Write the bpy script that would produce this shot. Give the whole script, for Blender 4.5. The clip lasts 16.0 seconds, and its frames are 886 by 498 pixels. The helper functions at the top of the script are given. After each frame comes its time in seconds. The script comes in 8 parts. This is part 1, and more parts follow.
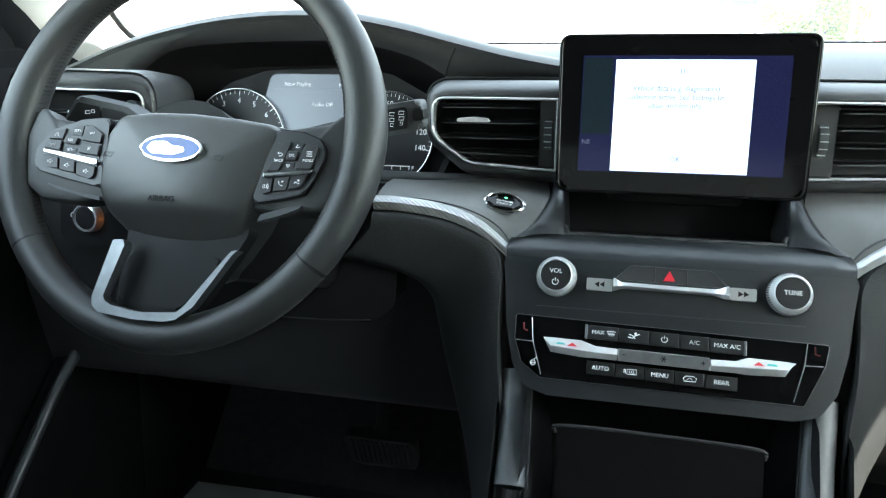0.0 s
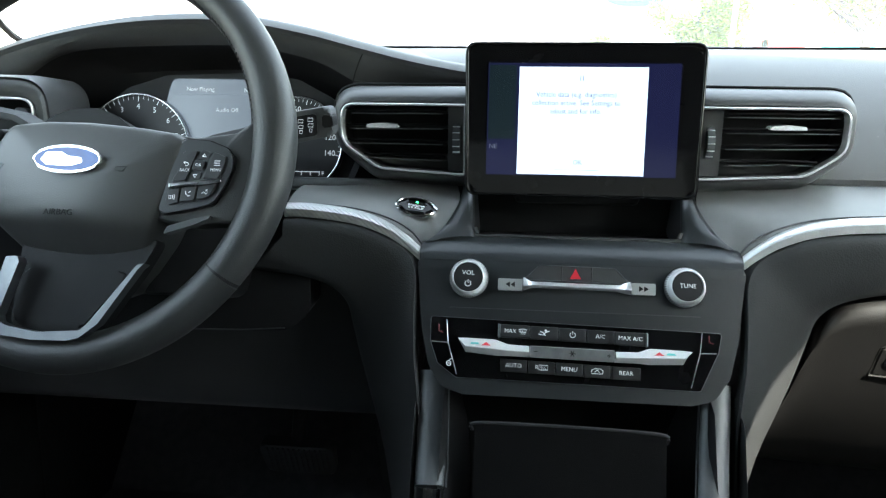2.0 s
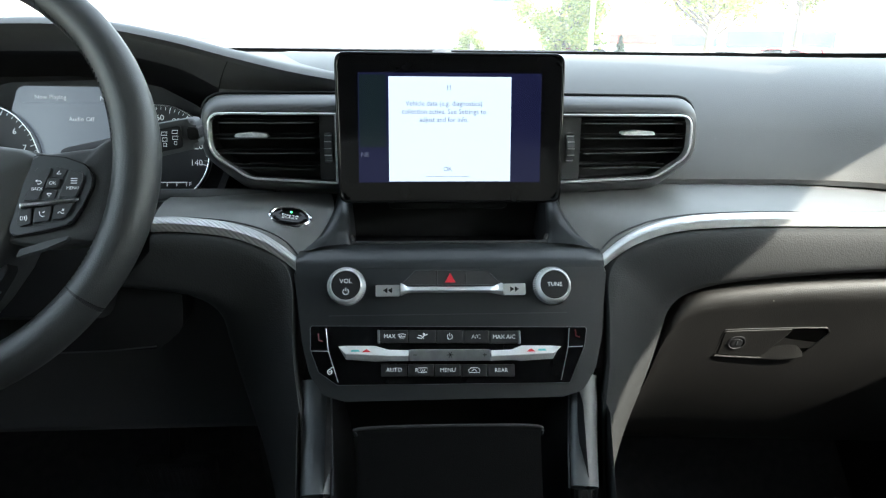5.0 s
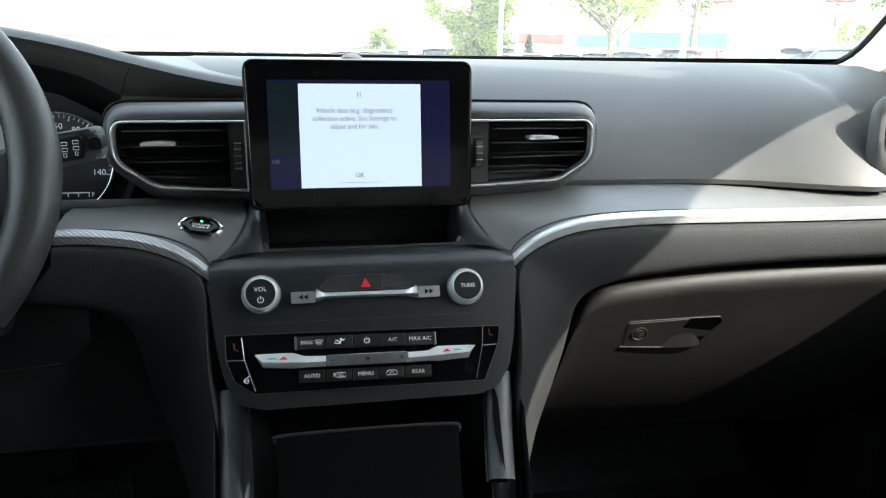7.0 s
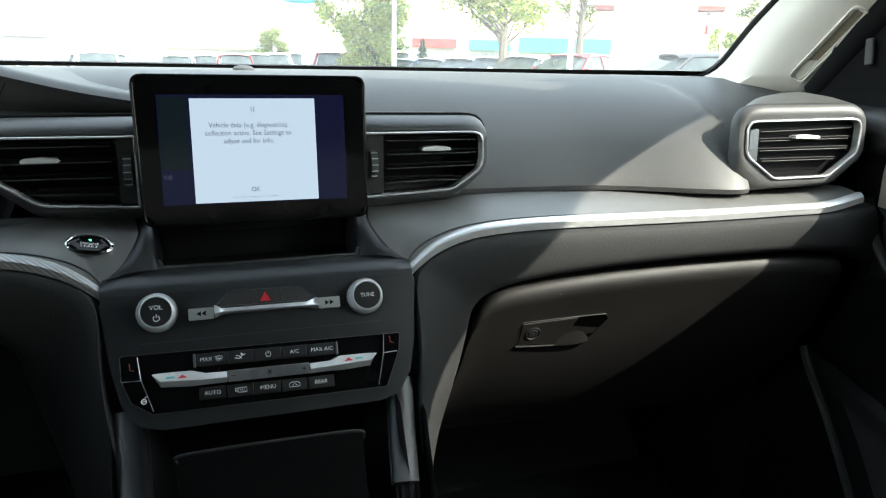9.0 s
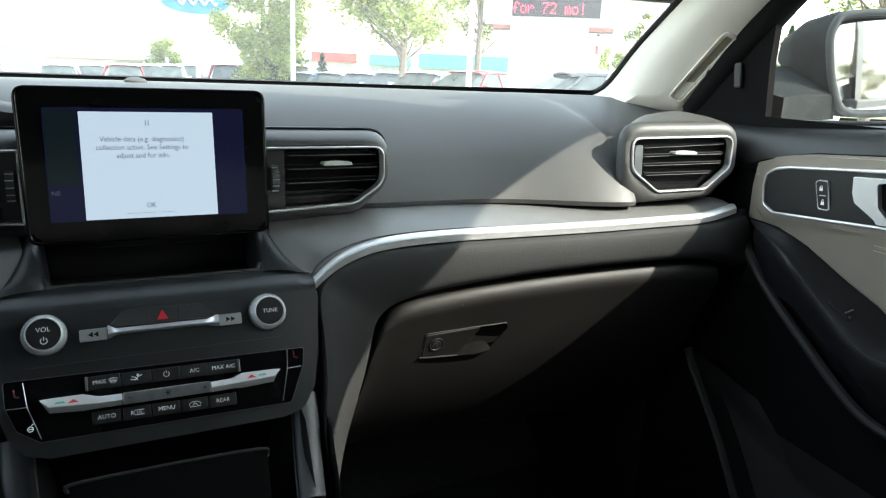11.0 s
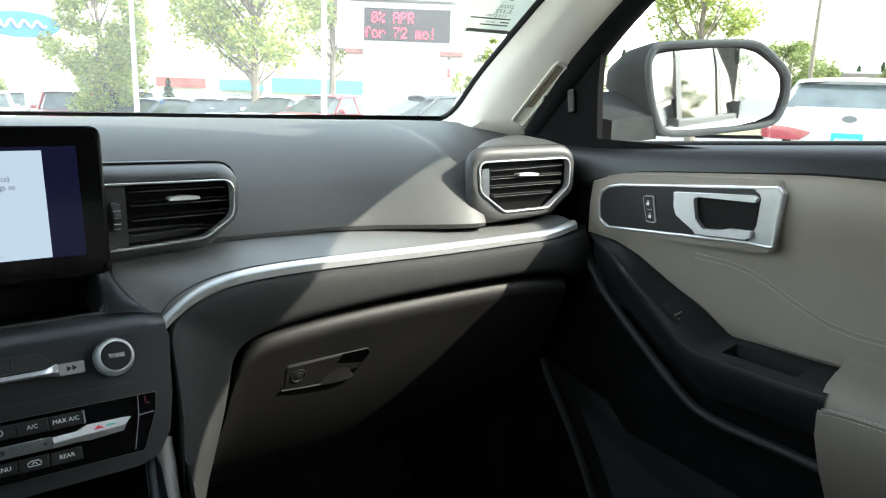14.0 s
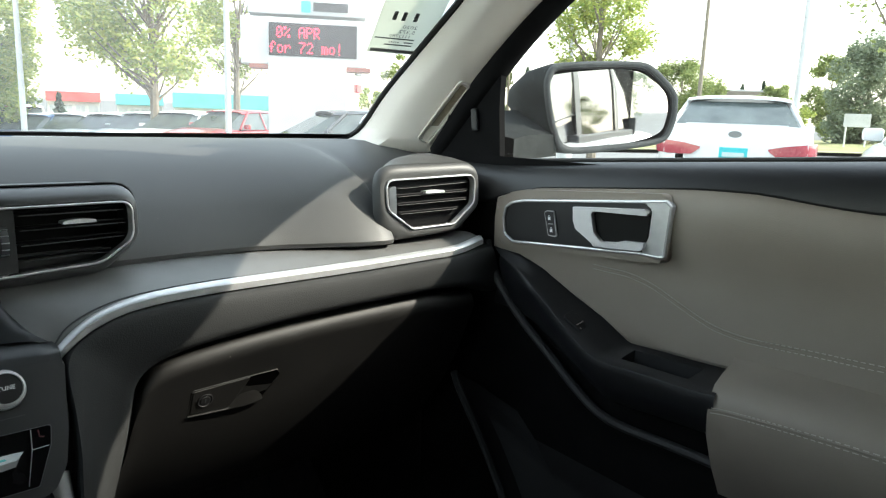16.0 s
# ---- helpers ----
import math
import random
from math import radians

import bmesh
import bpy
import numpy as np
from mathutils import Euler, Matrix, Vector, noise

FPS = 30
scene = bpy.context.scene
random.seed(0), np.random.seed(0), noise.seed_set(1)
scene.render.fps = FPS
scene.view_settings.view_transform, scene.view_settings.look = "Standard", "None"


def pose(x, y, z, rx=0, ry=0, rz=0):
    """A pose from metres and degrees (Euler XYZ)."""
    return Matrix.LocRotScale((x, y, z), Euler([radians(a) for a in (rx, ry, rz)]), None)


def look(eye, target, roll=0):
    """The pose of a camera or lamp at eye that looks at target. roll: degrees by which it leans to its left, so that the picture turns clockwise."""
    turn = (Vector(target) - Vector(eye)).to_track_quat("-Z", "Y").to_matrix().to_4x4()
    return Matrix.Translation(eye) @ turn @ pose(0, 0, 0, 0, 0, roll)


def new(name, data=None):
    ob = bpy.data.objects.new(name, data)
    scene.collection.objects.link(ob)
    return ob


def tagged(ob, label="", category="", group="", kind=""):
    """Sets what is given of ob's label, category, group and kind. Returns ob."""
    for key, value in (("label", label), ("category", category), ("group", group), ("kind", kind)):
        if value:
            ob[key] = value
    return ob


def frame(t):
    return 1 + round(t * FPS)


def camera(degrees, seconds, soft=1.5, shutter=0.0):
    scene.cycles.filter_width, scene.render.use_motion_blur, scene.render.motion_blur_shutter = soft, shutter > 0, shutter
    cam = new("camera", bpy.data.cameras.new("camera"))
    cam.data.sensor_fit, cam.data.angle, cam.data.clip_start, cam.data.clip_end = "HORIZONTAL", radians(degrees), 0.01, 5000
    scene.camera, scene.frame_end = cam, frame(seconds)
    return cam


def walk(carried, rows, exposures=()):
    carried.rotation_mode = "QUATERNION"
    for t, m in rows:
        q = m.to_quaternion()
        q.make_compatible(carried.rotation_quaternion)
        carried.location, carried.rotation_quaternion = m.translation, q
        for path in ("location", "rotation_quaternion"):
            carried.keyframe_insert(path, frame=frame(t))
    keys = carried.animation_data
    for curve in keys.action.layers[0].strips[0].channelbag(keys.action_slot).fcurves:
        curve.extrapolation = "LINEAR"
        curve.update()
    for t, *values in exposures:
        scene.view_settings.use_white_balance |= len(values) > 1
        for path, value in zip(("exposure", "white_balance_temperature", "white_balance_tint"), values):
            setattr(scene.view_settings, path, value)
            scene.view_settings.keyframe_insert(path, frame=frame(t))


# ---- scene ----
cam = camera(63.9, 16.0, 1.2)
PATH = [
    (0, (-0.055, 0.044, 1.173), (-0.508, 1.915, 0.629), -0.1),
    (0.5, (-0.053, 0.043, 1.176), (-0.451, 1.924, 0.627), -0.1),
    (1, (-0.055, 0.04, 1.178), (-0.386, 1.934, 0.628), 0.1),
    (1.5, (-0.055, 0.038, 1.178), (-0.324, 1.943, 0.633), 0.1),
    (2, (-0.057, 0.037, 1.181), (-0.26, 1.949, 0.632), 0.2),
    (2.5, (-0.056, 0.036, 1.183), (-0.205, 1.953, 0.632), 0.3),
    (3, (-0.055, 0.034, 1.184), (-0.149, 1.955, 0.634), 0.4),
    (3.5, (-0.055, 0.034, 1.186), (-0.092, 1.956, 0.634), 0.4),
    (4, (-0.055, 0.033, 1.19), (-0.032, 1.953, 0.631), 0.5),
    (6.5, (-0.053, 0.023, 1.203), (0.253, 1.916, 0.634), 0.9),
    (7, (-0.053, 0.019, 1.205), (0.315, 1.902, 0.639), 1.0),
    (7.5, (-0.053, 0.015, 1.209), (0.381, 1.883, 0.641), 1.1),
    (8, (-0.055, 0.009, 1.212), (0.45, 1.86, 0.648), 1.3),
    (8.5, (-0.055, 0.004, 1.214), (0.517, 1.837, 0.656), 1.4),
    (9, (-0.055, 0.002, 1.216), (0.583, 1.815, 0.666), 1.5),
    (11.3, (-0.059, -0.011, 1.219), (0.863, 1.693, 0.723), 2.2),
    (11.5, (-0.057, -0.012, 1.222), (0.885, 1.683, 0.732), 1.8),
    (12, (-0.056, -0.014, 1.223), (0.943, 1.652, 0.745), 1.9),
    (12.5, (-0.055, -0.017, 1.224), (1.001, 1.617, 0.759), 1.9),
    (13, (-0.055, -0.019, 1.224), (1.057, 1.58, 0.773), 1.9),
    (13.5, (-0.056, -0.022, 1.225), (1.109, 1.543, 0.786), 2.0),
    (14, (-0.057, -0.024, 1.226), (1.159, 1.506, 0.799), 2.0),
    (14.5, (-0.058, -0.026, 1.227), (1.207, 1.466, 0.813), 2.1),
    (15, (-0.059, -0.029, 1.229), (1.254, 1.425, 0.826), 2.1),
    (15.5, (-0.061, -0.032, 1.23), (1.3, 1.381, 0.84), 2.1),
    (16, (-0.061, -0.035, 1.231), (1.344, 1.337, 0.854), 2.1),
]
walk(cam, [(t, look(eye, target, roll)) for t, eye, target, roll in PATH], [(0.0, 4.10, 6050, 3), (2.0, 3.85, 6050, 5), (4.0, 3.62, 6100, 6), (6.4, 3.34, 6150, 6), (8.0, 2.98, 6200, 5), (11.0, 2.80, 6250, 5), (12.0, 2.82, 6250, 5), (14.0, 2.82, 6250, 5), (16.0, 2.42, 6300, 6)])

# ---------------------------------------------------------------- world, sun, exposure
world = bpy.data.worlds.new("sky")
scene.world = world
world.use_nodes = True
wn = world.node_tree
sky = wn.nodes.new("ShaderNodeTexSky")
sky.sky_type, sky.sun_disc = "NISHITA", False
SUN_TO = Vector((1.0, -1.0, 1.165)).normalized()
sky.sun_elevation = math.asin(SUN_TO.z)
sky.sun_rotation = math.atan2(SUN_TO.x, SUN_TO.y)
sky.air_density, sky.dust_density, sky.ozone_density = 1.6, 1.2, 0.0
wn.nodes["Background"].inputs["Strength"].default_value = 0.15
haze = wn.nodes.new("ShaderNodeHueSaturation")
haze.inputs["Saturation"].default_value = 0.45
wn.links.new(sky.outputs[0], haze.inputs["Color"])
wn.links.new(haze.outputs[0], wn.nodes["Background"].inputs["Color"])

sun = new("sun", bpy.data.lights.new("sun", "SUN"))
sun.data.energy, sun.data.angle, sun.data.color = 1.5, radians(0.6), (1.0, 0.91, 0.77)
sun.matrix_world = look(SUN_TO * 50, (0, 0, 0))


# ---------------------------------------------------------------- materials
def rgb(c):
    return (c, c, c, 1) if isinstance(c, (int, float)) else (*c, 1)


def material(name, color, rough=0.5, metal=0.0, second=None, scale=30.0, bump=0.0, grain=400.0, spec=0.5, coat=0.0,
             glow=None, power=0.0, kind="noise", specks=0.0):
    """A principled surface: two colours mixed by a broad noise, roughness wear, and a fine relief."""
    m = bpy.data.materials.new(name)
    m.use_nodes = True
    t = m.node_tree
    b = t.nodes["Principled BSDF"]
    b.inputs["Roughness"].default_value = rough
    b.inputs["Metallic"].default_value = metal
    b.inputs["Specular IOR Level"].default_value = spec
    b.inputs["Coat Weight"].default_value = coat
    b.inputs["Coat Roughness"].default_value = 0.05
    b.inputs["Base Color"].default_value = rgb(color)
    co = t.nodes.new("ShaderNodeTexCoord")
    if second is not None:
        n = t.nodes.new("ShaderNodeTexNoise")
        n.inputs["Scale"].default_value, n.inputs["Detail"].default_value = scale, 6
        mix = t.nodes.new("ShaderNodeMix")
        mix.data_type = "RGBA"
        mix.inputs[6].default_value, mix.inputs[7].default_value = rgb(color), rgb(second)
        ramp = t.nodes.new("ShaderNodeMapRange")
        ramp.inputs[1].default_value, ramp.inputs[2].default_value = 0.35, 0.65
        t.links.new(co.outputs["Object"], n.inputs["Vector"])
        t.links.new(n.outputs["Fac"], ramp.inputs[0])
        t.links.new(ramp.outputs[0], mix.inputs[0])
        t.links.new(mix.outputs[2], b.inputs["Base Color"])
        r = t.nodes.new("ShaderNodeMapRange")
        r.inputs[3].default_value, r.inputs[4].default_value = rough * 0.88, min(1.0, rough * 1.12)
        t.links.new(n.outputs["Fac"], r.inputs[0])
        t.links.new(r.outputs[0], b.inputs["Roughness"])
    if bump > 0:
        if kind == "voronoi":
            g = t.nodes.new("ShaderNodeTexVoronoi")
            g.feature = "F1"
            out = g.outputs["Distance"]
        else:
            g = t.nodes.new("ShaderNodeTexNoise")
            g.inputs["Detail"].default_value = 4
            out = g.outputs["Fac"]
        g.inputs["Scale"].default_value = grain
        t.links.new(co.outputs["Object"], g.inputs["Vector"])
        bp = t.nodes.new("ShaderNodeBump")
        bp.inputs["Strength"].default_value, bp.inputs["Distance"].default_value = bump, 0.0006
        t.links.new(out, bp.inputs["Height"])
        t.links.new(bp.outputs[0], b.inputs["Normal"])
    if specks > 0:
        v = t.nodes.new("ShaderNodeTexVoronoi")
        v.inputs["Scale"].default_value = 75
        sp = t.nodes.new("ShaderNodeSeparateColor")
        near, few, both, mx = (t.nodes.new("ShaderNodeMath") for _ in range(4))
        near.operation, few.operation, both.operation, mx.operation = "LESS_THAN", "GREATER_THAN", "MULTIPLY", "MULTIPLY"
        near.inputs[1].default_value, few.inputs[1].default_value, mx.inputs[1].default_value = 0.045, 0.93, specks
        dm = t.nodes.new("ShaderNodeMix")
        dm.data_type = "RGBA"
        dm.inputs[7].default_value = rgb((0.3, 0.29, 0.27))
        t.links.new(co.outputs["Object"], v.inputs["Vector"])
        t.links.new(v.outputs["Color"], sp.inputs[0])
        t.links.new(v.outputs["Distance"], near.inputs[0])
        t.links.new(sp.outputs[0], few.inputs[0])
        t.links.new(near.outputs[0], both.inputs[0])
        t.links.new(few.outputs[0], both.inputs[1])
        t.links.new(both.outputs[0], mx.inputs[0])
        t.links.new(mx.outputs[0], dm.inputs[0])
        t.links.new(mix.outputs[2], dm.inputs[6])
        t.links.new(dm.outputs[2], b.inputs["Base Color"])
    if glow is not None:
        b.inputs["Emission Color"].default_value = rgb(glow)
        b.inputs["Emission Strength"].default_value = power
    return m


def glass(name, tint=(1, 1, 1), gloss=0.03, veil=0.0):
    """A thin pane: clear, with a mirror gloss that grows at grazing angles, and a scattering film added to veil the
    view with haze.
    """
    m = bpy.data.materials.new(name)
    m.use_nodes = True
    t = m.node_tree
    t.nodes.remove(t.nodes["Principled BSDF"])
    tr, gl = (t.nodes.new("ShaderNodeBsdf" + k) for k in ("Transparent", "Glossy"))
    tr.inputs["Color"].default_value = rgb(tint)
    gl.inputs["Roughness"].default_value = gloss
    lw = t.nodes.new("ShaderNodeLayerWeight")
    lw.inputs["Blend"].default_value = 0.5
    pw_ = t.nodes.new("ShaderNodeMath")
    pw_.operation = "POWER"
    pw_.inputs[1].default_value = 4.0
    fr = t.nodes.new("ShaderNodeMapRange")
    fr.inputs[3].default_value, fr.inputs[4].default_value = 0.015, 0.7
    t.links.new(lw.outputs["Facing"], pw_.inputs[0])
    t.links.new(pw_.outputs[0], fr.inputs[0])
    mix = t.nodes.new("ShaderNodeMixShader")
    t.links.new(fr.outputs[0], mix.inputs[0])
    t.links.new(tr.outputs[0], mix.inputs[1])
    t.links.new(gl.outputs[0], mix.inputs[2])
    last = mix
    if veil > 0:
        film = t.nodes.new("ShaderNodeBsdfTranslucent")
        film.inputs["Color"].default_value = rgb(0.9)
        no = t.nodes.new("ShaderNodeTexNoise")
        no.inputs["Scale"].default_value, no.inputs["Detail"].default_value = 7.0, 8
        mr = t.nodes.new("ShaderNodeMapRange")
        mr.inputs[3].default_value, mr.inputs[4].default_value = veil * 0.6, veil * 1.4
        co = t.nodes.new("ShaderNodeTexCoord")
        last = t.nodes.new("ShaderNodeMixShader")
        t.links.new(co.outputs["Object"], no.inputs["Vector"])
        t.links.new(no.outputs["Fac"], mr.inputs[0])
        t.links.new(mr.outputs[0], last.inputs[0])
        t.links.new(mix.outputs[0], last.inputs[1])
        t.links.new(film.outputs[0], last.inputs[2])
    t.links.new(last.outputs[0], t.nodes["Material Output"].inputs["Surface"])
    return m


VINYL = material("dash_vinyl", (0.054, 0.055, 0.0545), 0.50, second=(0.061, 0.062, 0.0612), scale=9, bump=0.14, grain=700, kind="voronoi", spec=0.55, specks=0.5)
SOFT = material("soft_vinyl", (0.0365, 0.0378, 0.0382), 0.62, second=(0.042, 0.0434, 0.0437), scale=9, bump=0.3, grain=650, kind="voronoi", spec=0.12, specks=0.4)
PLASTIC = material("grained_plastic", (0.03, 0.031, 0.032), 0.52, second=(0.037, 0.037, 0.037), scale=14, bump=0.35, grain=1500, spec=0.35)
STACK = material("stack_plastic", (0.0170, 0.0195, 0.0212), 0.38, second=(0.0200, 0.0227, 0.0245), scale=14, bump=0.12, grain=1800, spec=0.65)
GLOVE = material("glovebox_plastic", (0.0088, 0.0086, 0.0080), 0.5, second=(0.0112, 0.0108, 0.0100), scale=12, bump=0.5, grain=800, spec=0.35, specks=0.9)
BLACK = material("matt_black", (0.012, 0.012, 0.013), 0.6, second=(0.016, 0.016, 0.017), scale=20, bump=0.2, grain=1500, spec=0.3)
PIANO = material("piano_black", (0.004, 0.004, 0.0045), 0.07, spec=0.22, second=(0.006, 0.006, 0.0065), scale=40)
CHROME = material("chrome", (0.88, 0.885, 0.89), 0.10, 1.0, second=(0.82, 0.825, 0.83), scale=60)
SLAT = material("vent_slat_black", (0.0045, 0.0045, 0.0048), 0.5, second=(0.006, 0.006, 0.0064), scale=60, spec=0.12)
RAILGREY = material("rail_grey", (0.085, 0.090, 0.094), 0.45, 0.15, second=(0.097, 0.102, 0.106), scale=40, bump=0.06, grain=2200)
DOORBLACK = material("door_black_vinyl", (0.0105, 0.0112, 0.0125), 0.40, second=(0.013, 0.0138, 0.0152), scale=12, bump=0.15, grain=900, kind="voronoi", spec=0.5)
BRIGHT = material("frosted_chrome", (0.9, 0.905, 0.91), 0.14, 0.55, second=(0.84, 0.85, 0.86), scale=60, spec=0.8)
ROCKER = material("rocker_silver", (0.95, 0.955, 0.96), 0.25, 0.3, second=(0.9, 0.91, 0.92), scale=60, spec=0.7)
SATIN = material("satin_silver", (0.74, 0.75, 0.75), 0.34, 0.7, second=(0.68, 0.69, 0.69), scale=80, bump=0.05, grain=2500)
DARKSATIN = material("dark_satin_metal", (0.2, 0.21, 0.22), 0.35, 0.9, second=(0.17, 0.18, 0.19), scale=80)
CHEEK = material("smooth_grey_trim", (0.06, 0.063, 0.066), 0.55, second=(0.08, 0.084, 0.088), scale=30, bump=0.08, grain=2000)
VENTSKIN = material("vent_trim_grey", (0.046, 0.047, 0.0475), 0.42, second=(0.053, 0.054, 0.0545), scale=20, bump=0.06, grain=2000, spec=0.7)
SHELF = material("shelf_silver_paint", (0.185, 0.187, 0.184), 0.45, 0.4, second=(0.20, 0.202, 0.198), scale=60, bump=0.1, grain=2500, spec=0.5)
LEATHER = material("wheel_leather", (0.031, 0.0318, 0.0318), 0.48, second=(0.037, 0.0378, 0.0377), scale=25, bump=0.16, grain=850, kind="voronoi", spec=0.6)
TAUPE = material("taupe_vinyl", (0.285, 0.246, 0.205), 0.42, second=(0.312, 0.272, 0.229), scale=7, bump=0.3, grain=1200, kind="voronoi", spec=0.6)
PILLAR = material("pillar_trim", (0.80, 0.755, 0.675), 0.6, second=(0.84, 0.795, 0.715), scale=9, bump=0.3, grain=1800)
HEADLINER = material("headliner_cloth", (0.16, 0.16, 0.158), 0.9, second=(0.185, 0.185, 0.183), scale=30, bump=0.5, grain=900)
CARPET = material("carpet", (0.070, 0.070, 0.074), 0.95, second=(0.095, 0.095, 0.099), scale=60, bump=1.0, grain=700)
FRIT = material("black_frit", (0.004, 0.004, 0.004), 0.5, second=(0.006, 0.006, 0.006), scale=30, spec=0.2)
MATT = material("dull_black", (0.007, 0.007, 0.0075), 0.92, second=(0.01, 0.01, 0.0105), scale=20, bump=0.2, grain=1200, spec=0.05)
RUBBER = material("rubber", (0.028, 0.028, 0.028), 0.6, second=(0.036, 0.036, 0.036), scale=40, bump=0.3, grain=900)
WHITEPRINT = material("white_print", (0.75, 0.76, 0.77), 0.5, glow=(0.8, 0.85, 0.9), power=0.035)
THREAD = material("thread", (0.50, 0.46, 0.40), 0.8, second=(0.56, 0.52, 0.46), scale=200)
PAPER = material("paper", (0.84, 0.86, 0.85), 0.8, second=(0.88, 0.90, 0.89), scale=12, bump=0.2, grain=300)
GLASS = glass("window_glass", (0.76, 0.79, 0.77), veil=0.005)
TINTED = glass("privacy_glass", (0.04, 0.041, 0.042))
HUBVINYL = material("hub_vinyl", (0.046, 0.0465, 0.046), 0.42, second=(0.053, 0.0535, 0.053), scale=12, bump=0.18, grain=1500, kind="voronoi", spec=0.8)
# the film's strength imitates veiling glare over the view outside
SCREENGLASS = glass("windscreen_glass", (0.73, 0.755, 0.73), veil=0.08)
CLUSTERGLASS = glass("cluster_glass", (0.92, 0.93, 0.95), 0.05)
CARGLASS = material("tinted_car_glass", (0.05, 0.065, 0.065), 0.05, spec=0.6, second=(0.10, 0.12, 0.12), scale=2.5)


# ---------------------------------------------------------------- mesh tools
def mesh_object(name, bm, mat, smooth=True, sharp=40):
    bmesh.ops.remove_doubles(bm, verts=bm.verts, dist=1e-6)
    bmesh.ops.recalc_face_normals(bm, faces=bm.faces)
    if smooth:
        for f in bm.faces:
            f.smooth = True
        for e in bm.edges:
            if len(e.link_faces) == 2:
                turn = e.calc_face_angle(0)
                a, b = sorted(f.calc_area() for f in e.link_faces)
                if turn > radians(sharp) or (turn > radians(4) and b > 10 * a):
                    e.smooth = False
    me = bpy.data.meshes.new(name)
    bm.to_mesh(me)
    bm.free()
    me.materials.append(mat)
    return new(name, me)


def part(name, bm, mat, parent, label="", smooth=True, sharp=40):
    ob = mesh_object(name, bm, mat, smooth, sharp)
    ob.parent = parent
    if parent is not None:
        ob.matrix_parent_inverse = parent.matrix_world.inverted()
    return tagged(ob, label)


def thing(name, label, category, group="", kind="", at=(0, 0, 0)):
    ob = new(name)
    ob.empty_display_size = 0.05
    ob.matrix_world = Matrix.Translation(at)
    ob.matrix_basis = Matrix.Translation(at)
    return tagged(ob, label, category, group, kind)


def solid(name, bm, mat, label, category, group="", kind="", smooth=True, sharp=40):
    return tagged(mesh_object(name, bm, mat, smooth, sharp), label, category, group, kind)


def plane_frame(o, tilt=0.0, turn=0.0):
    """A frame on a face that looks to the rear: u to the right, v up, n towards the cabin. tilt leans its top forward, turn swings n to the left."""
    return Matrix.Translation(o) @ pose(0, 0, 0, 0, 0, -turn) @ pose(0, 0, 0, 90 - tilt)


def rounded(pts, r, n=5):
    """The outline pts with corners of radius r (one, or one each)."""
    out, k = [], len(pts)
    for i in range(k):
        a, b, c = (Vector(pts[j % k]) for j in (i - 1, i, i + 1))
        rr = r[i] if isinstance(r, (list, tuple)) else r
        da, dc = a - b, c - b
        half = da.angle(dc) / 2
        cut = min(rr / max(math.tan(half), 1e-3), da.length * 0.49, dc.length * 0.49)
        p, q = b + da.normalized() * cut, b + dc.normalized() * cut
        for s in range(n + 1):
            f = s / n
            out.append(((p * (1 - f) + b * f) * (1 - f) + (b * (1 - f) + q * f) * f).to_2d())
    return out


def slab(outline, depth, m, bevel=0.0, lift=0.0, segs=2, bm=None):
    """The outline (u, v) as a plate from n = lift down to lift - depth, its front edge bevelled."""
    bm = bm or bmesh.new()
    front = [bm.verts.new(m @ Vector((p[0], p[1], lift))) for p in outline]
    back = [bm.verts.new(m @ Vector((p[0], p[1], lift - depth))) for p in outline]
    f = bm.faces.new(front)
    bm.faces.new(back[::-1])
    k = len(front)
    for i in range(k):
        bm.faces.new((front[i], back[i], back[(i + 1) % k], front[(i + 1) % k]))
    if bevel > 0:
        bmesh.ops.bevel(bm, geom=list(f.edges), offset=bevel, segments=segs, affect="EDGES", profile=0.5, clamp_overlap=True)
    return bm


def ring(outline, width, depth, m, lift=0.0, round_=True, bm=None):
    """A raised frame that follows the closed outline: a flat bar of the width inwards, with a rounded back."""
    bm = bm or bmesh.new()
    k = len(outline)
    cx, cy = sum(p[0] for p in outline) / k, sum(p[1] for p in outline) / k
    loops = []
    r = min(0.5 * width, depth)
    prof = [(0, -depth), (0, -r), (0.067, -0.5 * r), (0.25, -0.134 * r), (0.5, 0), (0.75, -0.134 * r), (0.933, -0.5 * r), (1, -r), (1, -depth)]
    for f, h in prof:
        row = []
        for i in range(k):
            a, b, c = (Vector(outline[j % k][:2]) for j in (i - 1, i, i + 1))
            t = ((b - a).normalized() + (c - b).normalized())
            t = t.normalized() if t.length > 1e-6 else (c - b).normalized()
            nrm = Vector((-t.y, t.x))
            if nrm.dot(Vector((cx, cy)) - b) < 0:
                nrm = -nrm
            q = b + nrm * width * f
            row.append(bm.verts.new(m @ Vector((q.x, q.y, lift + h))))
        loops.append(row)
    for r0, r1 in zip(loops, loops[1:]):
        for i in range(k):
            bm.faces.new((r0[i], r0[(i + 1) % k], r1[(i + 1) % k], r1[i]))
    return bm


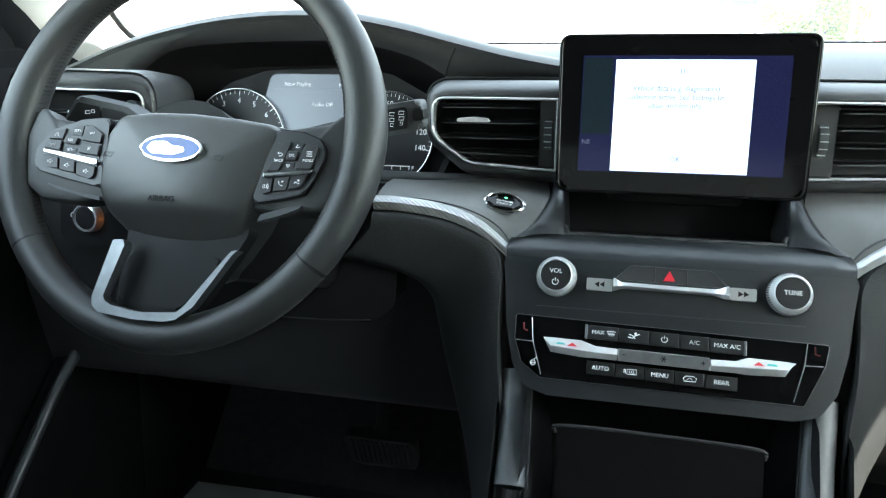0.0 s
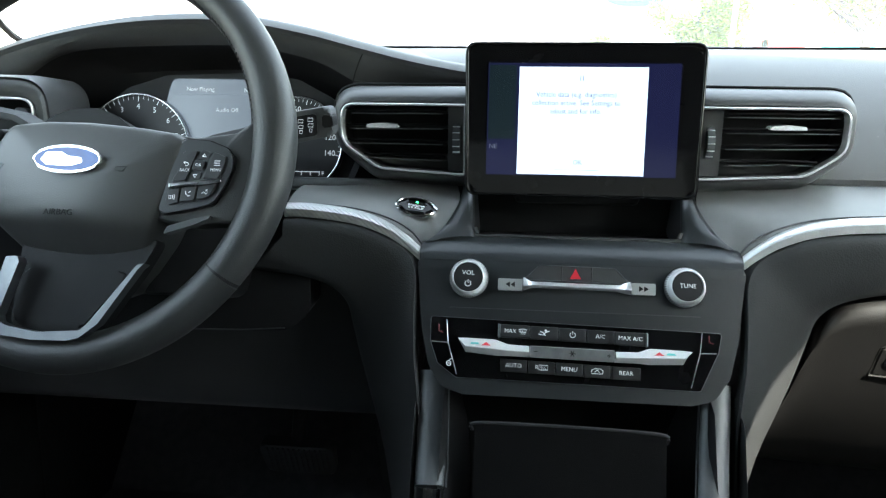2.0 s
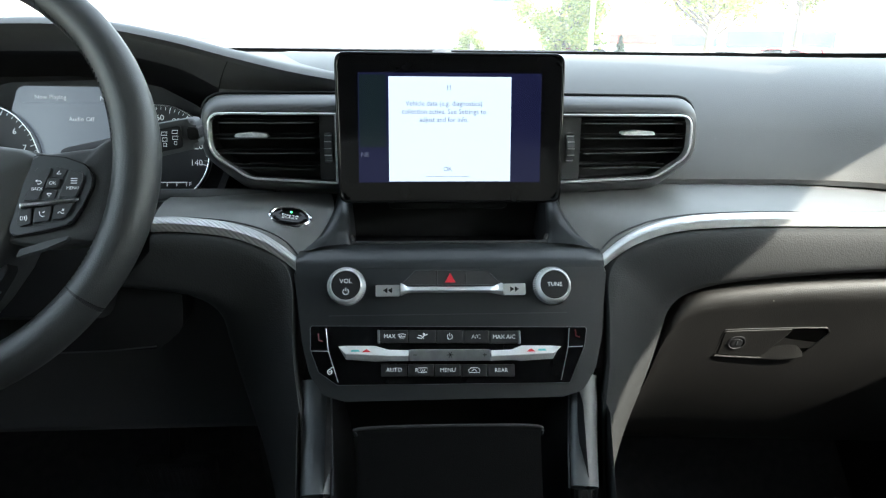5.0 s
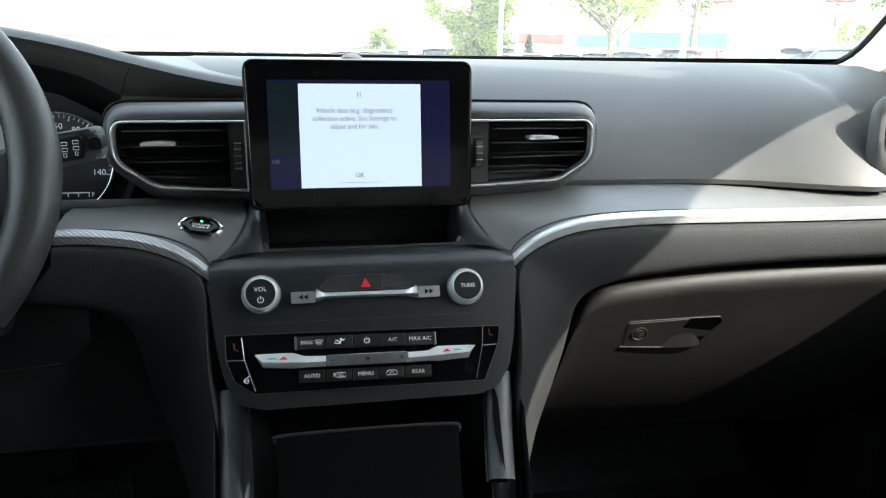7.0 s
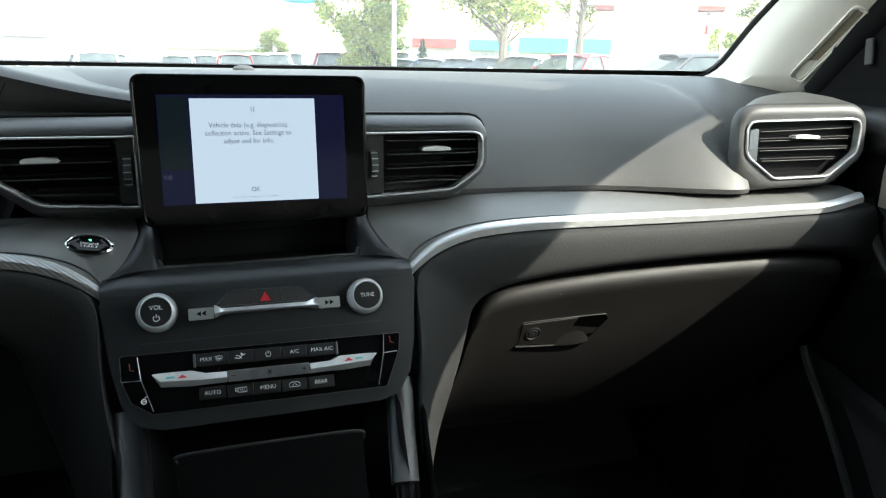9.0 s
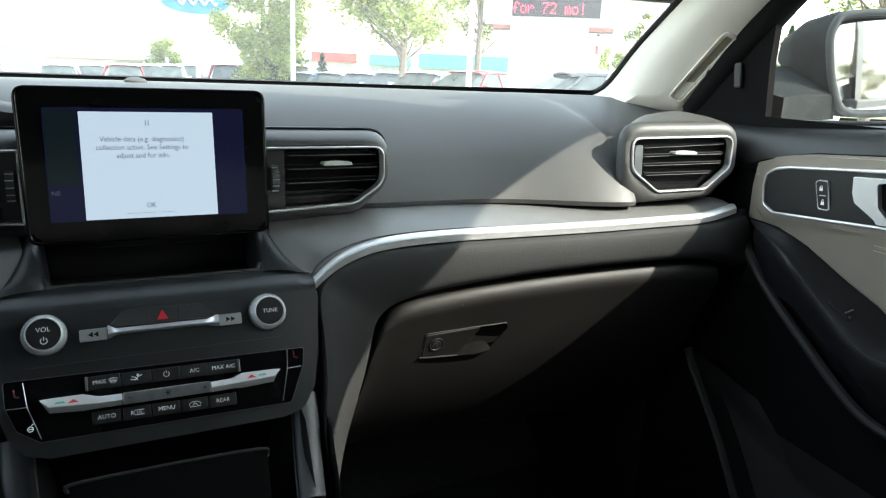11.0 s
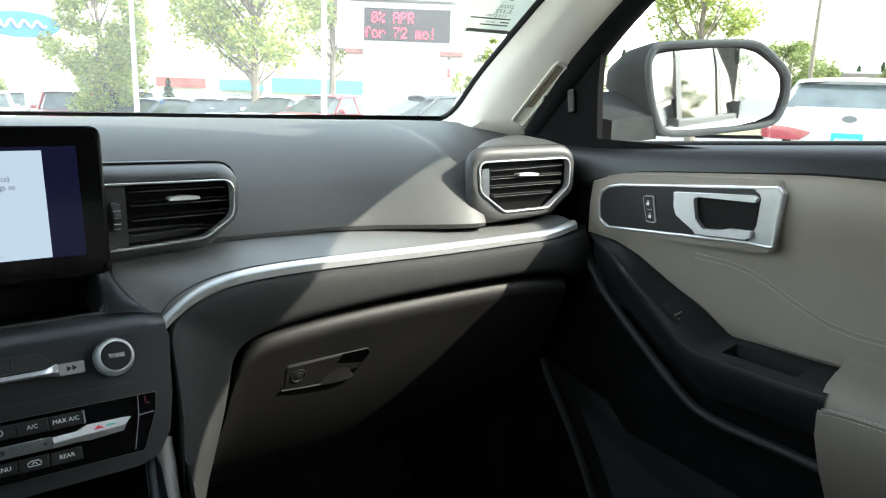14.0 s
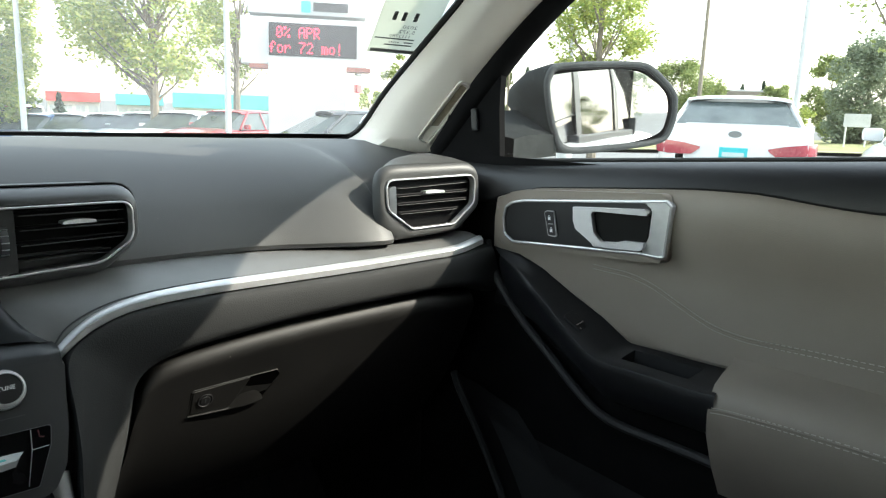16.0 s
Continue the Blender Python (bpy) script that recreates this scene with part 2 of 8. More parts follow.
def polar(outline, n=72):
    """The outline again as n points at even angles about its middle box."""
    xs, ys = [p[0] for p in outline], [p[1] for p in outline]
    c = Vector(((min(xs) + max(xs)) / 2, (min(ys) + max(ys)) / 2))
    out, k = [], len(outline)
    for i in range(n):
        d = Vector((math.cos(2 * math.pi * i / n), math.sin(2 * math.pi * i / n) * 0.6))
        best = c
        for j in range(k):
            a, b = Vector(outline[j][:2]) - c, Vector(outline[(j + 1) % k][:2]) - c
            e = b - a
            q = d.x * e.y - d.y * e.x
            if abs(q) < 1e-12:
                continue
            t, s = (a.x * e.y - a.y * e.x) / q, (a.x * d.y - a.y * d.x) / q
            if t > 0 and -1e-6 <= s <= 1.000001:
                best = c + d * t
        out.append(best)
    return out


def round_loop(pts, n=6):
    """A smooth closed line through pts."""
    k = len(pts)
    ps = [Vector((*p[:2], 0)) for p in pts]
    out = []
    for i in range(k):
        a, b, c, d = (ps[(i + j) % k] for j in (-1, 0, 1, 2))
        for s in range(n):
            t = s / n
            q = 0.5 * (2 * b + (c - a) * t + (2 * a - 5 * b + 4 * c - d) * t * t + (3 * b - a - 3 * c + d) * t ** 3)
            out.append(Vector((q.x, q.y)))
    return out


def box(size, m, bevel=0.002, segs=2, bm=None):
    bm = bm or bmesh.new()
    made = bmesh.ops.create_cube(bm, size=1, matrix=m @ Matrix.Diagonal((*size, 1)))
    if bevel > 0:
        es = list({e for v in made["verts"] for e in v.link_edges})
        bmesh.ops.bevel(bm, geom=es, offset=bevel, segments=segs, affect="EDGES", profile=0.5, clamp_overlap=True)
    return bm


def loft(rows, bm=None, thick=0.0, close=False):
    """A skin through rows of points (each row as long as the others)."""
    bm = bm or bmesh.new()
    g = [[bm.verts.new(p) for p in row] for row in rows]
    for a, b in zip(g, g[1:]):
        k = len(a)
        for i in range(k if close else k - 1):
            j = (i + 1) % k
            bm.faces.new((a[i], a[j], b[j], b[i]))
    if thick:
        bmesh.ops.recalc_face_normals(bm, faces=bm.faces)
        bmesh.ops.solidify(bm, geom=list(bm.faces), thickness=thick)
    return bm


def spline(pts, n=8):
    """Points of a smooth line (Catmull-Rom) through pts."""
    ps = [Vector(p) for p in pts]
    ps = [ps[0] * 2 - ps[1]] + ps + [ps[-1] * 2 - ps[-2]]
    out = []
    for i in range(1, len(ps) - 2):
        a, b, c, d = ps[i - 1:i + 3]
        for s in range(n):
            t = s / n
            out.append(0.5 * (2 * b + (c - a) * t + (2 * a - 5 * b + 4 * c - d) * t * t + (3 * b - a - 3 * c + d) * t ** 3))
    out.append(ps[-2])
    return out


def tube(path, radius, segs=10, closed=False, bm=None, flat=1.0, up=(0, 0, 1)):
    """A round bar along the path; radius one number or one for each point; flat squeezes it along up."""
    bm = bm or bmesh.new()
    ps = [Vector(p) for p in path]
    k = len(ps)
    loops = []
    for i, p in enumerate(ps):
        a = ps[(i - 1) % k] if closed or i else p
        b = ps[(i + 1) % k] if closed or i < k - 1 else p
        t = (b - a).normalized()
        w = Vector(up)
        side = t.cross(w)
        side = side.normalized() if side.length > 1e-4 else t.orthogonal().normalized()
        w = side.cross(t)
        r = radius[i] if isinstance(radius, (list, tuple)) else radius
        loops.append([bm.verts.new(p + side * math.cos(2 * math.pi * s / segs) * r + w * math.sin(2 * math.pi * s / segs) * r * flat) for s in range(segs)])
    pairs = list(zip(loops, loops[1:])) + ([(loops[-1], loops[0])] if closed else [])
    for a, b in pairs:
        for s in range(segs):
            j = (s + 1) % segs
            bm.faces.new((a[s], a[j], b[j], b[s]))
    if not closed:
        bm.faces.new(loops[0][::-1])
        bm.faces.new(loops[-1])
    return bm


def lathe(profile, m, segs=32, bm=None):
    """Turns (radius, height) about the frame's n axis."""
    bm = bm or bmesh.new()
    rows = []
    for r, h in profile:
        rows.append([bm.verts.new(m @ Vector((r * math.cos(2 * math.pi * s / segs), r * math.sin(2 * math.pi * s / segs), h))) for s in range(segs)])
    for a, b in zip(rows, rows[1:]):
        for s in range(segs):
            j = (s + 1) % segs
            bm.faces.new((a[s], a[j], b[j], b[s]))
    bm.faces.new(rows[-1])
    return bm


def disc(r, m, segs=24, depth=0.0008, bm=None):
    return slab([(r * math.cos(2 * math.pi * s / segs), r * math.sin(2 * math.pi * s / segs)) for s in range(segs)], depth, m, bm=bm)


def words(body, size, m, mat, parent, name="lettering", align="CENTER", depth=0.0):
    """Lettering in the built-in font as a thin mesh, centred on the frame m."""
    cu = bpy.data.curves.new(name, "FONT")
    cu.body, cu.size, cu.align_x, cu.align_y = body, size, align, "CENTER"
    cu.resolution_u, cu.extrude, cu.offset = 2, depth, size * 0.001
    tmp = bpy.data.objects.new(name, cu)
    scene.collection.objects.link(tmp)
    bpy.context.view_layer.update()
    me = bpy.data.meshes.new_from_object(tmp.evaluated_get(bpy.context.evaluated_depsgraph_get()))
    bpy.data.objects.remove(tmp)
    bpy.data.curves.remove(cu)
    me.transform(m)
    me.materials.clear()
    me.materials.append(mat)
    ob = new(name, me)
    ob.parent = parent
    if parent is not None:
        ob.matrix_parent_inverse = parent.matrix_world.inverted()
    return ob


def lift(m, u=0.0, v=0.0, n=0.0, roll=0.0):
    return m @ Matrix.Translation((u, v, n)) @ pose(0, 0, 0, 0, 0, roll)


def rect(u0, v0, u1, v1, r=0.0, n=4):
    p = [(u0, v0), (u1, v0), (u1, v1), (u0, v1)]
    return rounded(p, r, n) if r else [Vector(q) for q in p]


def mirror_x(pts):
    return [(-p[0], *p[1:]) for p in pts]

# ---------------------------------------------------------------- the dashboard
def bow(x):
    """How far the dash comes towards the cabin at its ends."""
    f, g, h = (min(1.0, max(0.0, q)) for q in ((x - 0.36) / 0.2, (x - 0.570) / 0.03, (x - 0.44) / 0.12))
    return -0.032 * min(1.0, max(0.0, (abs(x) - 0.2) / 0.48)) ** 2 - 0.043 * f * f * (3 - 2 * f) - 0.010 * h * h * (3 - 2 * h) + 0.055 * g * g * (3 - 2 * g)


dash = thing("dashboard", "dark grey soft-touch dashboard with a grained top pad", "dashboard", at=(0, 0.9, 0.9))

# top pad and passenger face
PAD = [(1.165, 1.172), (1.08, 1.178), (0.98, 1.178), (0.90, 1.168), (0.85, 1.152), (0.812, 1.13), (0.785, 1.105), (0.766, 1.080), (0.753, 1.067), (0.7485, 1.059), (0.750, 1.0535), (0.763, 1.050), (0.80, 1.046)]
rows = []
for x in [-0.20 + 0.04 * i for i in range(19)] + [0.55, 0.563, 0.575, 0.588, 0.60, 0.615, 0.64, 0.68, 0.72, 0.76, 0.80]:
    row = []
    for y, z in PAD:
        drop = 0.0 if y < 1.1 else 0.012 * (abs(x) / 0.8) ** 2
        yy = y - 0.10 * (abs(x) / 0.8) ** 2 * max(0.0, (y - 0.9) / 0.265) + bow(x) * (1.0 if y < 0.82 else 0.85 if y < 0.86 else 0.6 if y < 0.92 else 0.25)
        row.append((x, yy, z - drop))
    rows.append(row)
part("top_pad", loft(rows), VINYL, dash)
rows = []
for i in range(21):
    x = -0.80 + 0.64 * i / 20
    rows.append([(x, y - 0.10 * (abs(x) / 0.8) ** 2 * max(0.0, (y - 0.9) / 0.265), z - (0.012 * (abs(x) / 0.8) ** 2 if y > 1.1 else 0)) for y, z in ((1.165, 1.171), (1.08, 1.177), (0.98, 1.170), (0.90, 1.150))])
part("driver_top_pad", loft(rows), VINYL, dash)

HATCHED = material("ribbed_silver", (0.6, 0.61, 0.61), 0.34, 0.7, second=(0.54, 0.55, 0.55), scale=80)
ht = HATCHED.node_tree
wv = ht.nodes.new("ShaderNodeTexWave")
wv.bands_direction = "DIAGONAL"
wv.inputs["Scale"].default_value = 130
hb_ = ht.nodes.new("ShaderNodeBump")
hb_.inputs["Strength"].default_value, hb_.inputs["Distance"].default_value = 0.4, 0.0008
hc_ = ht.nodes.new("ShaderNodeTexCoord")
ht.links.new(hc_.outputs["Object"], wv.inputs["Vector"])
ht.links.new(wv.outputs["Fac"], hb_.inputs["Height"])
ht.links.new(hb_.outputs[0], ht.nodes["Principled BSDF"].inputs["Normal"])

# silver shelf below the pad and the bright strip along its edge
EDGE = [(0.715, 0.646, 1.052), (0.66, 0.644, 1.043), (0.60, 0.652, 1.040), (0.50, 0.662, 1.037), (0.40, 0.670, 1.036), (0.31, 0.674, 1.036), (0.25, 0.676, 1.034), (0.21, 0.677, 1.029), (0.18, 0.677, 1.019), (0.16, 0.676, 1.007), (0.1455, 0.675, 0.995)]
FRONT = [(0.715, 0.70, 1.055), (0.66, 0.708, 1.050), (0.60, 0.718, 1.049), (0.50, 0.735, 1.050), (0.40, 0.748, 1.052), (0.31, 0.75, 1.053), (0.24, 0.75, 1.053), (0.18, 0.75, 1.052), (0.14, 0.745, 1.050), (0.116, 0.735, 1.046), (0.112, 0.69, 1.0085)]
for side, flip in (("passenger", lambda p: p), ("driver", lambda p: mirror_x([(0.275, *p[6][1:])] + p[6:]))):
    back = FRONT if side == "passenger" else FRONT[:6] + [(0.24, 0.738, 1.0435), (0.18, 0.745, 1.0465)] + FRONT[8:]
    e, f = spline(flip(EDGE), 5), spline(flip(back), 5)
    shelf = [[a.lerp(b, s / 5) + Vector((0, 0, 0.004 * math.sin(math.pi * s / 5))) for s in range(6)] for a, b in zip(e, f)]
    part("shelf", loft(shelf), SHELF, dash, "brushed silver-grey shelf")
    band = [[a + Vector((0, 0.004, 0.0035)), a + Vector((0, -0.001, 0.003)), a + Vector((0, -0.005, -0.001)), a + Vector((0, -0.0055, -0.008)), a + Vector((0, 0.004, -0.0115))] for a in e]
    part("shelf_groove", tube([a.lerp(b, 0.10) + Vector((0, 0, 0.0014)) for a, b in zip(e, f)], 0.0009, 6), CHEEK, dash, "fine groove behind the trim strip")
    part("trim_strip", loft(band), SATIN if side == "passenger" else HATCHED, dash, "bright satin silver trim strip" if side == "passenger" else "silver trim strip with fine slanting ribs")

part("cluster_foot", box((0.165, 0.012, 0.011), pose(-0.2545, 0.7485, 1.0440, -14), 0.003), CHEEK, dash, "grey edge below the instruments")

# soft lower pad: along under the strip and down beside the centre stack
INNER = [(0.73, 0.642, 1.040), (0.66, 0.642, 1.033), (0.60, 0.650, 1.030), (0.50, 0.660, 1.027), (0.40, 0.668, 1.026), (0.31, 0.672, 1.026), (0.25, 0.674, 1.024), (0.207, 0.675, 1.019), (0.178, 0.675, 1.009), (0.158, 0.674, 0.997), (0.147, 0.662, 0.980), (0.1465, 0.646, 0.945), (0.1445, 0.629, 0.910), (0.1405, 0.617, 0.882), (0.1375, 0.607, 0.855), (0.1375, 0.594, 0.815), (0.1380, 0.580, 0.760), (0.1380, 0.570, 0.700)]
OUTER = [(0.745, 0.663, 0.962), (0.69, 0.663, 0.977), (0.62, 0.670, 0.980), (0.50, 0.678, 0.979), (0.42, 0.684, 0.976), (0.36, 0.688, 0.972), (0.31, 0.692, 0.967), (0.265, 0.696, 0.960), (0.237, 0.700, 0.949), (0.222, 0.702, 0.933), (0.217, 0.704, 0.910), (0.211, 0.710, 0.870), (0.205, 0.720, 0.830), (0.201, 0.732, 0.795), (0.198, 0.742, 0.765), (0.195, 0.750, 0.735), (0.193, 0.758, 0.705), (0.191, 0.765, 0.680)]
for flip in (lambda p: p, lambda p: mirror_x([(0.275, *p[6][1:])] + p[6:])):
    e, f = spline(flip(INNER), 5), spline(flip(OUTER), 5)
    pad = []
    for a, b in zip(e, f):
        d = b - a
        out = Vector((0, -1, 0.25)).normalized()
        pad.append([a + Vector((0, 0.012, 0.002))] + [a.lerp(b, s) + out * o for s, o in ((0.0, 0.0), (0.03, 0.006), (0.09, 0.0105), (0.18, 0.0145), (0.32, 0.0190), (0.48, 0.0232), (0.64, 0.0264), (0.78, 0.0287), (0.88, 0.0292), (0.95, 0.0260), (0.99, 0.0180), (1.0, 0.007))] + [b + Vector((0, 0.015, 0))])
    part("lower_pad", loft(pad), SOFT, dash, "black soft lower pad")

sensor = solid("sun_sensor", lathe([(0.014, -0.004), (0.0135, 0.003), (0.011, 0.005), (0.006, 0.0065), (0.001, 0.007)], Matrix.Translation((0.012, 1.02, 1.1775)), 24), CHEEK, "small grey dome sensor on the dashboard top", "sensor")

# hood over the instruments
HOOD = [(-0.775, 1.13), (-0.70, 1.152), (-0.62, 1.18), (-0.56, 1.196), (-0.49, 1.208), (-0.42, 1.213), (-0.35, 1.211), (-0.28, 1.199), (-0.22, 1.184), (-0.16, 1.170), (-0.10, 1.160), (-0.04, 1.153)]
ridge = spline([(x, 0, z) for x, z in HOOD], 4)
rows = []
for p in ridge:
    x, z = p.x, p.z
    f = math.sin(math.pi * min(1, max(0, (x + 0.775) / 0.735)))
    rows.append([(x, 1.08, 1.170), (x, 0.98, min(z, 1.178) + 0.0 * f), (x, 0.86, z - 0.004), (x, 0.80, z + 0.001), (x, 0.785, z - 0.001), (x, 0.778, z - 0.006), (x, 0.781, z - 0.011)])
part("instrument_hood", loft(rows), VINYL, dash, "arched instrument hood with a stitched edge")
INNERHOOD = [(-0.72, 1.10), (-0.645, 1.118), (-0.602, 1.148), (-0.545, 1.174), (-0.42, 1.181), (-0.34, 1.179), (-0.275, 1.165), (-0.235, 1.145)]
rows = []
faces_ = []
rr = spline([(x, 0, z) for x, z in HOOD[1:9]], 4)
ri = spline([(x, 0, z) for x, z in INNERHOOD], 4)
for a, b in zip(rr, ri):
    a = Vector((a.x, 0.781, a.z - 0.011))
    b = Vector((b.x, 0.80, b.z))
    c = Vector((-0.42 + (b.x + 0.42) * 0.93, 0.865, b.z - 0.028))
    faces_.append([a, a.lerp(b, 0.3) + Vector((0, -0.004, 0)), a.lerp(b, 0.7) + Vector((0, -0.004, 0)), b])
    rows.append([b, b.lerp(c, 0.3) + Vector((0, 0, 0.004)), c, c + Vector((0, 0.02, -0.05))])
part("hood_face", loft(faces_), VINYL, dash, "grey vinyl face of the hood")
hood_end = []
for i, p in enumerate(spline([(x, 0, z) for x, z in HOOD[8:]], 6)):
    a = Vector((p.x, 0.781, p.z - 0.011))
    b = Vector((-0.235 + (p.x + 0.22) * 1.07, 0.801, 1.145 - 0.03 * (p.x + 0.22)))
    hood_end.append([a, a.lerp(b, 0.3) + Vector((0, -0.0045, 0)), a.lerp(b, 0.7) + Vector((0, -0.0045, 0)), b, b + Vector((0, -0.01, -0.02))])
part("hood_end", loft(hood_end), VINYL, dash, "grey vinyl end of the hood")
part("hood_seam", tube([q + Vector((0, -0.0003, 0)) for q in hood_end[0][:4]], 0.0006, 6), BLACK, dash)
part("hood_lining", loft(rows), BLACK, dash, "black lining under the hood")

# knee panel and the dark panel behind the wheel
KN = [(0.80, 1.036), (0.748, 1.036), (0.728, 1.00), (0.72, 0.95), (0.722, 0.90), (0.729, 0.85), (0.738, 0.792), (0.755, 0.776)]
rows = []
for i in range(15):
    x = -0.75 + 0.57 * i / 14
    rows.append([(x, y, z) for y, z in KN])
part("knee_panel", loft(rows), PLASTIC, dash, "dark grained knee panel")

# glovebox
glovebox = thing("glovebox", "closed dark brown-grey glovebox with a recessed latch", "glovebox", at=(0.45, 0.72, 0.85))
TOPL = spline([(0.2200, 0.697, 0.909), (0.2255, 0.687, 0.934), (0.246, 0.681, 0.956), (0.295, 0.676, 0.9660), (0.376, 0.671, 0.9730), (0.50, 0.664, 0.9775), (0.62, 0.655, 0.9780), (0.70, 0.649, 0.971)], 5)
rows = []
for p in TOPL:
    f = (p.x - 0.22) / 0.48
    base = Vector((0.2035 + 0.505 * f, 0.816 - 0.02 * f, 0.716 - 0.014 * f))
    row = [p + Vector((0, 0.016, -0.001)), p + Vector((0, 0.004, 0.001)), p + Vector((0.0, -0.002, -0.0015))]
    for s, o in ((0.02, 0.0085), (0.045, 0.0145), (0.066, 0.0180), (0.080, 0.0193), (0.10, 0.0200), (0.16, 0.0216), (0.22, 0.0240), (0.30, 0.0275), (0.42, 0.0300), (0.56, 0.0290), (0.70, 0.0235), (0.85, 0.0135), (0.97, 0.002)):
        row.append(p.lerp(base, s) + Vector((0, -o, 0)))
    row += [base + Vector((0, 0.008, -0.006)), base + Vector((0, 0.12, -0.015))]
    rows.append(row)
lid = part("lid", loft(rows), GLOVE, glovebox)
GL = lift(plane_frame((0.3535, 0.6888, 0.8905), -21.5), 0, 0, -0.0004) @ pose(0, 0, 0, 0, -2.4, 0)
LATCH = rounded([(-0.0743, -0.0100), (-0.0733, 0.0276), (-0.0120, 0.0307), (0.0330, 0.0322), (0.0392, 0.0245), (0.0195, -0.0100), (-0.0040, -0.0128)], [0.003, 0.004, 0.01, 0.004, 0.005, 0.006, 0.01], 4)
# flat plate on the lid; its black paints the shade of a recess
part("latch_recess", slab(LATCH, 0.004, GL, 0, 0.0014), material("recess_shade", (0.0015, 0.0015, 0.0015), 0.95, spec=0.0), glovebox, "flat black plate for the shade in the latch recess")
part("latch_rim", ring(LATCH, 0.0013, 0.008, GL, 0.0026), GLOVE, glovebox)
latch = part("latch", slab(rounded([(-0.0712, -0.0078), (-0.0716, 0.0250), (-0.0009, 0.0297), (-0.0233, -0.0098)], 0.0025, 3), 0.010, GL, 0.0010, 0.0030), GLOVE, glovebox, "latch handle with a round lock")
part("scoop_floor", loft([[GL @ Vector(q) for q in ((u, v0, 0.0052), (u, v1, 0.0016))] for u, v0, v1 in ((-0.0235, -0.0105, -0.0085), (-0.0131, -0.0112, 0.0050), (-0.002, -0.0112, 0.0068), (0.0095, -0.0100, 0.0062), (0.0195, -0.0080, -0.0045))]), GLOVE, glovebox, "lit floor of the finger scoop")
part("latch_lip", tube([GL @ Vector(q) for q in ((-0.0735, -0.0095, 0.0030), (-0.050, -0.0105, 0.0036), (-0.004, -0.0126, 0.0038), (0.012, -0.0112, 0.0036), (0.0190, -0.0096, 0.0030))], 0.0012, 8), GLOVE, glovebox, "rounded lower lip")
lock_ = part("lock", lathe([(0.0095, -0.002), (0.0095, 0.0009), (0.0083, 0.0013), (0.0074, 0.0003), (0.0063, 0.0003), (0.0056, 0.0010), (0.001, 0.0012)], lift(GL, -0.0556, 0.0098, 0.0030), 24), BLACK, glovebox, "round black lock")
part("key_slot", box((0.0014, 0.005, 0.0006), lift(GL, -0.0556, 0.0098, 0.0043), 0), DARKSATIN, lock_)

# firewall, toe boards and floor
floor = solid("floor", box((1.62, 3.4, 0.02), pose(0, -0.32, 0.39), 0), CARPET, "black carpeted car floor", "floor", kind="structure")
part("toe_board", loft([[(-0.8, 1.10, 0.40), (-0.8, 1.28, 0.58), (-0.8, 1.30, 1.16)], [(0.8, 1.10, 0.40), (0.8, 1.28, 0.58), (0.8, 1.30, 1.16)]]), CARPET, floor)
part("cowl", loft([[(x, 1.30, 1.155), (x, 1.0, 1.14), (x, 0.85, 1.1), (x, 0.80, 1.0)] for x in (-0.8, 0.8)]), BLACK, floor)
mat_ = solid("paper_floor_mat", loft([[(-0.76, 1.045, 0.409), (-0.36, 1.055, 0.409)], [(-0.755, 0.80, 0.406), (-0.35, 0.80, 0.406)], [(-0.75, 0.5, 0.404), (-0.34, 0.5, 0.404)]], thick=0.002), PAPER, "plain white paper mat on the driver's floor", "floor mat")
for s in (-1, 1):
    part("kick_panel", loft([[(s * 0.79, y, 0.38), (s * 0.79, y, 0.8), (s * 0.80, y, 1.165)] for y in (0.60, 0.9, 1.34)], thick=0.01), BLACK, floor)

# ---------------------------------------------------------------- touchscreen
SC = plane_frame((0, 0.706, 1.117), 8.5)
tablet = thing("touchscreen", "black tablet touchscreen showing a white notice, standing on the dash", "touchscreen", at=(0, 0.72, 1.05))
part("housing", slab(rounded([(-0.104, -0.070), (0.105, -0.070), (0.107, 0.067), (-0.107, 0.067)], 0.010, 6), 0.020, SC, 0.004, 0.0, 3), PIANO, tablet, "gloss black housing with rounded corners")
part("housing_rim", ring(rounded([(-0.106, -0.072), (0.107, -0.072), (0.109, 0.069), (-0.109, 0.069)], 0.011, 6), 0.0035, 0.012, SC, 0.0005), PIANO, tablet)
part("bracket", box((0.12, 0.05, 0.05), lift(SC, 0, -0.055, -0.047), 0.006), BLACK, tablet)
SCREENOFF = material("screen_dim", (0.003, 0.0035, 0.006), 0.12, glow=(0.0008, 0.0009, 0.0034), power=1.0, second=(0.004, 0.004, 0.008), scale=20, spec=0.3)
DIMMAP = material("screen_dim_map", (0.003, 0.004, 0.004), 0.12, glow=(0.0007, 0.0013, 0.0016), power=1.0, spec=0.3)
DIALOG = material("screen_white", (0.03, 0.03, 0.03), 0.15, glow=(0.081, 0.096, 0.112), power=1.0, spec=0.25)
SCREENINK = material("screen_ink", (0.02, 0.02, 0.03), 0.3, glow=(0.010, 0.012, 0.022), power=1.0)
SCREENGREY = material("screen_grey", (0.05, 0.05, 0.055), 0.3, glow=(0.008, 0.009, 0.013), power=1.0)
part("display", slab(rect(-0.087, -0.052, 0.086, 0.050), 0.001, SC, 0, 0.0012), SCREENOFF, tablet, "dimmed dark blue display")
part("map_strip", slab(rect(-0.086, -0.019, -0.061, 0.048), 0.0008, SC, 0, 0.0018), DIMMAP, tablet)
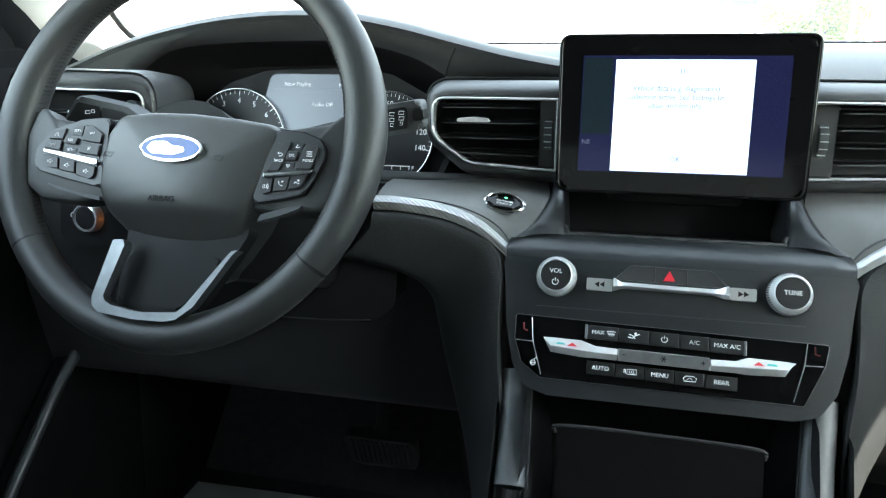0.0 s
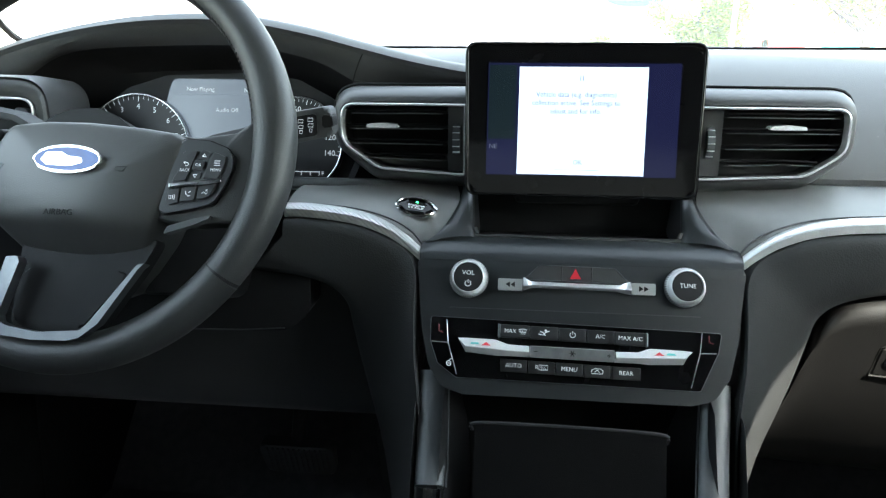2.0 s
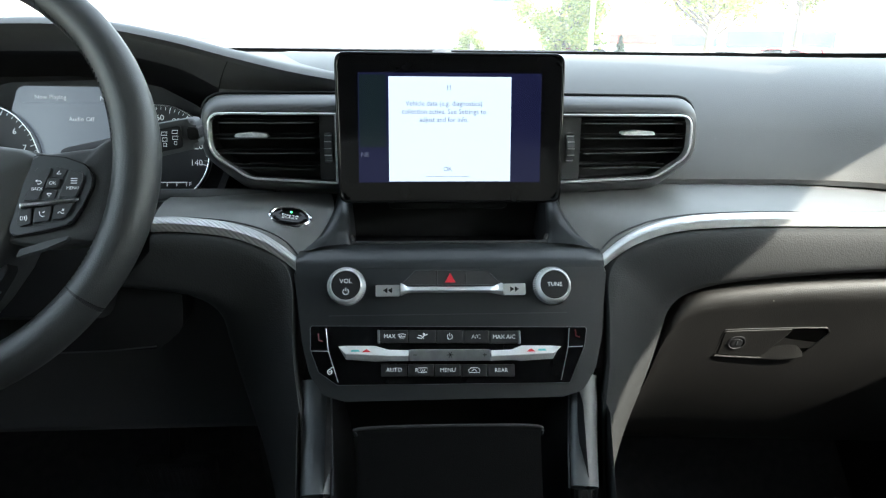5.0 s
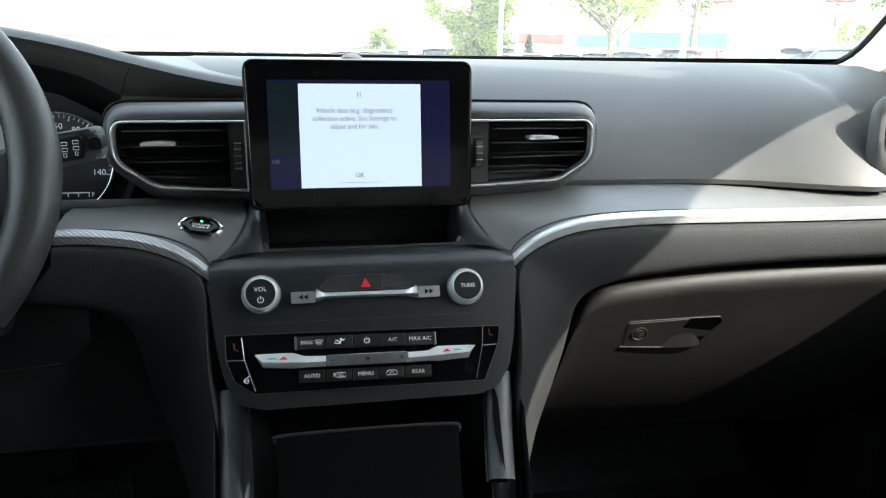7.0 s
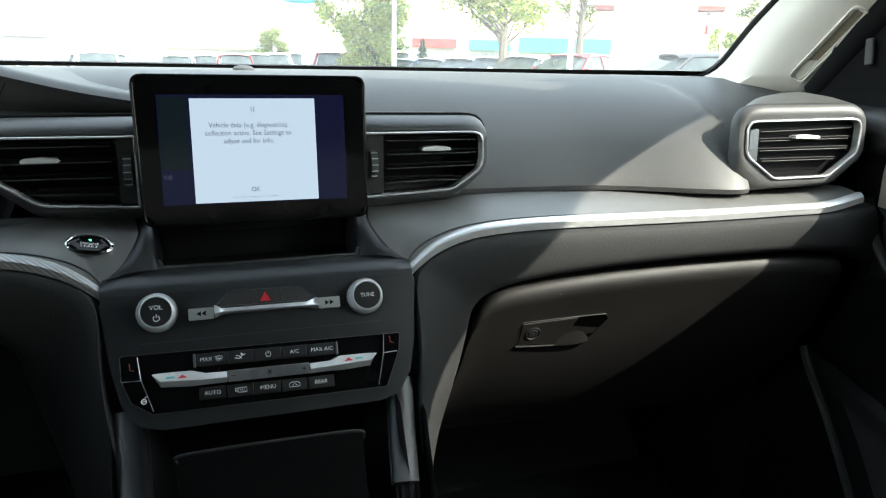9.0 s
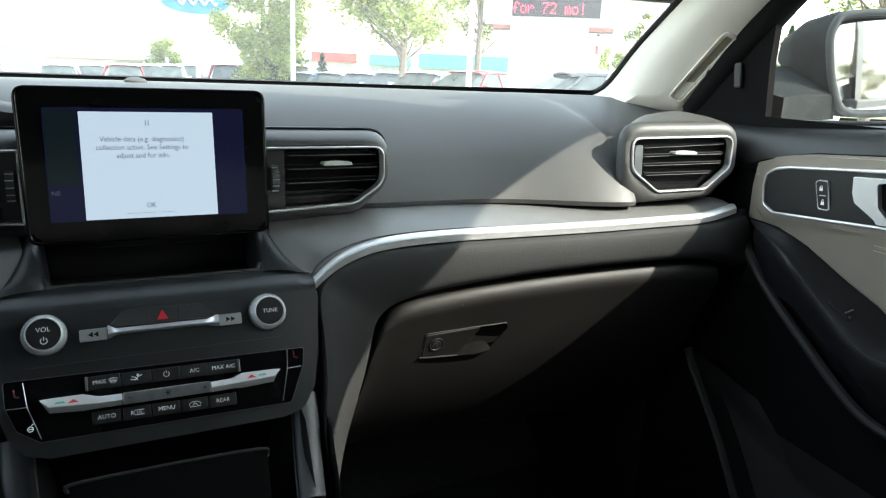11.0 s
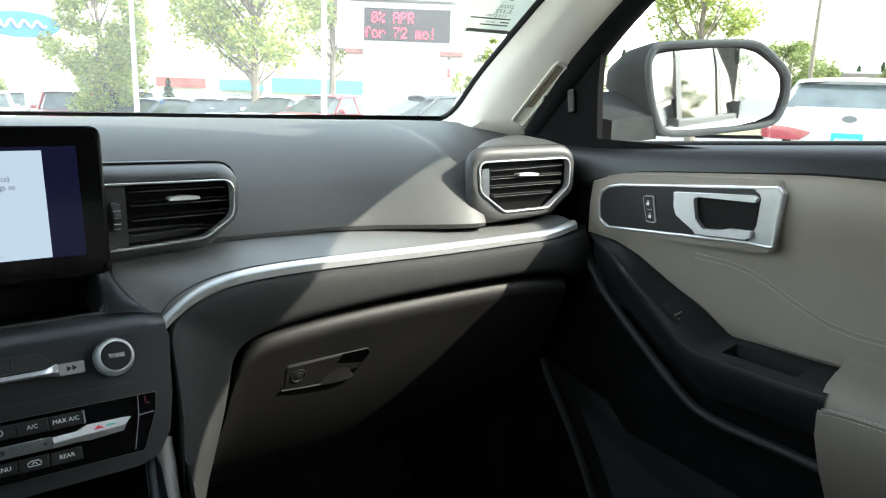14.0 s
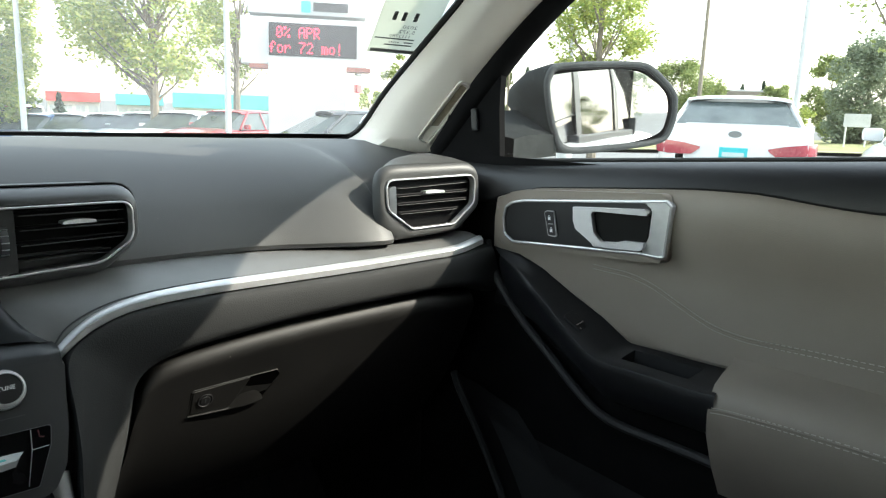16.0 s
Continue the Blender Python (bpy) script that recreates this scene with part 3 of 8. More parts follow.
notice = part("notice", slab(rect(-0.0585, -0.051, 0.057, 0.0465), 0.001, SC, 0, 0.0026), DIALOG, tablet, "white notice with dark lettering")
for body, v, size in (("Vehicle data (e.g. diagnostics)", 0.0217, 0.0068), ("collection active. See Settings to", 0.0142, 0.0068), ("adjust and for info.", 0.0067, 0.0068), ("OK", -0.0395, 0.0064)):
    words(body, size, lift(SC, -0.0065 if v > 0 else -0.003, v, 0.003) @ Matrix.Diagonal((0.90, 1, 1, 1)), SCREENINK, tablet)
for du in (-0.0012, 0.0012):
    part("arrow", slab(rect(-0.0003 + du, -0.0025, 0.0003 + du, 0.0025), 0.0003, lift(SC, -0.002, 0.0365, 0.0029)), SCREENINK, tablet)
part("button_line", slab(rect(-0.024, -0.0466, 0.018, -0.0463), 0.0002, SC, 0, 0.0029), SCREENGREY, tablet)
words("NE", 0.006, lift(SC, -0.081, -0.026, 0.002), SCREENGREY, tablet)

# ---------------------------------------------------------------- tray below the screen
tray = thing("storage_tray", "black open storage tray under the touchscreen", "tray", at=(0, 0.72, 1.0))
part("tray_shell", loft([[(x, y, z) for y, z in ((0.6935, 1.0055), (0.697, 0.990), (0.72, 0.987), (0.79, 0.987), (0.80, 1.08), (0.76, 1.09))] for x in (-0.103, -0.097, 0.097, 0.103)]), BLACK, tray)
for s in (-1, 1):
    rim = spline([(s * 0.0955, 0.6925, 1.0068), (s * 0.0965, 0.700, 1.0165), (s * 0.0985, 0.714, 1.030), (s * 0.1000, 0.731, 1.046), (s * 0.1005, 0.755, 1.075)], 4)
    part("tray_side", loft([rim, [(s * 0.0945, max(p[1] + 0.003, 0.697), min(0.989 + 0.2 * max(0, p[1] - 0.70), p[2])) for p in rim]]), BLACK, tray)
part("tray_lip", tube(spline([(-0.096, 0.697, 1.0135), (-0.092, 0.6935, 1.0082), (-0.086, 0.693, 1.0072), (0.086, 0.693, 1.0072), (0.092, 0.6935, 1.0082), (0.096, 0.697, 1.0135)], 4), 0.0022, 8), PLASTIC, tray)

# ---------------------------------------------------------------- centre stack
ST = plane_frame((0, 0.656, 0.976), 25)
stack = thing("centre_stack", "dark grey centre control stack with audio and climate controls", "control panel", at=(0, 0.66, 0.9))
HALF = [(0.100, -0.1045), (0.119, -0.099), (0.132, -0.080), (0.1395, -0.048), (0.1430, -0.018), (0.1460, 0.004), (0.1482, 0.017)]
OUT = [(-u, v) for u, v in HALF[::-1]] + HALF
part("fascia", slab(rounded(OUT, [0.006] + [0.02] * 4 + [0.014, 0.012, 0.012, 0.014] + [0.02] * 4 + [0.006], 5), 0.03, ST, 0.006, 0.0, 4), STACK, stack, sharp=70)
# top face: rolls over from the fascia and runs back to the tray
top = []
for i in range(-1, 18):
    u = max(-1.0, min(1.0, -1 + i / 8))
    row = [ST @ Vector((u * w, v, n)) for w, v, n in ((0.1436, 0.008, 0.0004), (0.1450, 0.015, 0.0002), (0.1456, 0.0215, -0.0010), (0.1455, 0.0275, -0.0036), (0.1445, 0.0325, -0.0078))]
    d, e, g = Vector((u * 0.141, 0.6830, 1.0046)), Vector((u * 0.130, 0.6885, 1.0064)), Vector((u * 0.112, 0.6925, 1.0068))
    row += [row[-1].lerp(d, 0.5) + Vector((0, 0, 0.0006)), d, e, g, g + Vector((0, 0.003, -0.006))]
    if i in (-1, 17):
        row = [q + Vector((u * 0.0015, 0.022, -0.008)) for q in row]
    top.append(row)
part("top_face", loft(top), STACK, stack, sharp=80)
for s in (-1, 1):
    # horns that climb on both sides of the tray and merge into the top face
    rim_out = spline([(s * 0.142, 0.6780, 1.0035), (s * 0.128, 0.6885, 1.0135), (s * 0.1160, 0.710, 1.0295), (s * 0.1110, 0.729, 1.0455), (s * 0.1085, 0.755, 1.075)], 5)
    rim_in = spline([(s * 0.0935, 0.6900, 1.0064), (s * 0.0960, 0.699, 1.0165), (s * 0.0980, 0.714, 1.0305), (s * 0.0995, 0.731, 1.0465), (s * 0.1000, 0.755, 1.076)], 5)
    horn = []
    for f, up in ((0.0, -0.006), (0.02, 0.0), (0.25, 0.0022), (0.55, 0.0030), (0.85, 0.0018), (0.97, 0.0), (1.0, -0.004)):
        horn.append([a.lerp(b, f) + Vector((0, -up * 0.5, up)) for a, b in zip(map(Vector, rim_out), map(Vector, rim_in))])
    part("horn", loft(horn), STACK, stack, sharp=80)
part("groove", box((0.222, 0.0007, 0.0009), lift(ST, -0.004, -0.0268, 0.0002), 0), CHEEK, stack)


def knob(u, v, label):
    m = lift(ST, u, v) @ Matrix.Diagonal((0.89, 0.89, 1, 1))
    k = part("knob", lathe([(0.0185, -0.004), (0.0185, 0.002), (0.0165, 0.003)], m, 40), PIANO, stack, label)
    part("knob_ring", lathe([(0.0182, 0.0078), (0.0180, 0.0092), (0.0166, 0.0128), (0.0158, 0.0140), (0.0153, 0.0142), (0.0148, 0.0130)], m, 40), ROCKER, k)
    part("knob_side", lathe([(0.0200, -0.002), (0.0200, 0.0035), (0.0192, 0.0070), (0.0178, 0.0084)], m, 40), SATIN, k)
    bm = bmesh.new()
    for i in range(52):
        a = 2 * math.pi * i / 52
        box((0.0009, 0.0012, 0.0058), m @ pose(0, 0, 0, 0, 0, math.degrees(a)) @ Matrix.Translation((0, 0.0194, 0.0045)) @ pose(0, 0, 0, 16), 0, bm=bm)
    part("knurl", bm, DARKSATIN, k)
    part("knob_cap", lathe([(0.0152, 0.0122), (0.0144, 0.0137), (0.004, 0.0142)], m, 40), BLACK, k)
    return k


k = knob(-0.0985, 0.0, "chrome-ringed black volume knob")
words("VOL", 0.0058, lift(ST, -0.0985, 0.0035, 0.0146), WHITEPRINT, k)
pw = bmesh.new()
tube([lift(ST, -0.0985, -0.006, 0.0145) @ Vector((0.0026 * math.sin(a), 0.0026 * math.cos(a), 0)) for a in [0.6 + i * (2 * math.pi - 1.2) / 12 for i in range(13)]], 0.00035, 5, bm=pw)
tube([lift(ST, -0.0985, -0.006, 0.0145) @ Vector((0, v, 0)) for v in (0.0005, 0.0036)], 0.00035, 5, bm=pw)
part("power_sign", pw, WHITEPRINT, k)
k = knob(0.0935, -0.0015, "chrome-ringed black tuning knob")
words("TUNE", 0.0054, lift(ST, 0.0935, -0.0015, 0.0146), WHITEPRINT, k)

# hazard row
HAZ = rounded([(-0.0490, 0.0006), (0.0470, -0.0004), (0.0325, 0.0138), (-0.0350, 0.0146)], [0.001, 0.001, 0.006, 0.006], 5)
part("hazard_panel", slab(HAZ, 0.003, ST, 0.0008, 0.0022), PLASTIC, stack)
part("panel_edge", ring(HAZ, 0.0005, 0.002, ST, 0.0026), RAILGREY, stack, "thin grey edge of the hazard panel")
for u in (-0.0150, 0.0118):
    part("button_gap", box((0.0006, 0.0136, 0.001), lift(ST, u, 0.0070, 0.0022), 0), FRIT, stack)
    # lighter grey sliver paints a glint beside the gap
    part("button_glint", box((0.0003, 0.0130, 0.001), lift(ST, u + 0.0006, 0.0070, 0.0022), 0), RAILGREY, stack)
RED = material("hazard_red", (0.45, 0.02, 0.03), 0.4, glow=(0.6, 0.02, 0.04), power=0.03)
part("hazard_triangle", slab([(-0.0075, 0.0025), (0.0025, 0.0025), (-0.0025, 0.0115)], 0.0005, ST, 0, 0.0037), RED, stack)
rows = []
for u, hi, ridge, lo in ((-0.0492, 0.0018, -0.0062, -0.0098), (-0.0480, 0.0020, -0.0060, -0.0098), (-0.0425, -0.0012, -0.0052, -0.0072), (-0.0390, -0.0014, -0.0050, -0.0068), (0.0, -0.0018, -0.0054, -0.0072), (0.0330, -0.0020, -0.0058, -0.0076), (0.0365, -0.0018, -0.0060, -0.0080), (0.0450, 0.0014, -0.0066, -0.0102), (0.0462, 0.0012, -0.0066, -0.0102)):
    rows.append([ST @ Vector((u, v, n)) for v, n in ((hi, 0.001), (hi, 0.0062), (hi - 0.0005, 0.0070), (ridge + 0.0004, 0.0098), (ridge - 0.0004, 0.0096), (lo, 0.0058), (lo, 0.001))])
bar = part("chrome_bar", loft(rows), BRIGHT, stack, "thin chrome bar under the hazard button", sharp=22)
for u0, u1, g in ((-0.0718, -0.0497, "<<"), (0.0468, 0.0675, ">>")):
    sb = part("seek_button", slab(rect(u0, -0.010, u1, 0.0005, 0.001), 0.006, ST, 0.0016, 0.0065), SATIN, stack, "silver seek button")

    tri = bmesh.new()
    c, d = (u0 + u1) / 2, (-1 if g == "<<" else 1)
    for o in (-0.0022, 0.0022):
        slab([(c + o - d * 0.002, -0.0072), (c + o - d * 0.002, -0.0022), (c + o + d * 0.002, -0.0047)][::d], 0.0003, ST, 0, 0.0073, bm=tri)
    part("seek_sign", tri, BLACK, sb)

# climate panel
part("climate_panel", slab(rounded([(-0.132, -0.0355), (0.1255, -0.0405), (0.1225, -0.058), (0.107, -0.092), (-0.107, -0.090), (-0.124, -0.078), (-0.1315, -0.058)], 0.003), 0.002, ST, 0.0008, 0.0012), PIANO, stack, "gloss black climate panel")
part("panel_rim", ring(rounded([(-0.132, -0.0355), (0.1255, -0.0405), (0.1225, -0.058), (0.107, -0.092), (-0.107, -0.090), (-0.124, -0.078), (-0.1315, -0.058)], 0.003), 0.0006, 0.001, ST, 0.0018), DARKSATIN, stack)
BTN = material("button_grey", (0.015, 0.0155, 0.016), 0.4, second=(0.018, 0.0185, 0.019), scale=60, spec=0.4)

UPPER = [(-0.0685, -0.0422), (-0.0415, -0.0167), (-0.0160, 0.0077), (0.0084, 0.0318), (0.0325, 0.0595)]


def climate_row(cells, v_mid, v_h, texts):
    for (a, b), txt in zip(cells, texts):
        vm = v_mid - 0.022 * (a + b) / 2
        bt = part("climate_button", slab([(a, vm - v_h), (b, vm - v_h - 0.0003), (b, vm + v_h - 0.0003), (a, vm + v_h)], 0.004, ST, 0.0007, 0.0055), BTN, stack)
        c = (a + b) / 2
        if txt in ("max_defrost", "rear_defrost"):
            words("MAX" if txt == "max_defrost" else "R", 0.0050, lift(ST, c - (0.0038 if txt == "max_defrost" else 0.0040), vm, 0.0058, -1), WHITEPRINT, bt)
            f = lift(ST, c + (0.0072 if txt == "max_defrost" else 0.0016), vm, 0.0058)
            bm = bmesh.new()
            shape = [(-0.0036, 0.0014), (0.0, 0.0022), (0.0036, 0.0014), (0.0026, -0.0006), (-0.0026, -0.0006)] if txt == "max_defrost" else [(-0.0038, -0.0020), (0.0038, -0.0020), (0.0038, 0.0020), (-0.0038, 0.0020)]
            tube([f @ Vector((u, v, 0)) for u, v in shape], 0.0003, 5, True, bm=bm)
            for u in (-0.0016, 0.0, 0.0016):
                tube([f @ Vector((u + w, v, 0)) for w, v in ((0.0, -0.0026), (0.0005, -0.0014), (-0.0005, -0.0002), (0.0, 0.0012))], 0.00022, 4, bm=bm)
            part("button_sign", bm, WHITEPRINT, bt)
        elif txt in ("fan", "rear_window", "recirculate", "power"):
            bm = bmesh.new()
            f = lift(ST, c, vm, 0.0058)
            if txt == "power":
                tube([f @ Vector((0.0024 * math.sin(q), 0.0024 * math.cos(q), 0)) for q in [0.6 + i * (2 * math.pi - 1.2) / 12 for i in range(13)]], 0.0003, 5, bm=bm)
                tube([f @ Vector((0, v, 0)) for v in (0.0004, 0.0034)], 0.0003, 5, bm=bm)
            elif txt == "fan":
                tube([f @ Vector(q) for q in ((-0.005, -0.001, 0), (-0.001, -0.0018, 0), (0.001, 0.0005, 0), (0.0045, 0.002, 0))], 0.00045, 5, bm=bm)
                tube([f @ Vector(q) for q in ((-0.004, 0.0012, 0), (-0.0012, 0.0006, 0), (0.001, -0.0022, 0))], 0.0004, 5, bm=bm)
                disc(0.0011, lift(f, 0.0012, 0.0022), 12, 0.0003, bm=bm)
            else:
                tube([f @ Vector(q) for q in ((-0.0045, -0.002, 0), (0.0045, -0.002, 0), (0.0052, 0.0005, 0), (0.003, 0.0022, 0), (-0.003, 0.0022, 0), (-0.0052, 0.0005, 0))], 0.0003, 5, True, bm=bm)
                tube([f @ Vector(q) for q in ((-0.0022, -0.0008, 0), (0.0, 0.0012, 0), (0.0022, -0.0008, 0))], 0.0003, 5, bm=bm)
            part("button_sign", bm, WHITEPRINT, bt)
        else:
            words(txt, 0.0052, lift(ST, c, vm, 0.0058, -1), WHITEPRINT, bt)


climate_row(UPPER, -0.0478, 0.0058, ("max_defrost", "fan", "power", "A/C", "MAX A/C"))
climate_row([(a, b - 0.001) for a, b in ((-0.0672, -0.0425), (-0.0425, -0.0182), (-0.0182, 0.0062), (0.0062, 0.0302), (0.0302, 0.0560))], -0.0782, 0.0056, ("AUTO", "rear_defrost", "MENU", "recirculate", "REAR"))
for u in (-0.0692, 0.0602):
    part("row_end", box((0.0022, 0.0122, 0.005), lift(ST, u, -0.048 - 0.022 * u, 0.004), 0.0008), DARKSATIN, stack)
FANBAR = material("brushed_fan_bar", (0.36, 0.37, 0.38), 0.3, 0.75, second=(0.30, 0.31, 0.32), scale=120)
part("fan_bar", slab(rounded([(-0.0415, -0.0590), (0.032, -0.0600), (0.032, -0.0700), (-0.0415, -0.0690)], 0.001), 0.008, ST, 0.0016, 0.011), FANBAR, stack, "brushed grey fan bar")
# bright slivers laid on the fan bar as its edge highlights
part("bar_highlight", tube([ST @ Vector((u, v, 0.0112)) for u, v in ((-0.0412, -0.0594), (0.0317, -0.0604))], 0.0006, 6), BRIGHT, stack)
for u, v in ((-0.0410, -0.0640), (0.0315, -0.0650)):
    part("bar_highlight", box((0.0007, 0.0092, 0.001), lift(ST, u, v, 0.0112), 0.0002), BRIGHT, stack)
fm = bmesh.new()
for a in range(3):
    box((0.0056, 0.0007, 0.0003), lift(ST, -0.0045, -0.0643, 0.0112, 60 * a), 0, bm=fm)
box((0.0034, 0.0006, 0.0003), lift(ST, -0.0365, -0.0638, 0.0112), 0, bm=fm)
box((0.0034, 0.0006, 0.0003), lift(ST, 0.0270, -0.0648, 0.0112), 0, bm=fm)
box((0.0006, 0.0034, 0.0003), lift(ST, 0.0270, -0.0648, 0.0112), 0, bm=fm)
tagged(part("fan_marks", fm, BLACK, stack), kind="stuff")
ROCKERS = (
    (-1, ((-0.1050, -0.0548, -0.0551, -0.0556), (-0.0985, -0.0545, -0.0618, -0.0668), (-0.0725, -0.0550, -0.0634, -0.0690), (-0.0605, -0.0588, -0.0643, -0.0688), (-0.0422, -0.0594, -0.0646, -0.0690))),
    (1, ((0.0327, -0.0610, -0.0660, -0.0702), (0.0530, -0.0606, -0.0655, -0.0700), (0.0620, -0.0570, -0.0652, -0.0708), (0.0905, -0.0576, -0.0642, -0.0694), (0.0968, -0.0582, -0.0585, -0.0592))))
for tip, stations in ROCKERS:
    rows = []
    for u, hi, mid, lo in stations:
        k = (mid - lo) / 0.006
        rows.append([ST @ Vector((u, v, n)) for v, n in ((hi + 0.0002, 0.002), (hi, 0.0128), (hi - 0.0006 * k, 0.0136), (mid + 0.0005 * k, 0.0156), (mid - 0.0002 * k, 0.0155), (mid - 0.0007 * k, 0.0148), (lo, 0.0080), (lo, 0.002))])
    rows = [[q.lerp(sum(rows[0], Vector()) / 8, 1.0) for q in rows[0]]] + rows + [[q.lerp(sum(rows[-1], Vector()) / 8, 1.0) for q in rows[-1]]]
    tr = part("temperature_rocker", loft(rows), ROCKER, stack, "chrome temperature rocker", sharp=25)
    cu, cv = (-0.0800, -0.0592) if tip < 0 else (0.0690, -0.0612)
    face = lift(ST, cu, cv, 0.0151) @ pose(0, 0, 0, -12.5)
    part("warm_mark", slab([(-0.0042, -0.0014), (0.0042, -0.0014), (0, 0.0016)], 0.0003, face), RED, tr)
    part("cool_mark", slab([(tip * 0.0100 - 0.0042, -0.0008), (tip * 0.0100 + 0.0042, -0.0008), (tip * 0.0100 + 0.003, 0.0010), (tip * 0.0100 - 0.003, 0.0010)], 0.0003, face), material("cool_blue", (0.12, 0.5, 0.5), 0.4), tr)
for s, pts in ((-1, [(-0.129, -0.038), (-0.117, -0.0385), (-0.115, -0.058), (-0.1285, -0.0575)]), (-1, [(-0.1285, -0.0595), (-0.1145, -0.060), (-0.106, -0.087), (-0.1205, -0.078)]), (1, [(0.1085, -0.0415), (0.1235, -0.042), (0.1205, -0.057), (0.1065, -0.058)]), (1, [(0.106, -0.0600), (0.1195, -0.0600), (0.107, -0.088), (0.099, -0.089)])):
    part("seat_heat_button", slab(rounded(pts, 0.001), 0.003, ST, 0.0006, 0.0028), PIANO, stack)
for line in ([(-0.1170, -0.0385), (-0.1150, -0.0585), (-0.1060, -0.0870)], [(-0.1300, -0.0585), (-0.1150, -0.0590)], [(0.1080, -0.0412), (0.1062, -0.0590), (0.0985, -0.0890)], [(0.1200, -0.0585), (0.1062, -0.0590)]):
    part("button_edge", tube([ST @ Vector((u, v, 0.0030)) for u, v in line], 0.00035, 5), SATIN, stack)
hm = bmesh.new()
tube([lift(ST, -0.1135, -0.0775, 0.003) @ Vector((0.0021 * math.cos(a * math.pi / 6), 0.0021 * math.sin(a * math.pi / 6), 0)) for a in range(13)], 0.0004, 5, bm=hm)
box((0.004, 0.0007, 0.0004), lift(ST, -0.1135, -0.0775, 0.003), 0, bm=hm)
tube([lift(ST, -0.1115, -0.0745, 0.003) @ Vector(q) for q in ((-0.0012, 0, 0), (0.0002, 0.0012, 0), (0.0016, 0.0006, 0))], 0.0004, 5, bm=hm)
part("wheel_heat_sign", hm, WHITEPRINT, stack)
DIMRED = material("dim_red_print", (0.14, 0.01, 0.015), 0.5)
for u in (-0.122, 0.1155):
    hm = bmesh.new()
    tube([lift(ST, u, -0.047, 0.003) @ Vector(q) for q in ((-0.002, 0.004, 0), (-0.0015, -0.002, 0), (0.002, -0.003, 0))], 0.0007, 5, bm=hm)
    part("seat_sign", hm, DIMRED, stack)

# ---------------------------------------------------------------- air vents
VN = plane_frame((0, 0.728, 1.095), 3)


def air_vent(m, opening, hood, slats, tab, wheel, label, skin, inset=True):
    v = thing("air_vent", label, "air vent", group="dash vents", at=m.translation)
    a, b = polar(opening), polar(hood)
    prof = ((0.0, -0.006), (0.0, 0.004), (0.10, 0.0052), (0.30, 0.0042), (0.55, 0.0008), (0.78, -0.0060), (0.93, -0.0135), (1.0, -0.0220), (1.0, -0.10)) if inset else ((0.0, -0.006), (0.0, 0.003), (0.3, 0.0045), (0.65, 0.0035), (0.9, -0.001), (1.0, -0.006), (0.98, -0.010))
    part("surround", loft([[m @ Vector((*q.lerp(w, f), n)) for q, w in zip(a, b)] for f, n in prof], close=True), skin, v, "smooth grey surround")
    if inset:
        part("shadow_gap", tube([m @ Vector((q.x * 1.004, q.y + 0.0012, -0.021)) for q in b[2:35]], 0.0014, 6), FRIT, v, "dark gap round the surround")
    part("chrome_trim", ring(opening, 0.0024, 0.012, m, 0.0068), BRIGHT, v, "bright chrome trim")
    deep = 0.034 if inset else 0.013
    part("duct", slab(opening, 0.002, m, 0, -deep), SLAT, v)
    inner = ring(opening, 0.0022, deep, m, 0.0)
    part("duct_wall", inner, SLAT, v)
    for a, b, w in slats:
        d = Vector(b) - Vector(a)
        s = part("slat", box((d.length, 0.0020, deep * 0.66), m @ Matrix.Translation(((a[0] + b[0]) / 2, (a[1] + b[1]) / 2, -deep * 0.33 - 0.0018)) @ pose(0, 0, 0, -11, 0, math.degrees(math.atan2(d.y, d.x))), 0.0006), SLAT, v)
        # thin grey line painted on as the highlight of the black slat
        part("slat_highlight", tube([m @ Vector((a[0] + 0.003, a[1] - 0.0019, -0.0017)), m @ Vector((b[0] - 0.003, b[1] - 0.0019, -0.0012))], 0.0006 if inset else 0.0004, 6), RAILGREY if inset else CHEEK, s)
    part("tab", slab(rounded([(tab[0] - tab[2] / 2, tab[1] - 0.0022), (tab[0] + tab[2] / 2, tab[1] - 0.0022), (tab[0] + tab[2] / 2 - 0.002, tab[1] + 0.0012), (tab[0], tab[1] + 0.0026), (tab[0] - tab[2] / 2 + 0.002, tab[1] + 0.0012)], 0.0014), 0.014, m, 0.0022, 0.005, 3), ROCKER, v, "chrome adjuster tab")
    if wheel:
        u0, u1, v0, v1 = wheel
        part("wheel_plate", slab(rounded([(u0, v0), (u1, v0), (u1, v1), (u0, v1)], 0.001), 0.012, m, 0.0006, -0.002), PLASTIC, v)
        uc, vc = (u0 + u1) / 2, (v0 + v1) / 2
        bm = bmesh.new()
        lathe([(0.006, -0.0035), (0.017, -0.0035), (0.0175, 0), (0.017, 0.0035), (0.006, 0.0035)], m @ Matrix.Translation((uc, vc, -0.011)) @ pose(0, 0, 0, 0, 90, 0), 30, bm=bm)
        part("thumb_wheel", bm, CHEEK, v)
        for i in range(5):
            a = math.radians(-44 + 22 * i)
            part("rib", box((0.007, 0.0009, 0.0012), m @ Matrix.Translation((uc, vc + 0.0175 * math.sin(a), -0.011 + 0.0175 * math.cos(a))) @ pose(0, 0, 0, -math.degrees(a)), 0.0003), SATIN, v)
    return v


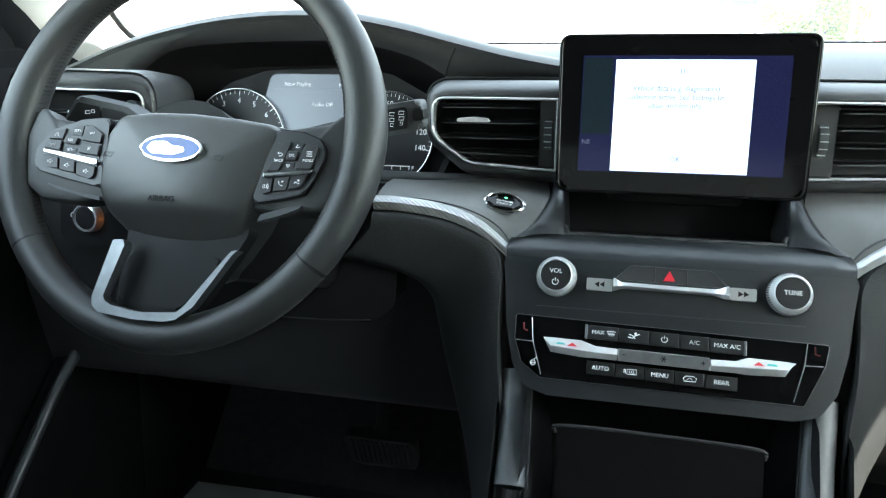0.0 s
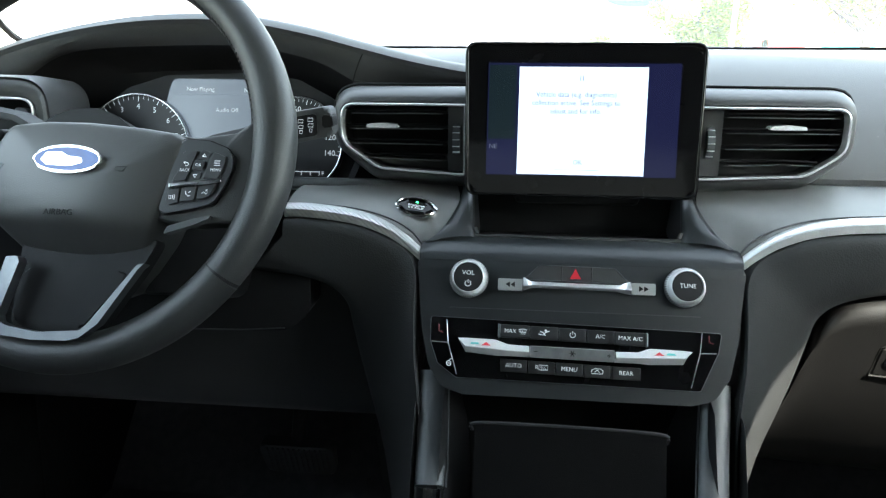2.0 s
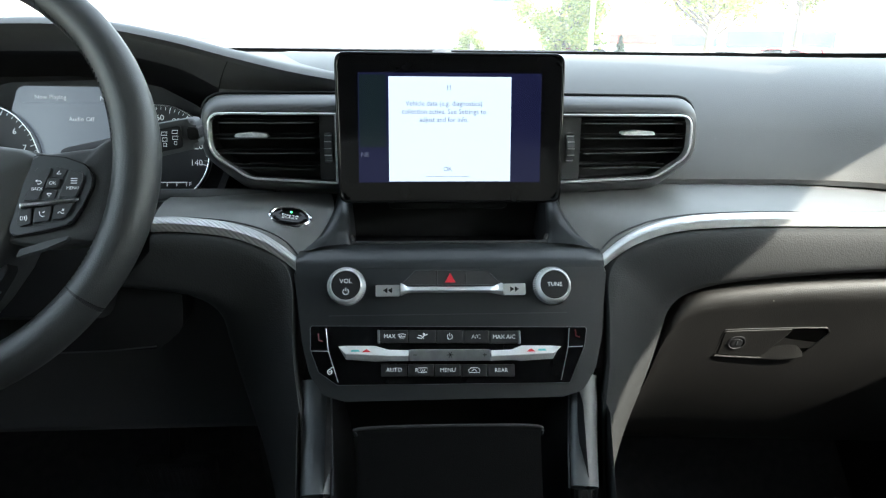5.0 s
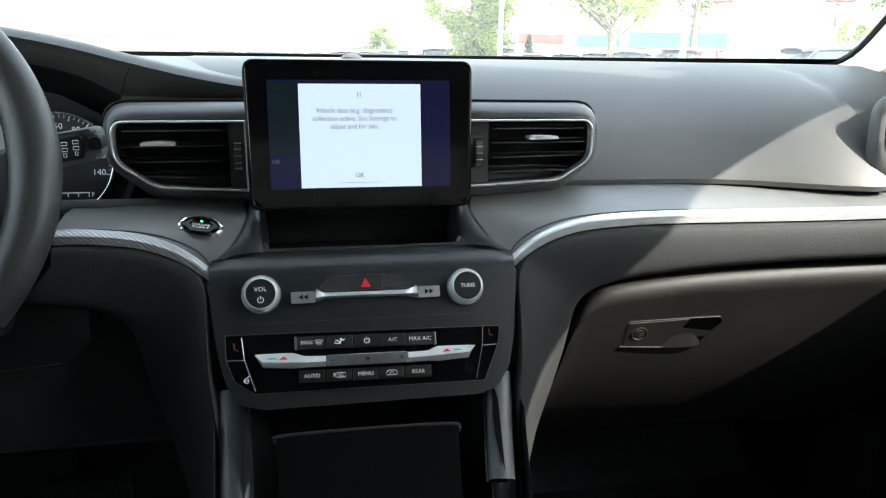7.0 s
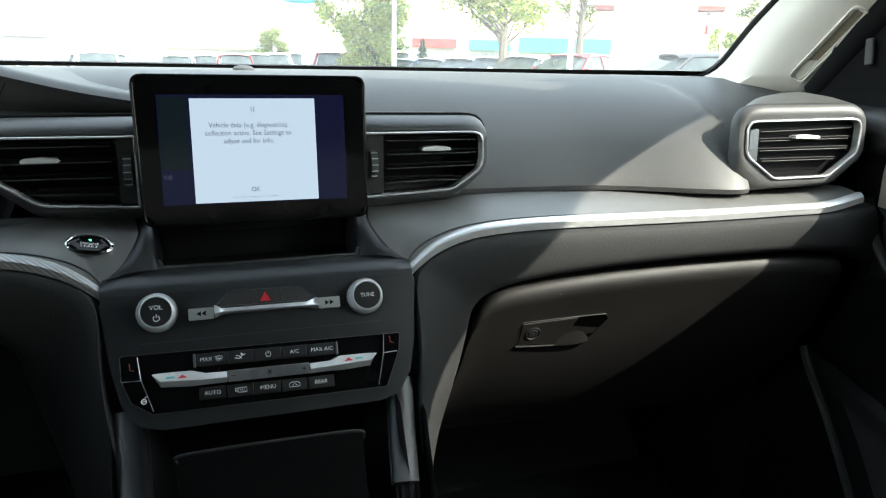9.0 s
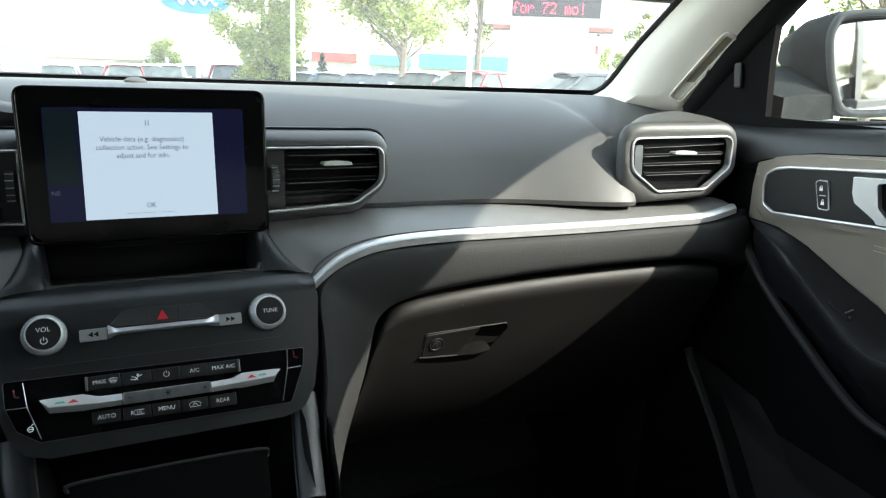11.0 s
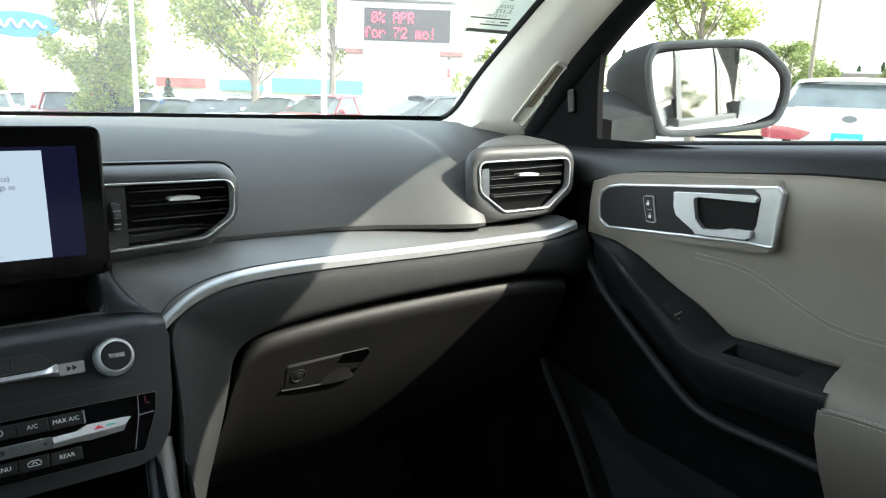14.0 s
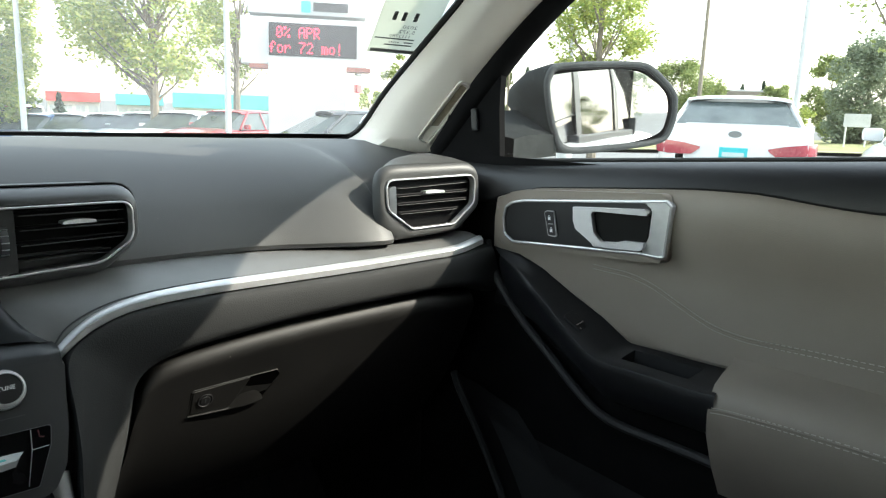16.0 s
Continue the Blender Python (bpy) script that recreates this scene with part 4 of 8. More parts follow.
LO = rounded([(-0.108, 0.033), (-0.231, 0.033), (-0.231, -0.006), (-0.194, -0.031), (-0.108, -0.036)], [0.003, 0.014, 0.022, 0.03, 0.003], 6)
LH = rounded([(-0.100, 0.050), (-0.241, 0.049), (-0.242, -0.010), (-0.200, -0.044), (-0.100, -0.050)], [0.003, 0.024, 0.03, 0.03, 0.003], 6)
air_vent(VN, LO, LH, [((-0.225, 0.0245), (-0.128, 0.0250), 0), ((-0.227, 0.0095), (-0.128, 0.0105), 0), ((-0.226, -0.0045), (-0.128, -0.0045), 0), ((-0.210, -0.0185), (-0.128, -0.0205), 0)], (-0.190, 0.0115, 0.033), (-0.126, -0.109, -0.032, 0.030), "wide dash air vent with black slats and chrome trim", VENTSKIN)
RO = rounded([(0.108, 0.033), (0.243, 0.033), (0.243, -0.008), (0.208, -0.031), (0.108, -0.036)], [0.003, 0.014, 0.022, 0.03, 0.003], 6)
RH = rounded([(0.100, 0.050), (0.253, 0.049), (0.254, -0.012), (0.214, -0.044), (0.100, -0.050)], [0.003, 0.024, 0.03, 0.03, 0.003], 6)
air_vent(VN, RO, RH, [((0.133, 0.0250), (0.238, 0.0250), 0), ((0.133, 0.0105), (0.239, 0.0110), 0), ((0.133, -0.0045), (0.237, -0.0030), 0), ((0.133, -0.0200), (0.190, -0.0180), 0), ((0.190, -0.0180), (0.220, -0.0190), 0)], (0.189, 0.0145, 0.034), (0.110, 0.132, -0.032, 0.030), "wide dash air vent with black slats and chrome trim", VENTSKIN)
# vent by the passenger door
PV = plane_frame((0.6430, 0.6811, 1.1052), 6, 10) @ Matrix.Diagonal((1.0215, 1.0215, 1, 1))
PO = rounded([(-0.074, 0.033), (0.077, 0.038), (0.074, -0.004), (0.037, -0.033), (-0.034, -0.036), (-0.073, -0.008)], [0.014, 0.014, 0.018, 0.016, 0.016, 0.02], 6)
PH = rounded([(-0.086, 0.052), (0.086, 0.056), (0.087, -0.008), (0.046, -0.043), (-0.066, -0.050), (-0.087, -0.034)], [0.03, 0.026, 0.022, 0.02, 0.016, 0.016], 8)
pv = air_vent(PV, PO, PH, [((-0.054, 0.022), (0.070, 0.028), 0), ((-0.054, 0.011), (0.068, 0.0155), 0), ((-0.054, -0.0005), (0.066, 0.0035), 0), ((-0.050, -0.0125), (0.050, -0.0095), 0)], (0.006, 0.015, 0.034), None, "small side air vent with black slats and chrome trim", VINYL, False)
part("side_tab", slab(rounded([(-0.067, -0.012), (-0.056, -0.016), (-0.056, 0.024), (-0.067, 0.022)], 0.002), 0.008, PV, 0.003, 0.002), DARKSATIN, pv)
part("casing", loft([[PV @ Vector((p[0] + n_ * -0.68 * max(0.0, min(1.0, (0.06 - p[0]) / 0.10)) * (1 if n_ < -0.008 else 0.3), p[1] + (up_ * 0.016 * (1 - (p[0] / 0.10) ** 2) if p[1] > 0 else 0), n_)) for p in polar(PH)] for up_, n_ in ((0.0, -0.004), (0.25, -0.014), (0.75, -0.034), (1.0, -0.058), (0.9, -0.10), (0.6, -0.14))], close=True), VINYL, pv, "rounded grey casing")
DV = plane_frame((-0.600, 0.690, 1.098), 4, -8)
DO = [(p[0] * -0.95, p[1]) for p in PO]
DH = [(p[0] * -0.95, p[1]) for p in PH]
dv = air_vent(DV, DO, DH, [((-0.062, 0.012), (0.058, 0.014), 0), ((-0.062, 0.0), (0.058, 0.0), 0), ((-0.05, -0.014), (0.058, -0.014), 0)], (0.0, 0.012, 0.03), None, "small side air vent with black slats and chrome trim", VINYL, False)
part("casing", loft([[DV @ Vector((p[0] * s, p[1] * s2, n)) for p in polar(DH)] for s, s2, n in ((1.0, 1.0, 0.0), (1.02, 1.05, -0.03), (1.0, 1.0, -0.09))], close=True), VENTSKIN, dv)

part("side_tab", slab(rounded([(0.050, -0.012), (0.062, -0.010), (0.062, 0.022), (0.050, 0.024)], 0.002), 0.008, DV, 0.003, 0.002), DARKSATIN, dv)

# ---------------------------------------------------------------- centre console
# near black for the bin panel, darker than the console plastic
BINBLACK = material("bin_black", (0.0032, 0.0032, 0.0034), 0.7, second=(0.0048, 0.0048, 0.005), scale=30, bump=0.3, grain=900, spec=0.08)
console = thing("centre_console", "black centre console with grey side rails and an open bin", "console", at=(0, 0.55, 0.6))
for s in (-1, 1):
    rx = (0.1285, 0.1275, 0.1262, 0.1250) if s < 0 else (0.1245, 0.1220, 0.1185, 0.1150)
    rail = spline([(s * rx[0], 0.634, 0.892), (s * rx[1], 0.617, 0.868), (s * rx[2], 0.597, 0.842), (s * rx[3], 0.572, 0.8125)], 4)
    part("rail", tube(rail, 0.0130, 16, up=(0, 1, 0), flat=0.55), RAILGREY, console, "grey satin side rail")
    part("rail_edge", tube([(q[0] - s * 0.0148, q[1] - 0.001, q[2]) for q in rail], 0.0009, 6), DARKSATIN, console, "thin satin edge strip")
    part("rail_end", tube(spline([(s * rx[3], 0.5718, 0.8122), (s * (rx[3] + 0.001), 0.553, 0.765), (s * 0.124, 0.51, 0.72), (s * 0.130, 0.40, 0.69)], 4), 0.0132, 16, up=(0, 1, 0), flat=0.7), CHROME, console, "bright chrome rail end")
    part("side", loft([[(s * 0.142, 0.72, 0.90), (s * 0.142, 0.60, 0.87), (s * 0.142, 0.55, 0.78), (s * 0.145, 0.30, 0.68), (s * 0.145, -0.2, 0.68)], [(s * 0.15, 0.75, 0.40), (s * 0.15, 0.62, 0.40), (s * 0.15, 0.55, 0.40), (s * 0.15, 0.30, 0.40), (s * 0.15, -0.2, 0.40)]]), PLASTIC, console)
    part("bin_wall", loft([[(s * 0.116, 0.67, 0.90), (s * 0.116, 0.60, 0.88), (s * 0.118, 0.56, 0.80), (s * 0.124, 0.30, 0.68)], [(s * 0.095, 0.70, 0.78), (s * 0.095, 0.62, 0.74), (s * 0.098, 0.55, 0.69), (s * 0.10, 0.30, 0.62)]]), BLACK, console)
# bin floor in near black, darker than the bin walls
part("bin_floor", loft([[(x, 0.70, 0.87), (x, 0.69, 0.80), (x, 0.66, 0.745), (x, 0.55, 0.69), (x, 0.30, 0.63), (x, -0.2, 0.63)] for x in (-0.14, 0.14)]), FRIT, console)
part("bin_bar", tube(spline([(-0.090, 0.600, 0.853), (-0.088, 0.600, 0.860), (-0.04, 0.602, 0.8602), (0.04, 0.602, 0.8592), (0.077, 0.600, 0.858), (0.079, 0.600, 0.850)], 4), 0.0016, 8), PLASTIC, console)
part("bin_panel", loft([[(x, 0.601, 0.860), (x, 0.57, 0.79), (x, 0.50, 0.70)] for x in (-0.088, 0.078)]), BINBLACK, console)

# ---------------------------------------------------------------- steering wheel
WC = Vector((-0.433, 0.611, 1.097))
WF = plane_frame(WC, 24)
wheel = thing("steering_wheel", "black leather-wrapped steering wheel with silver lower spoke", "steering wheel", at=WC)


def rim_point(a, r=0.1735):
    """a in degrees from the right-hand side, anticlockwise; the bottom reaches slightly lower."""
    f = 1.0 + 0.020 * max(0.0, -math.sin(radians(a))) ** 4
    return WF @ Vector((r * math.cos(radians(a)), r * f * math.sin(radians(a)), 0))


def rim_radius(a):
    side = max(0.0, math.cos(radians(2 * a))) ** 2
    return 0.0165 + 0.0022 * side


def rim_arc(a0, a1, r=0.1735, grow=1.0, n=None):
    n = n or max(4, int(abs(a1 - a0) / 4))
    ang = [a0 + (a1 - a0) * i / n for i in range(n + 1)]
    return tube([rim_point(a, r) for a in ang], [rim_radius(a) * grow for a in ang], 18, up=WF.to_3x3() @ Vector((0, 0, 1)), flat=1.0)


for a0, a1, lab in ((-37, 55, "smooth leather rim section"), (125, 217, "smooth leather rim section"), (55.7, 124.3, "grained leather rim section"), (217.7, 322.3, "grained leather rim section")):
    part("rim", rim_arc(a0, a1), LEATHER, wheel, lab)
for a in (55.35, 124.65, 217.35, 322.65):
    part("seam", rim_arc(a - 0.35, a + 0.35, grow=0.985, n=2), BLACK, wheel)
st = bmesh.new()
for a0, a1 in ((6, 54), (126, 174), (190, 216), (324, 350)):
    for i in range(int((a1 - a0) / 1.6)):
        a = a0 + i * 1.6
        rr = rim_radius(a)
        p = rim_point(a, 0.1735 - rr * (0.995 if a > 90 and a < 270 else 0.97)) + WF.to_3x3() @ Vector((0, 0, rr * (-0.15 if a > 90 and a < 270 else 0.25)))
        q = rim_point(a + 0.9, 0.1735 - rr * (0.97 if a > 90 and a < 270 else 0.85)) + WF.to_3x3() @ Vector((0, 0, rr * (0.24 if a > 90 and a < 270 else 0.54)))
        tube([p, q], 0.0006, 4, bm=st)
tagged(part("stitching", st, material("dark_thread", (0.024, 0.024, 0.025), 0.8), wheel), kind="stuff")

HF = plane_frame((-0.433, 0.597, 1.097), 24)


def evenly(outline, n):
    """n points at even steps along the closed outline."""
    pts = [Vector(p[:2]) for p in outline]
    pts.append(pts[0])
    steps = [0.0]
    for a, b in zip(pts, pts[1:]):
        steps.append(steps[-1] + (b - a).length)
    out, k = [], 0
    for i in range(n):
        d = steps[-1] * i / n
        while steps[k + 1] < d:
            k += 1
        out.append(pts[k].lerp(pts[k + 1], (d - steps[k]) / max(1e-9, steps[k + 1] - steps[k])))
    return out


def dome(outline, m, height, mat, name, label="", base=-0.03, crease=-1.0):
    """A cushion over a flat outline: rings that shrink to the middle and rise; below the crease it turns away."""
    outline = evenly(outline, 150 if crease > -1 else 90)
    k = len(outline)
    c = Vector((sum(p[0] for p in outline) / k, sum(p[1] for p in outline) / k))
    rows = [[m @ Vector((p[0], p[1], base)) for p in outline]]
    rings = [(1.0, -0.006), (0.990, -0.002), (0.97, 0.001)]
    fine = 30 if crease > -1 else 10
    rings += [(0.95 * (1 - i / fine) + 0.001, 0.0022 + 0.0076 * math.sin(0.5 * math.pi * i / fine) ** 0.8) for i in range(fine + 1)]
    for s, h in rings:
        ring_ = [(c.x + (p[0] - c.x) * s, c.y + (p[1] - c.y) * s) for p in outline]
        rows.append([m @ Vector((u, v, h * height - 0.5 * (crease - v + math.hypot(crease - v, 0.008)) * (crease > -1))) for u, v in ring_])
    return part(name, loft(rows, close=True), mat, wheel, label)


HUB = rounded([(-0.0544, 0.0209), (-0.0211, 0.0246), (0.0176, 0.0243), (0.0611, 0.0206), (0.0932, 0.0162), (0.1059, 0.0096), (0.1029, 0.0002), (0.0936, -0.027), (0.0874, -0.0467), (0.0778, -0.0712), (0.0626, -0.096), (0.0476, -0.115), (0.0183, -0.1235), (-0.0068, -0.117), (-0.0251, -0.1049), (-0.0419, -0.0871), (-0.0575, -0.0679), (-0.0676, -0.0455), (-0.0693, -0.0225), (-0.0657, 0.0035)], 0.010, 3)
hub = dome(HUB, HF, 1.45, HUBVINYL, "airbag_cover", "grained black airbag cover", base=-0.055, crease=-0.0635)
EMB = lift(HF, 0.0106, -0.0128, 0.0165)
ell = lambda a, b, n=40: [(a * math.cos(2 * math.pi * i / n), b * math.sin(2 * math.pi * i / n)) for i in range(n)]
BLUE = material("emblem_blue", (0.01, 0.03, 0.12), 0.12, 0.3, second=(0.015, 0.04, 0.15), scale=60, coat=0.6)
part("emblem", slab(ell(0.0302, 0.0118), 0.006, EMB, 0.0015, 0.0, 2), CHROME, wheel, "plain chrome-edged oval emblem")
part("emblem_field", slab(ell(0.0276, 0.0096), 0.001, EMB, 0.0003, 0.0006), BLUE, wheel)
part("emblem_oval", slab(rounded([(-0.0225, -0.001), (-0.016, -0.0055), (0.004, -0.0062), (0.015, -0.003), (0.013, 0.001), (0.002, 0.0022), (-0.004, 0.0055), (-0.017, 0.0052)], 0.0025), 0.0006, EMB, 0, 0.0011), CHROME, wheel)
words("AIRBAG", 0.0072, lift(HF, 0.007, -0.0565, 0.0138), BLACK, wheel, depth=0.0004)
for u in (-0.052, 0.055):
    hb = bmesh.new()
    tube([lift(HF, u, -0.018, 0.0118) @ Vector(q) for q in ((-0.006, -0.002, 0), (0.002, -0.003, 0), (0.005, 0.001, 0), (-0.004, 0.001, 0))], 0.0004, 4, True, bm=hb)
    part("horn_mark", hb, PLASTIC, wheel)

# side spokes with the button groups
GREYBTN = material("switch_grey", (0.020, 0.0212, 0.0225), 0.42, second=(0.024, 0.0252, 0.0265), scale=70, spec=0.55)
for s in (1, -1):
    ox = -0.004 if s > 0 else 0.020
    fl = (lambda p: [(q[0] + ox, q[1]) for q in p]) if s > 0 else (lambda p: [(-q[0] + ox, q[1]) for q in p][::-1])
    dome(rounded(fl([(0.076, 0.020), (0.112, 0.013), (0.148, 0.018), (0.166, 0.032), (0.176, 0.0), (0.168, -0.046), (0.150, -0.058), (0.112, -0.061), (0.076, -0.056)]), 0.008, 3), lift(HF, 0, 0, -0.005), 0.45, LEATHER, "spoke", "", base=-0.02)


def sign_lines(m, strokes):
    """White symbol on a switch: round strokes through points (u, v)."""
    bm = bmesh.new()
    for line in strokes:
        tube([m @ Vector((u, v, 0)) for u, v in line], 0.00032, 4, bm=bm)
    return bm


ARROW_UP, ARROW_DOWN = [[(-0.0016, -0.001), (0, 0.0014), (0.0016, -0.001), (-0.0016, -0.001)]], [[(-0.0016, 0.001), (0, -0.0014), (0.0016, 0.001), (-0.0016, 0.001)]]
BACKSIGN = [[(-0.001, 0.0016), (-0.0024, 0.0006), (-0.001, -0.0004)], [(-0.0024, 0.0006), (0.0012, 0.0006), (0.0022, -0.0006), (0.001, -0.0018), (-0.001, -0.0018)]]
MENUSIGN = [[(-0.0024, v), (0.0024, v)] for v in (0.0018, 0.0, -0.0018)]
VOICE = [[(-0.0022, -0.0014), (-0.0022, 0.0014), (-0.0008, 0.0014), (-0.0008, -0.0014), (-0.0022, -0.0014)], [(0.0004, -0.0014), (0.0010, 0.0), (0.0004, 0.0016)], [(0.0018, -0.0020), (0.0026, 0.0), (0.0018, 0.0022)]]
PHONE = [[(-0.002, 0.002), (-0.0016, -0.0004), (0.0002, -0.002), (0.0018, -0.0016)], [(0.0004, 0.001), (0.0022, 0.0022)]]
HANGUP = [[(-0.0026, -0.001), (-0.0014, 0.0004), (0.0010, -0.0012), (0.0022, -0.0004)], [(0.0004, 0.001), (0.0020, 0.0024)], [(0.0020, 0.0008), (0.0006, 0.0024)]]
SPEAKER = [[(-0.0024, -0.0006), (-0.0024, 0.0008), (-0.001, 0.0008), (0.0008, 0.0022), (0.0008, -0.002), (-0.001, -0.0006), (-0.0024, -0.0006)], [(0.0018, 0.0), (0.0028, 0.0)]]
CROSS = [[(-0.0013, -0.0013), (0.0013, 0.0013)], [(-0.0013, 0.0013), (0.0013, -0.0013)]]
GAP = [[(-0.0024, 0.001), (-0.0014, -0.001), (0.0, 0.001), (0.0014, -0.001), (0.0024, 0.001)]]
LANE = [[(-0.0022, -0.0018), (-0.0008, 0.0020)], [(0.0022, -0.0018), (0.0008, 0.0020)], [(0, -0.0014), (0, 0.0012)]]
PODS = (
    ([(0.1030, -0.0010), (0.1164, 0.0026), (0.1279, 0.0012), (0.1395, -0.0036), (0.1404, -0.0103), (0.1369, -0.0225), (0.1295, -0.0370), (0.1256, -0.0413), (0.0980, -0.0473), (0.0905, -0.0435), (0.0925, -0.0339), (0.0985, -0.0155)],
     [(0.1000, 0.0100), (0.1245, 0.0078), (0.1394, 0.0022), (0.1455, -0.0052), (0.1452, -0.0149), (0.1395, -0.0298), (0.1310, -0.0440), (0.1113, -0.0490), (0.0880, -0.0535), (0.0860, -0.0480)],
     [(0.0945, -0.0288), (0.1385, -0.0247), (0.1378, -0.0272), (0.1218, -0.0299), (0.0950, -0.0326)],
     (("back", [(0.1083, -0.0034), (0.1165, 0.0003), (0.1072, -0.0258), (0.0955, -0.0272)]), ("up", [(0.1185, 0.0008), (0.1285, -0.0018), (0.1237, -0.0082), (0.1146, -0.0085)]), ("ok", [(0.1137, -0.0095), (0.1234, -0.0092), (0.1223, -0.0170), (0.1121, -0.0169)]),
      ("down", [(0.1103, -0.0184), (0.1210, -0.0180), (0.1192, -0.0244), (0.1087, -0.0258)]), ("menu", [(0.1295, -0.0018), (0.1400, -0.0053), (0.1393, -0.0116), (0.1348, -0.0238), (0.1213, -0.0243)]),
      ("voice", [(0.0933, -0.0336), (0.1038, -0.0317), (0.1031, -0.0448), (0.0951, -0.0467), (0.0927, -0.0439)]), ("phone", [(0.1054, -0.0314), (0.1184, -0.0301), (0.1160, -0.0423), (0.1041, -0.0443)]), ("hangup", [(0.1200, -0.0298), (0.1351, -0.0275), (0.1286, -0.0385), (0.1248, -0.0402), (0.1175, -0.0418)]))),
    ([(-0.0917, 0.0106), (-0.0820, 0.0097), (-0.0670, 0.0024), (-0.0670, -0.0104), (-0.0685, -0.0277), (-0.0725, -0.0408), (-0.0887, -0.0383), (-0.1075, -0.0338), (-0.1216, -0.0315), (-0.1285, -0.0221), (-0.1304, -0.0123), (-0.1240, 0.0028), (-0.1063, 0.0088)],
     [(-0.0640, 0.0170), (-0.0924, 0.0142), (-0.1207, 0.0044), (-0.1350, -0.0125), (-0.1368, -0.0248), (-0.1318, -0.0332), (-0.1004, -0.0396), (-0.0660, -0.0460), (-0.0600, -0.0420)],
     [(-0.1245, -0.0150), (-0.0677, -0.0230), (-0.0671, -0.0266), (-0.0710, -0.0273), (-0.1047, -0.0207), (-0.1240, -0.0171)],
     (("lane", [(-0.1198, 0.0004), (-0.1046, 0.0061), (-0.1073, -0.0051), (-0.1236, -0.0050)]), ("gap", [(-0.1240, -0.0061), (-0.1077, -0.0062), (-0.1082, -0.0157), (-0.1265, -0.0131)]), ("SET+", [(-0.0998, 0.0062), (-0.0873, 0.0092), (-0.0888, -0.0019), (-0.1003, -0.0007)]),
      ("RES", [(-0.1049, -0.0018), (-0.0902, -0.0036), (-0.0926, -0.0099), (-0.1048, -0.0087)]), ("SET-", [(-0.1057, -0.0103), (-0.0910, -0.0120), (-0.0924, -0.0173), (-0.1063, -0.0162)]), ("gap", [(-0.0855, 0.0092), (-0.0782, 0.0084), (-0.0673, 0.0013), (-0.0677, -0.0081), (-0.0875, -0.0056)]),
      ("cross", [(-0.0879, -0.0066), (-0.0675, -0.0092), (-0.0679, -0.0196), (-0.0894, -0.0172)]), ("speaker", [(-0.1264, -0.0185), (-0.1091, -0.0217), (-0.1074, -0.0325), (-0.1172, -0.0313), (-0.1233, -0.0252)]),
      ("speaker", [(-0.1078, -0.0222), (-0.0907, -0.0248), (-0.0894, -0.0360), (-0.1060, -0.0335)]), ("speaker", [(-0.0894, -0.0252), (-0.0690, -0.0285), (-0.0698, -0.0378), (-0.0730, -0.0405), (-0.0880, -0.0375)]))))
SIGNS = {"back": BACKSIGN, "up": ARROW_UP, "down": ARROW_DOWN, "menu": MENUSIGN, "voice": VOICE, "phone": PHONE, "hangup": HANGUP, "speaker": SPEAKER, "cross": CROSS, "gap": GAP, "lane": LANE}
for pod, bezel, strip_, switches in PODS:
    grown = [Vector(p) * 1.0 + (Vector(p) - Vector((0.112 if p[0] > 0 else -0.098, -0.02))).normalized() * 0.0011 for p in bezel]
    part("pod_gap", slab(rounded(grown, 0.006, 4), 0.012, lift(HF, 0, 0, 0.0012), 0.0005), FRIT, wheel)
    part("pod_bezel", slab(rounded(bezel, 0.006, 4), 0.012, lift(HF, 0, 0, 0.0030), 0.0016), STACK, wheel, "smooth grey bezel round the switches")
    part("switch_pod", slab(rounded(pod, 0.004, 4), 0.010, lift(HF, 0, 0, 0.0036), 0.0006), STACK, wheel, "dark ground between the switches")
    for kind, cell in switches:
        low = kind in ("up", "down", "SET+", "SET-")
        high = kind in ("ok", "RES")
        top = 0.0042 if low else 0.0066 if high else 0.0058
        mid = sum((Vector(q) for q in cell), Vector((0, 0))) / len(cell)
        b = part("switch", slab(rounded([mid + (Vector(q) - mid) * 0.985 for q in cell], 0.0012, 3), 0.005, HF, 0.0009, top), GREYBTN, wheel)
        at = lift(HF, mid.x, mid.y, top + 0.0002)
        if kind in ("SET+", "SET-", "RES", "ok"):
            words(kind.upper(), 0.0036, at, WHITEPRINT, b)
        else:
            if kind in ("back", "menu"):
                words(kind.upper(), 0.0034, lift(at, -0.0004, -0.0035), WHITEPRINT, b)
                at = lift(at, 0.0004, 0.0022)
            part("switch_sign", sign_lines(at, SIGNS[kind]), WHITEPRINT, b)
    part("pod_bar", slab(rounded(strip_, 0.0006, 3), 0.005, HF, 0.0011, 0.0072), CHROME, wheel, "bright silver bar between the buttons")
part("spoke_lip", slab(rounded([(-0.1220, -0.0445), (-0.1080, -0.0500), (-0.0780, -0.0565), (-0.0610, -0.0590), (-0.0630, -0.0550), (-0.0820, -0.0530), (-0.1080, -0.0472)], 0.0012, 3), 0.008, lift(HF, 0, 0, 0.002), 0.0010), CHEEK, wheel, "dark grey spoke lip")

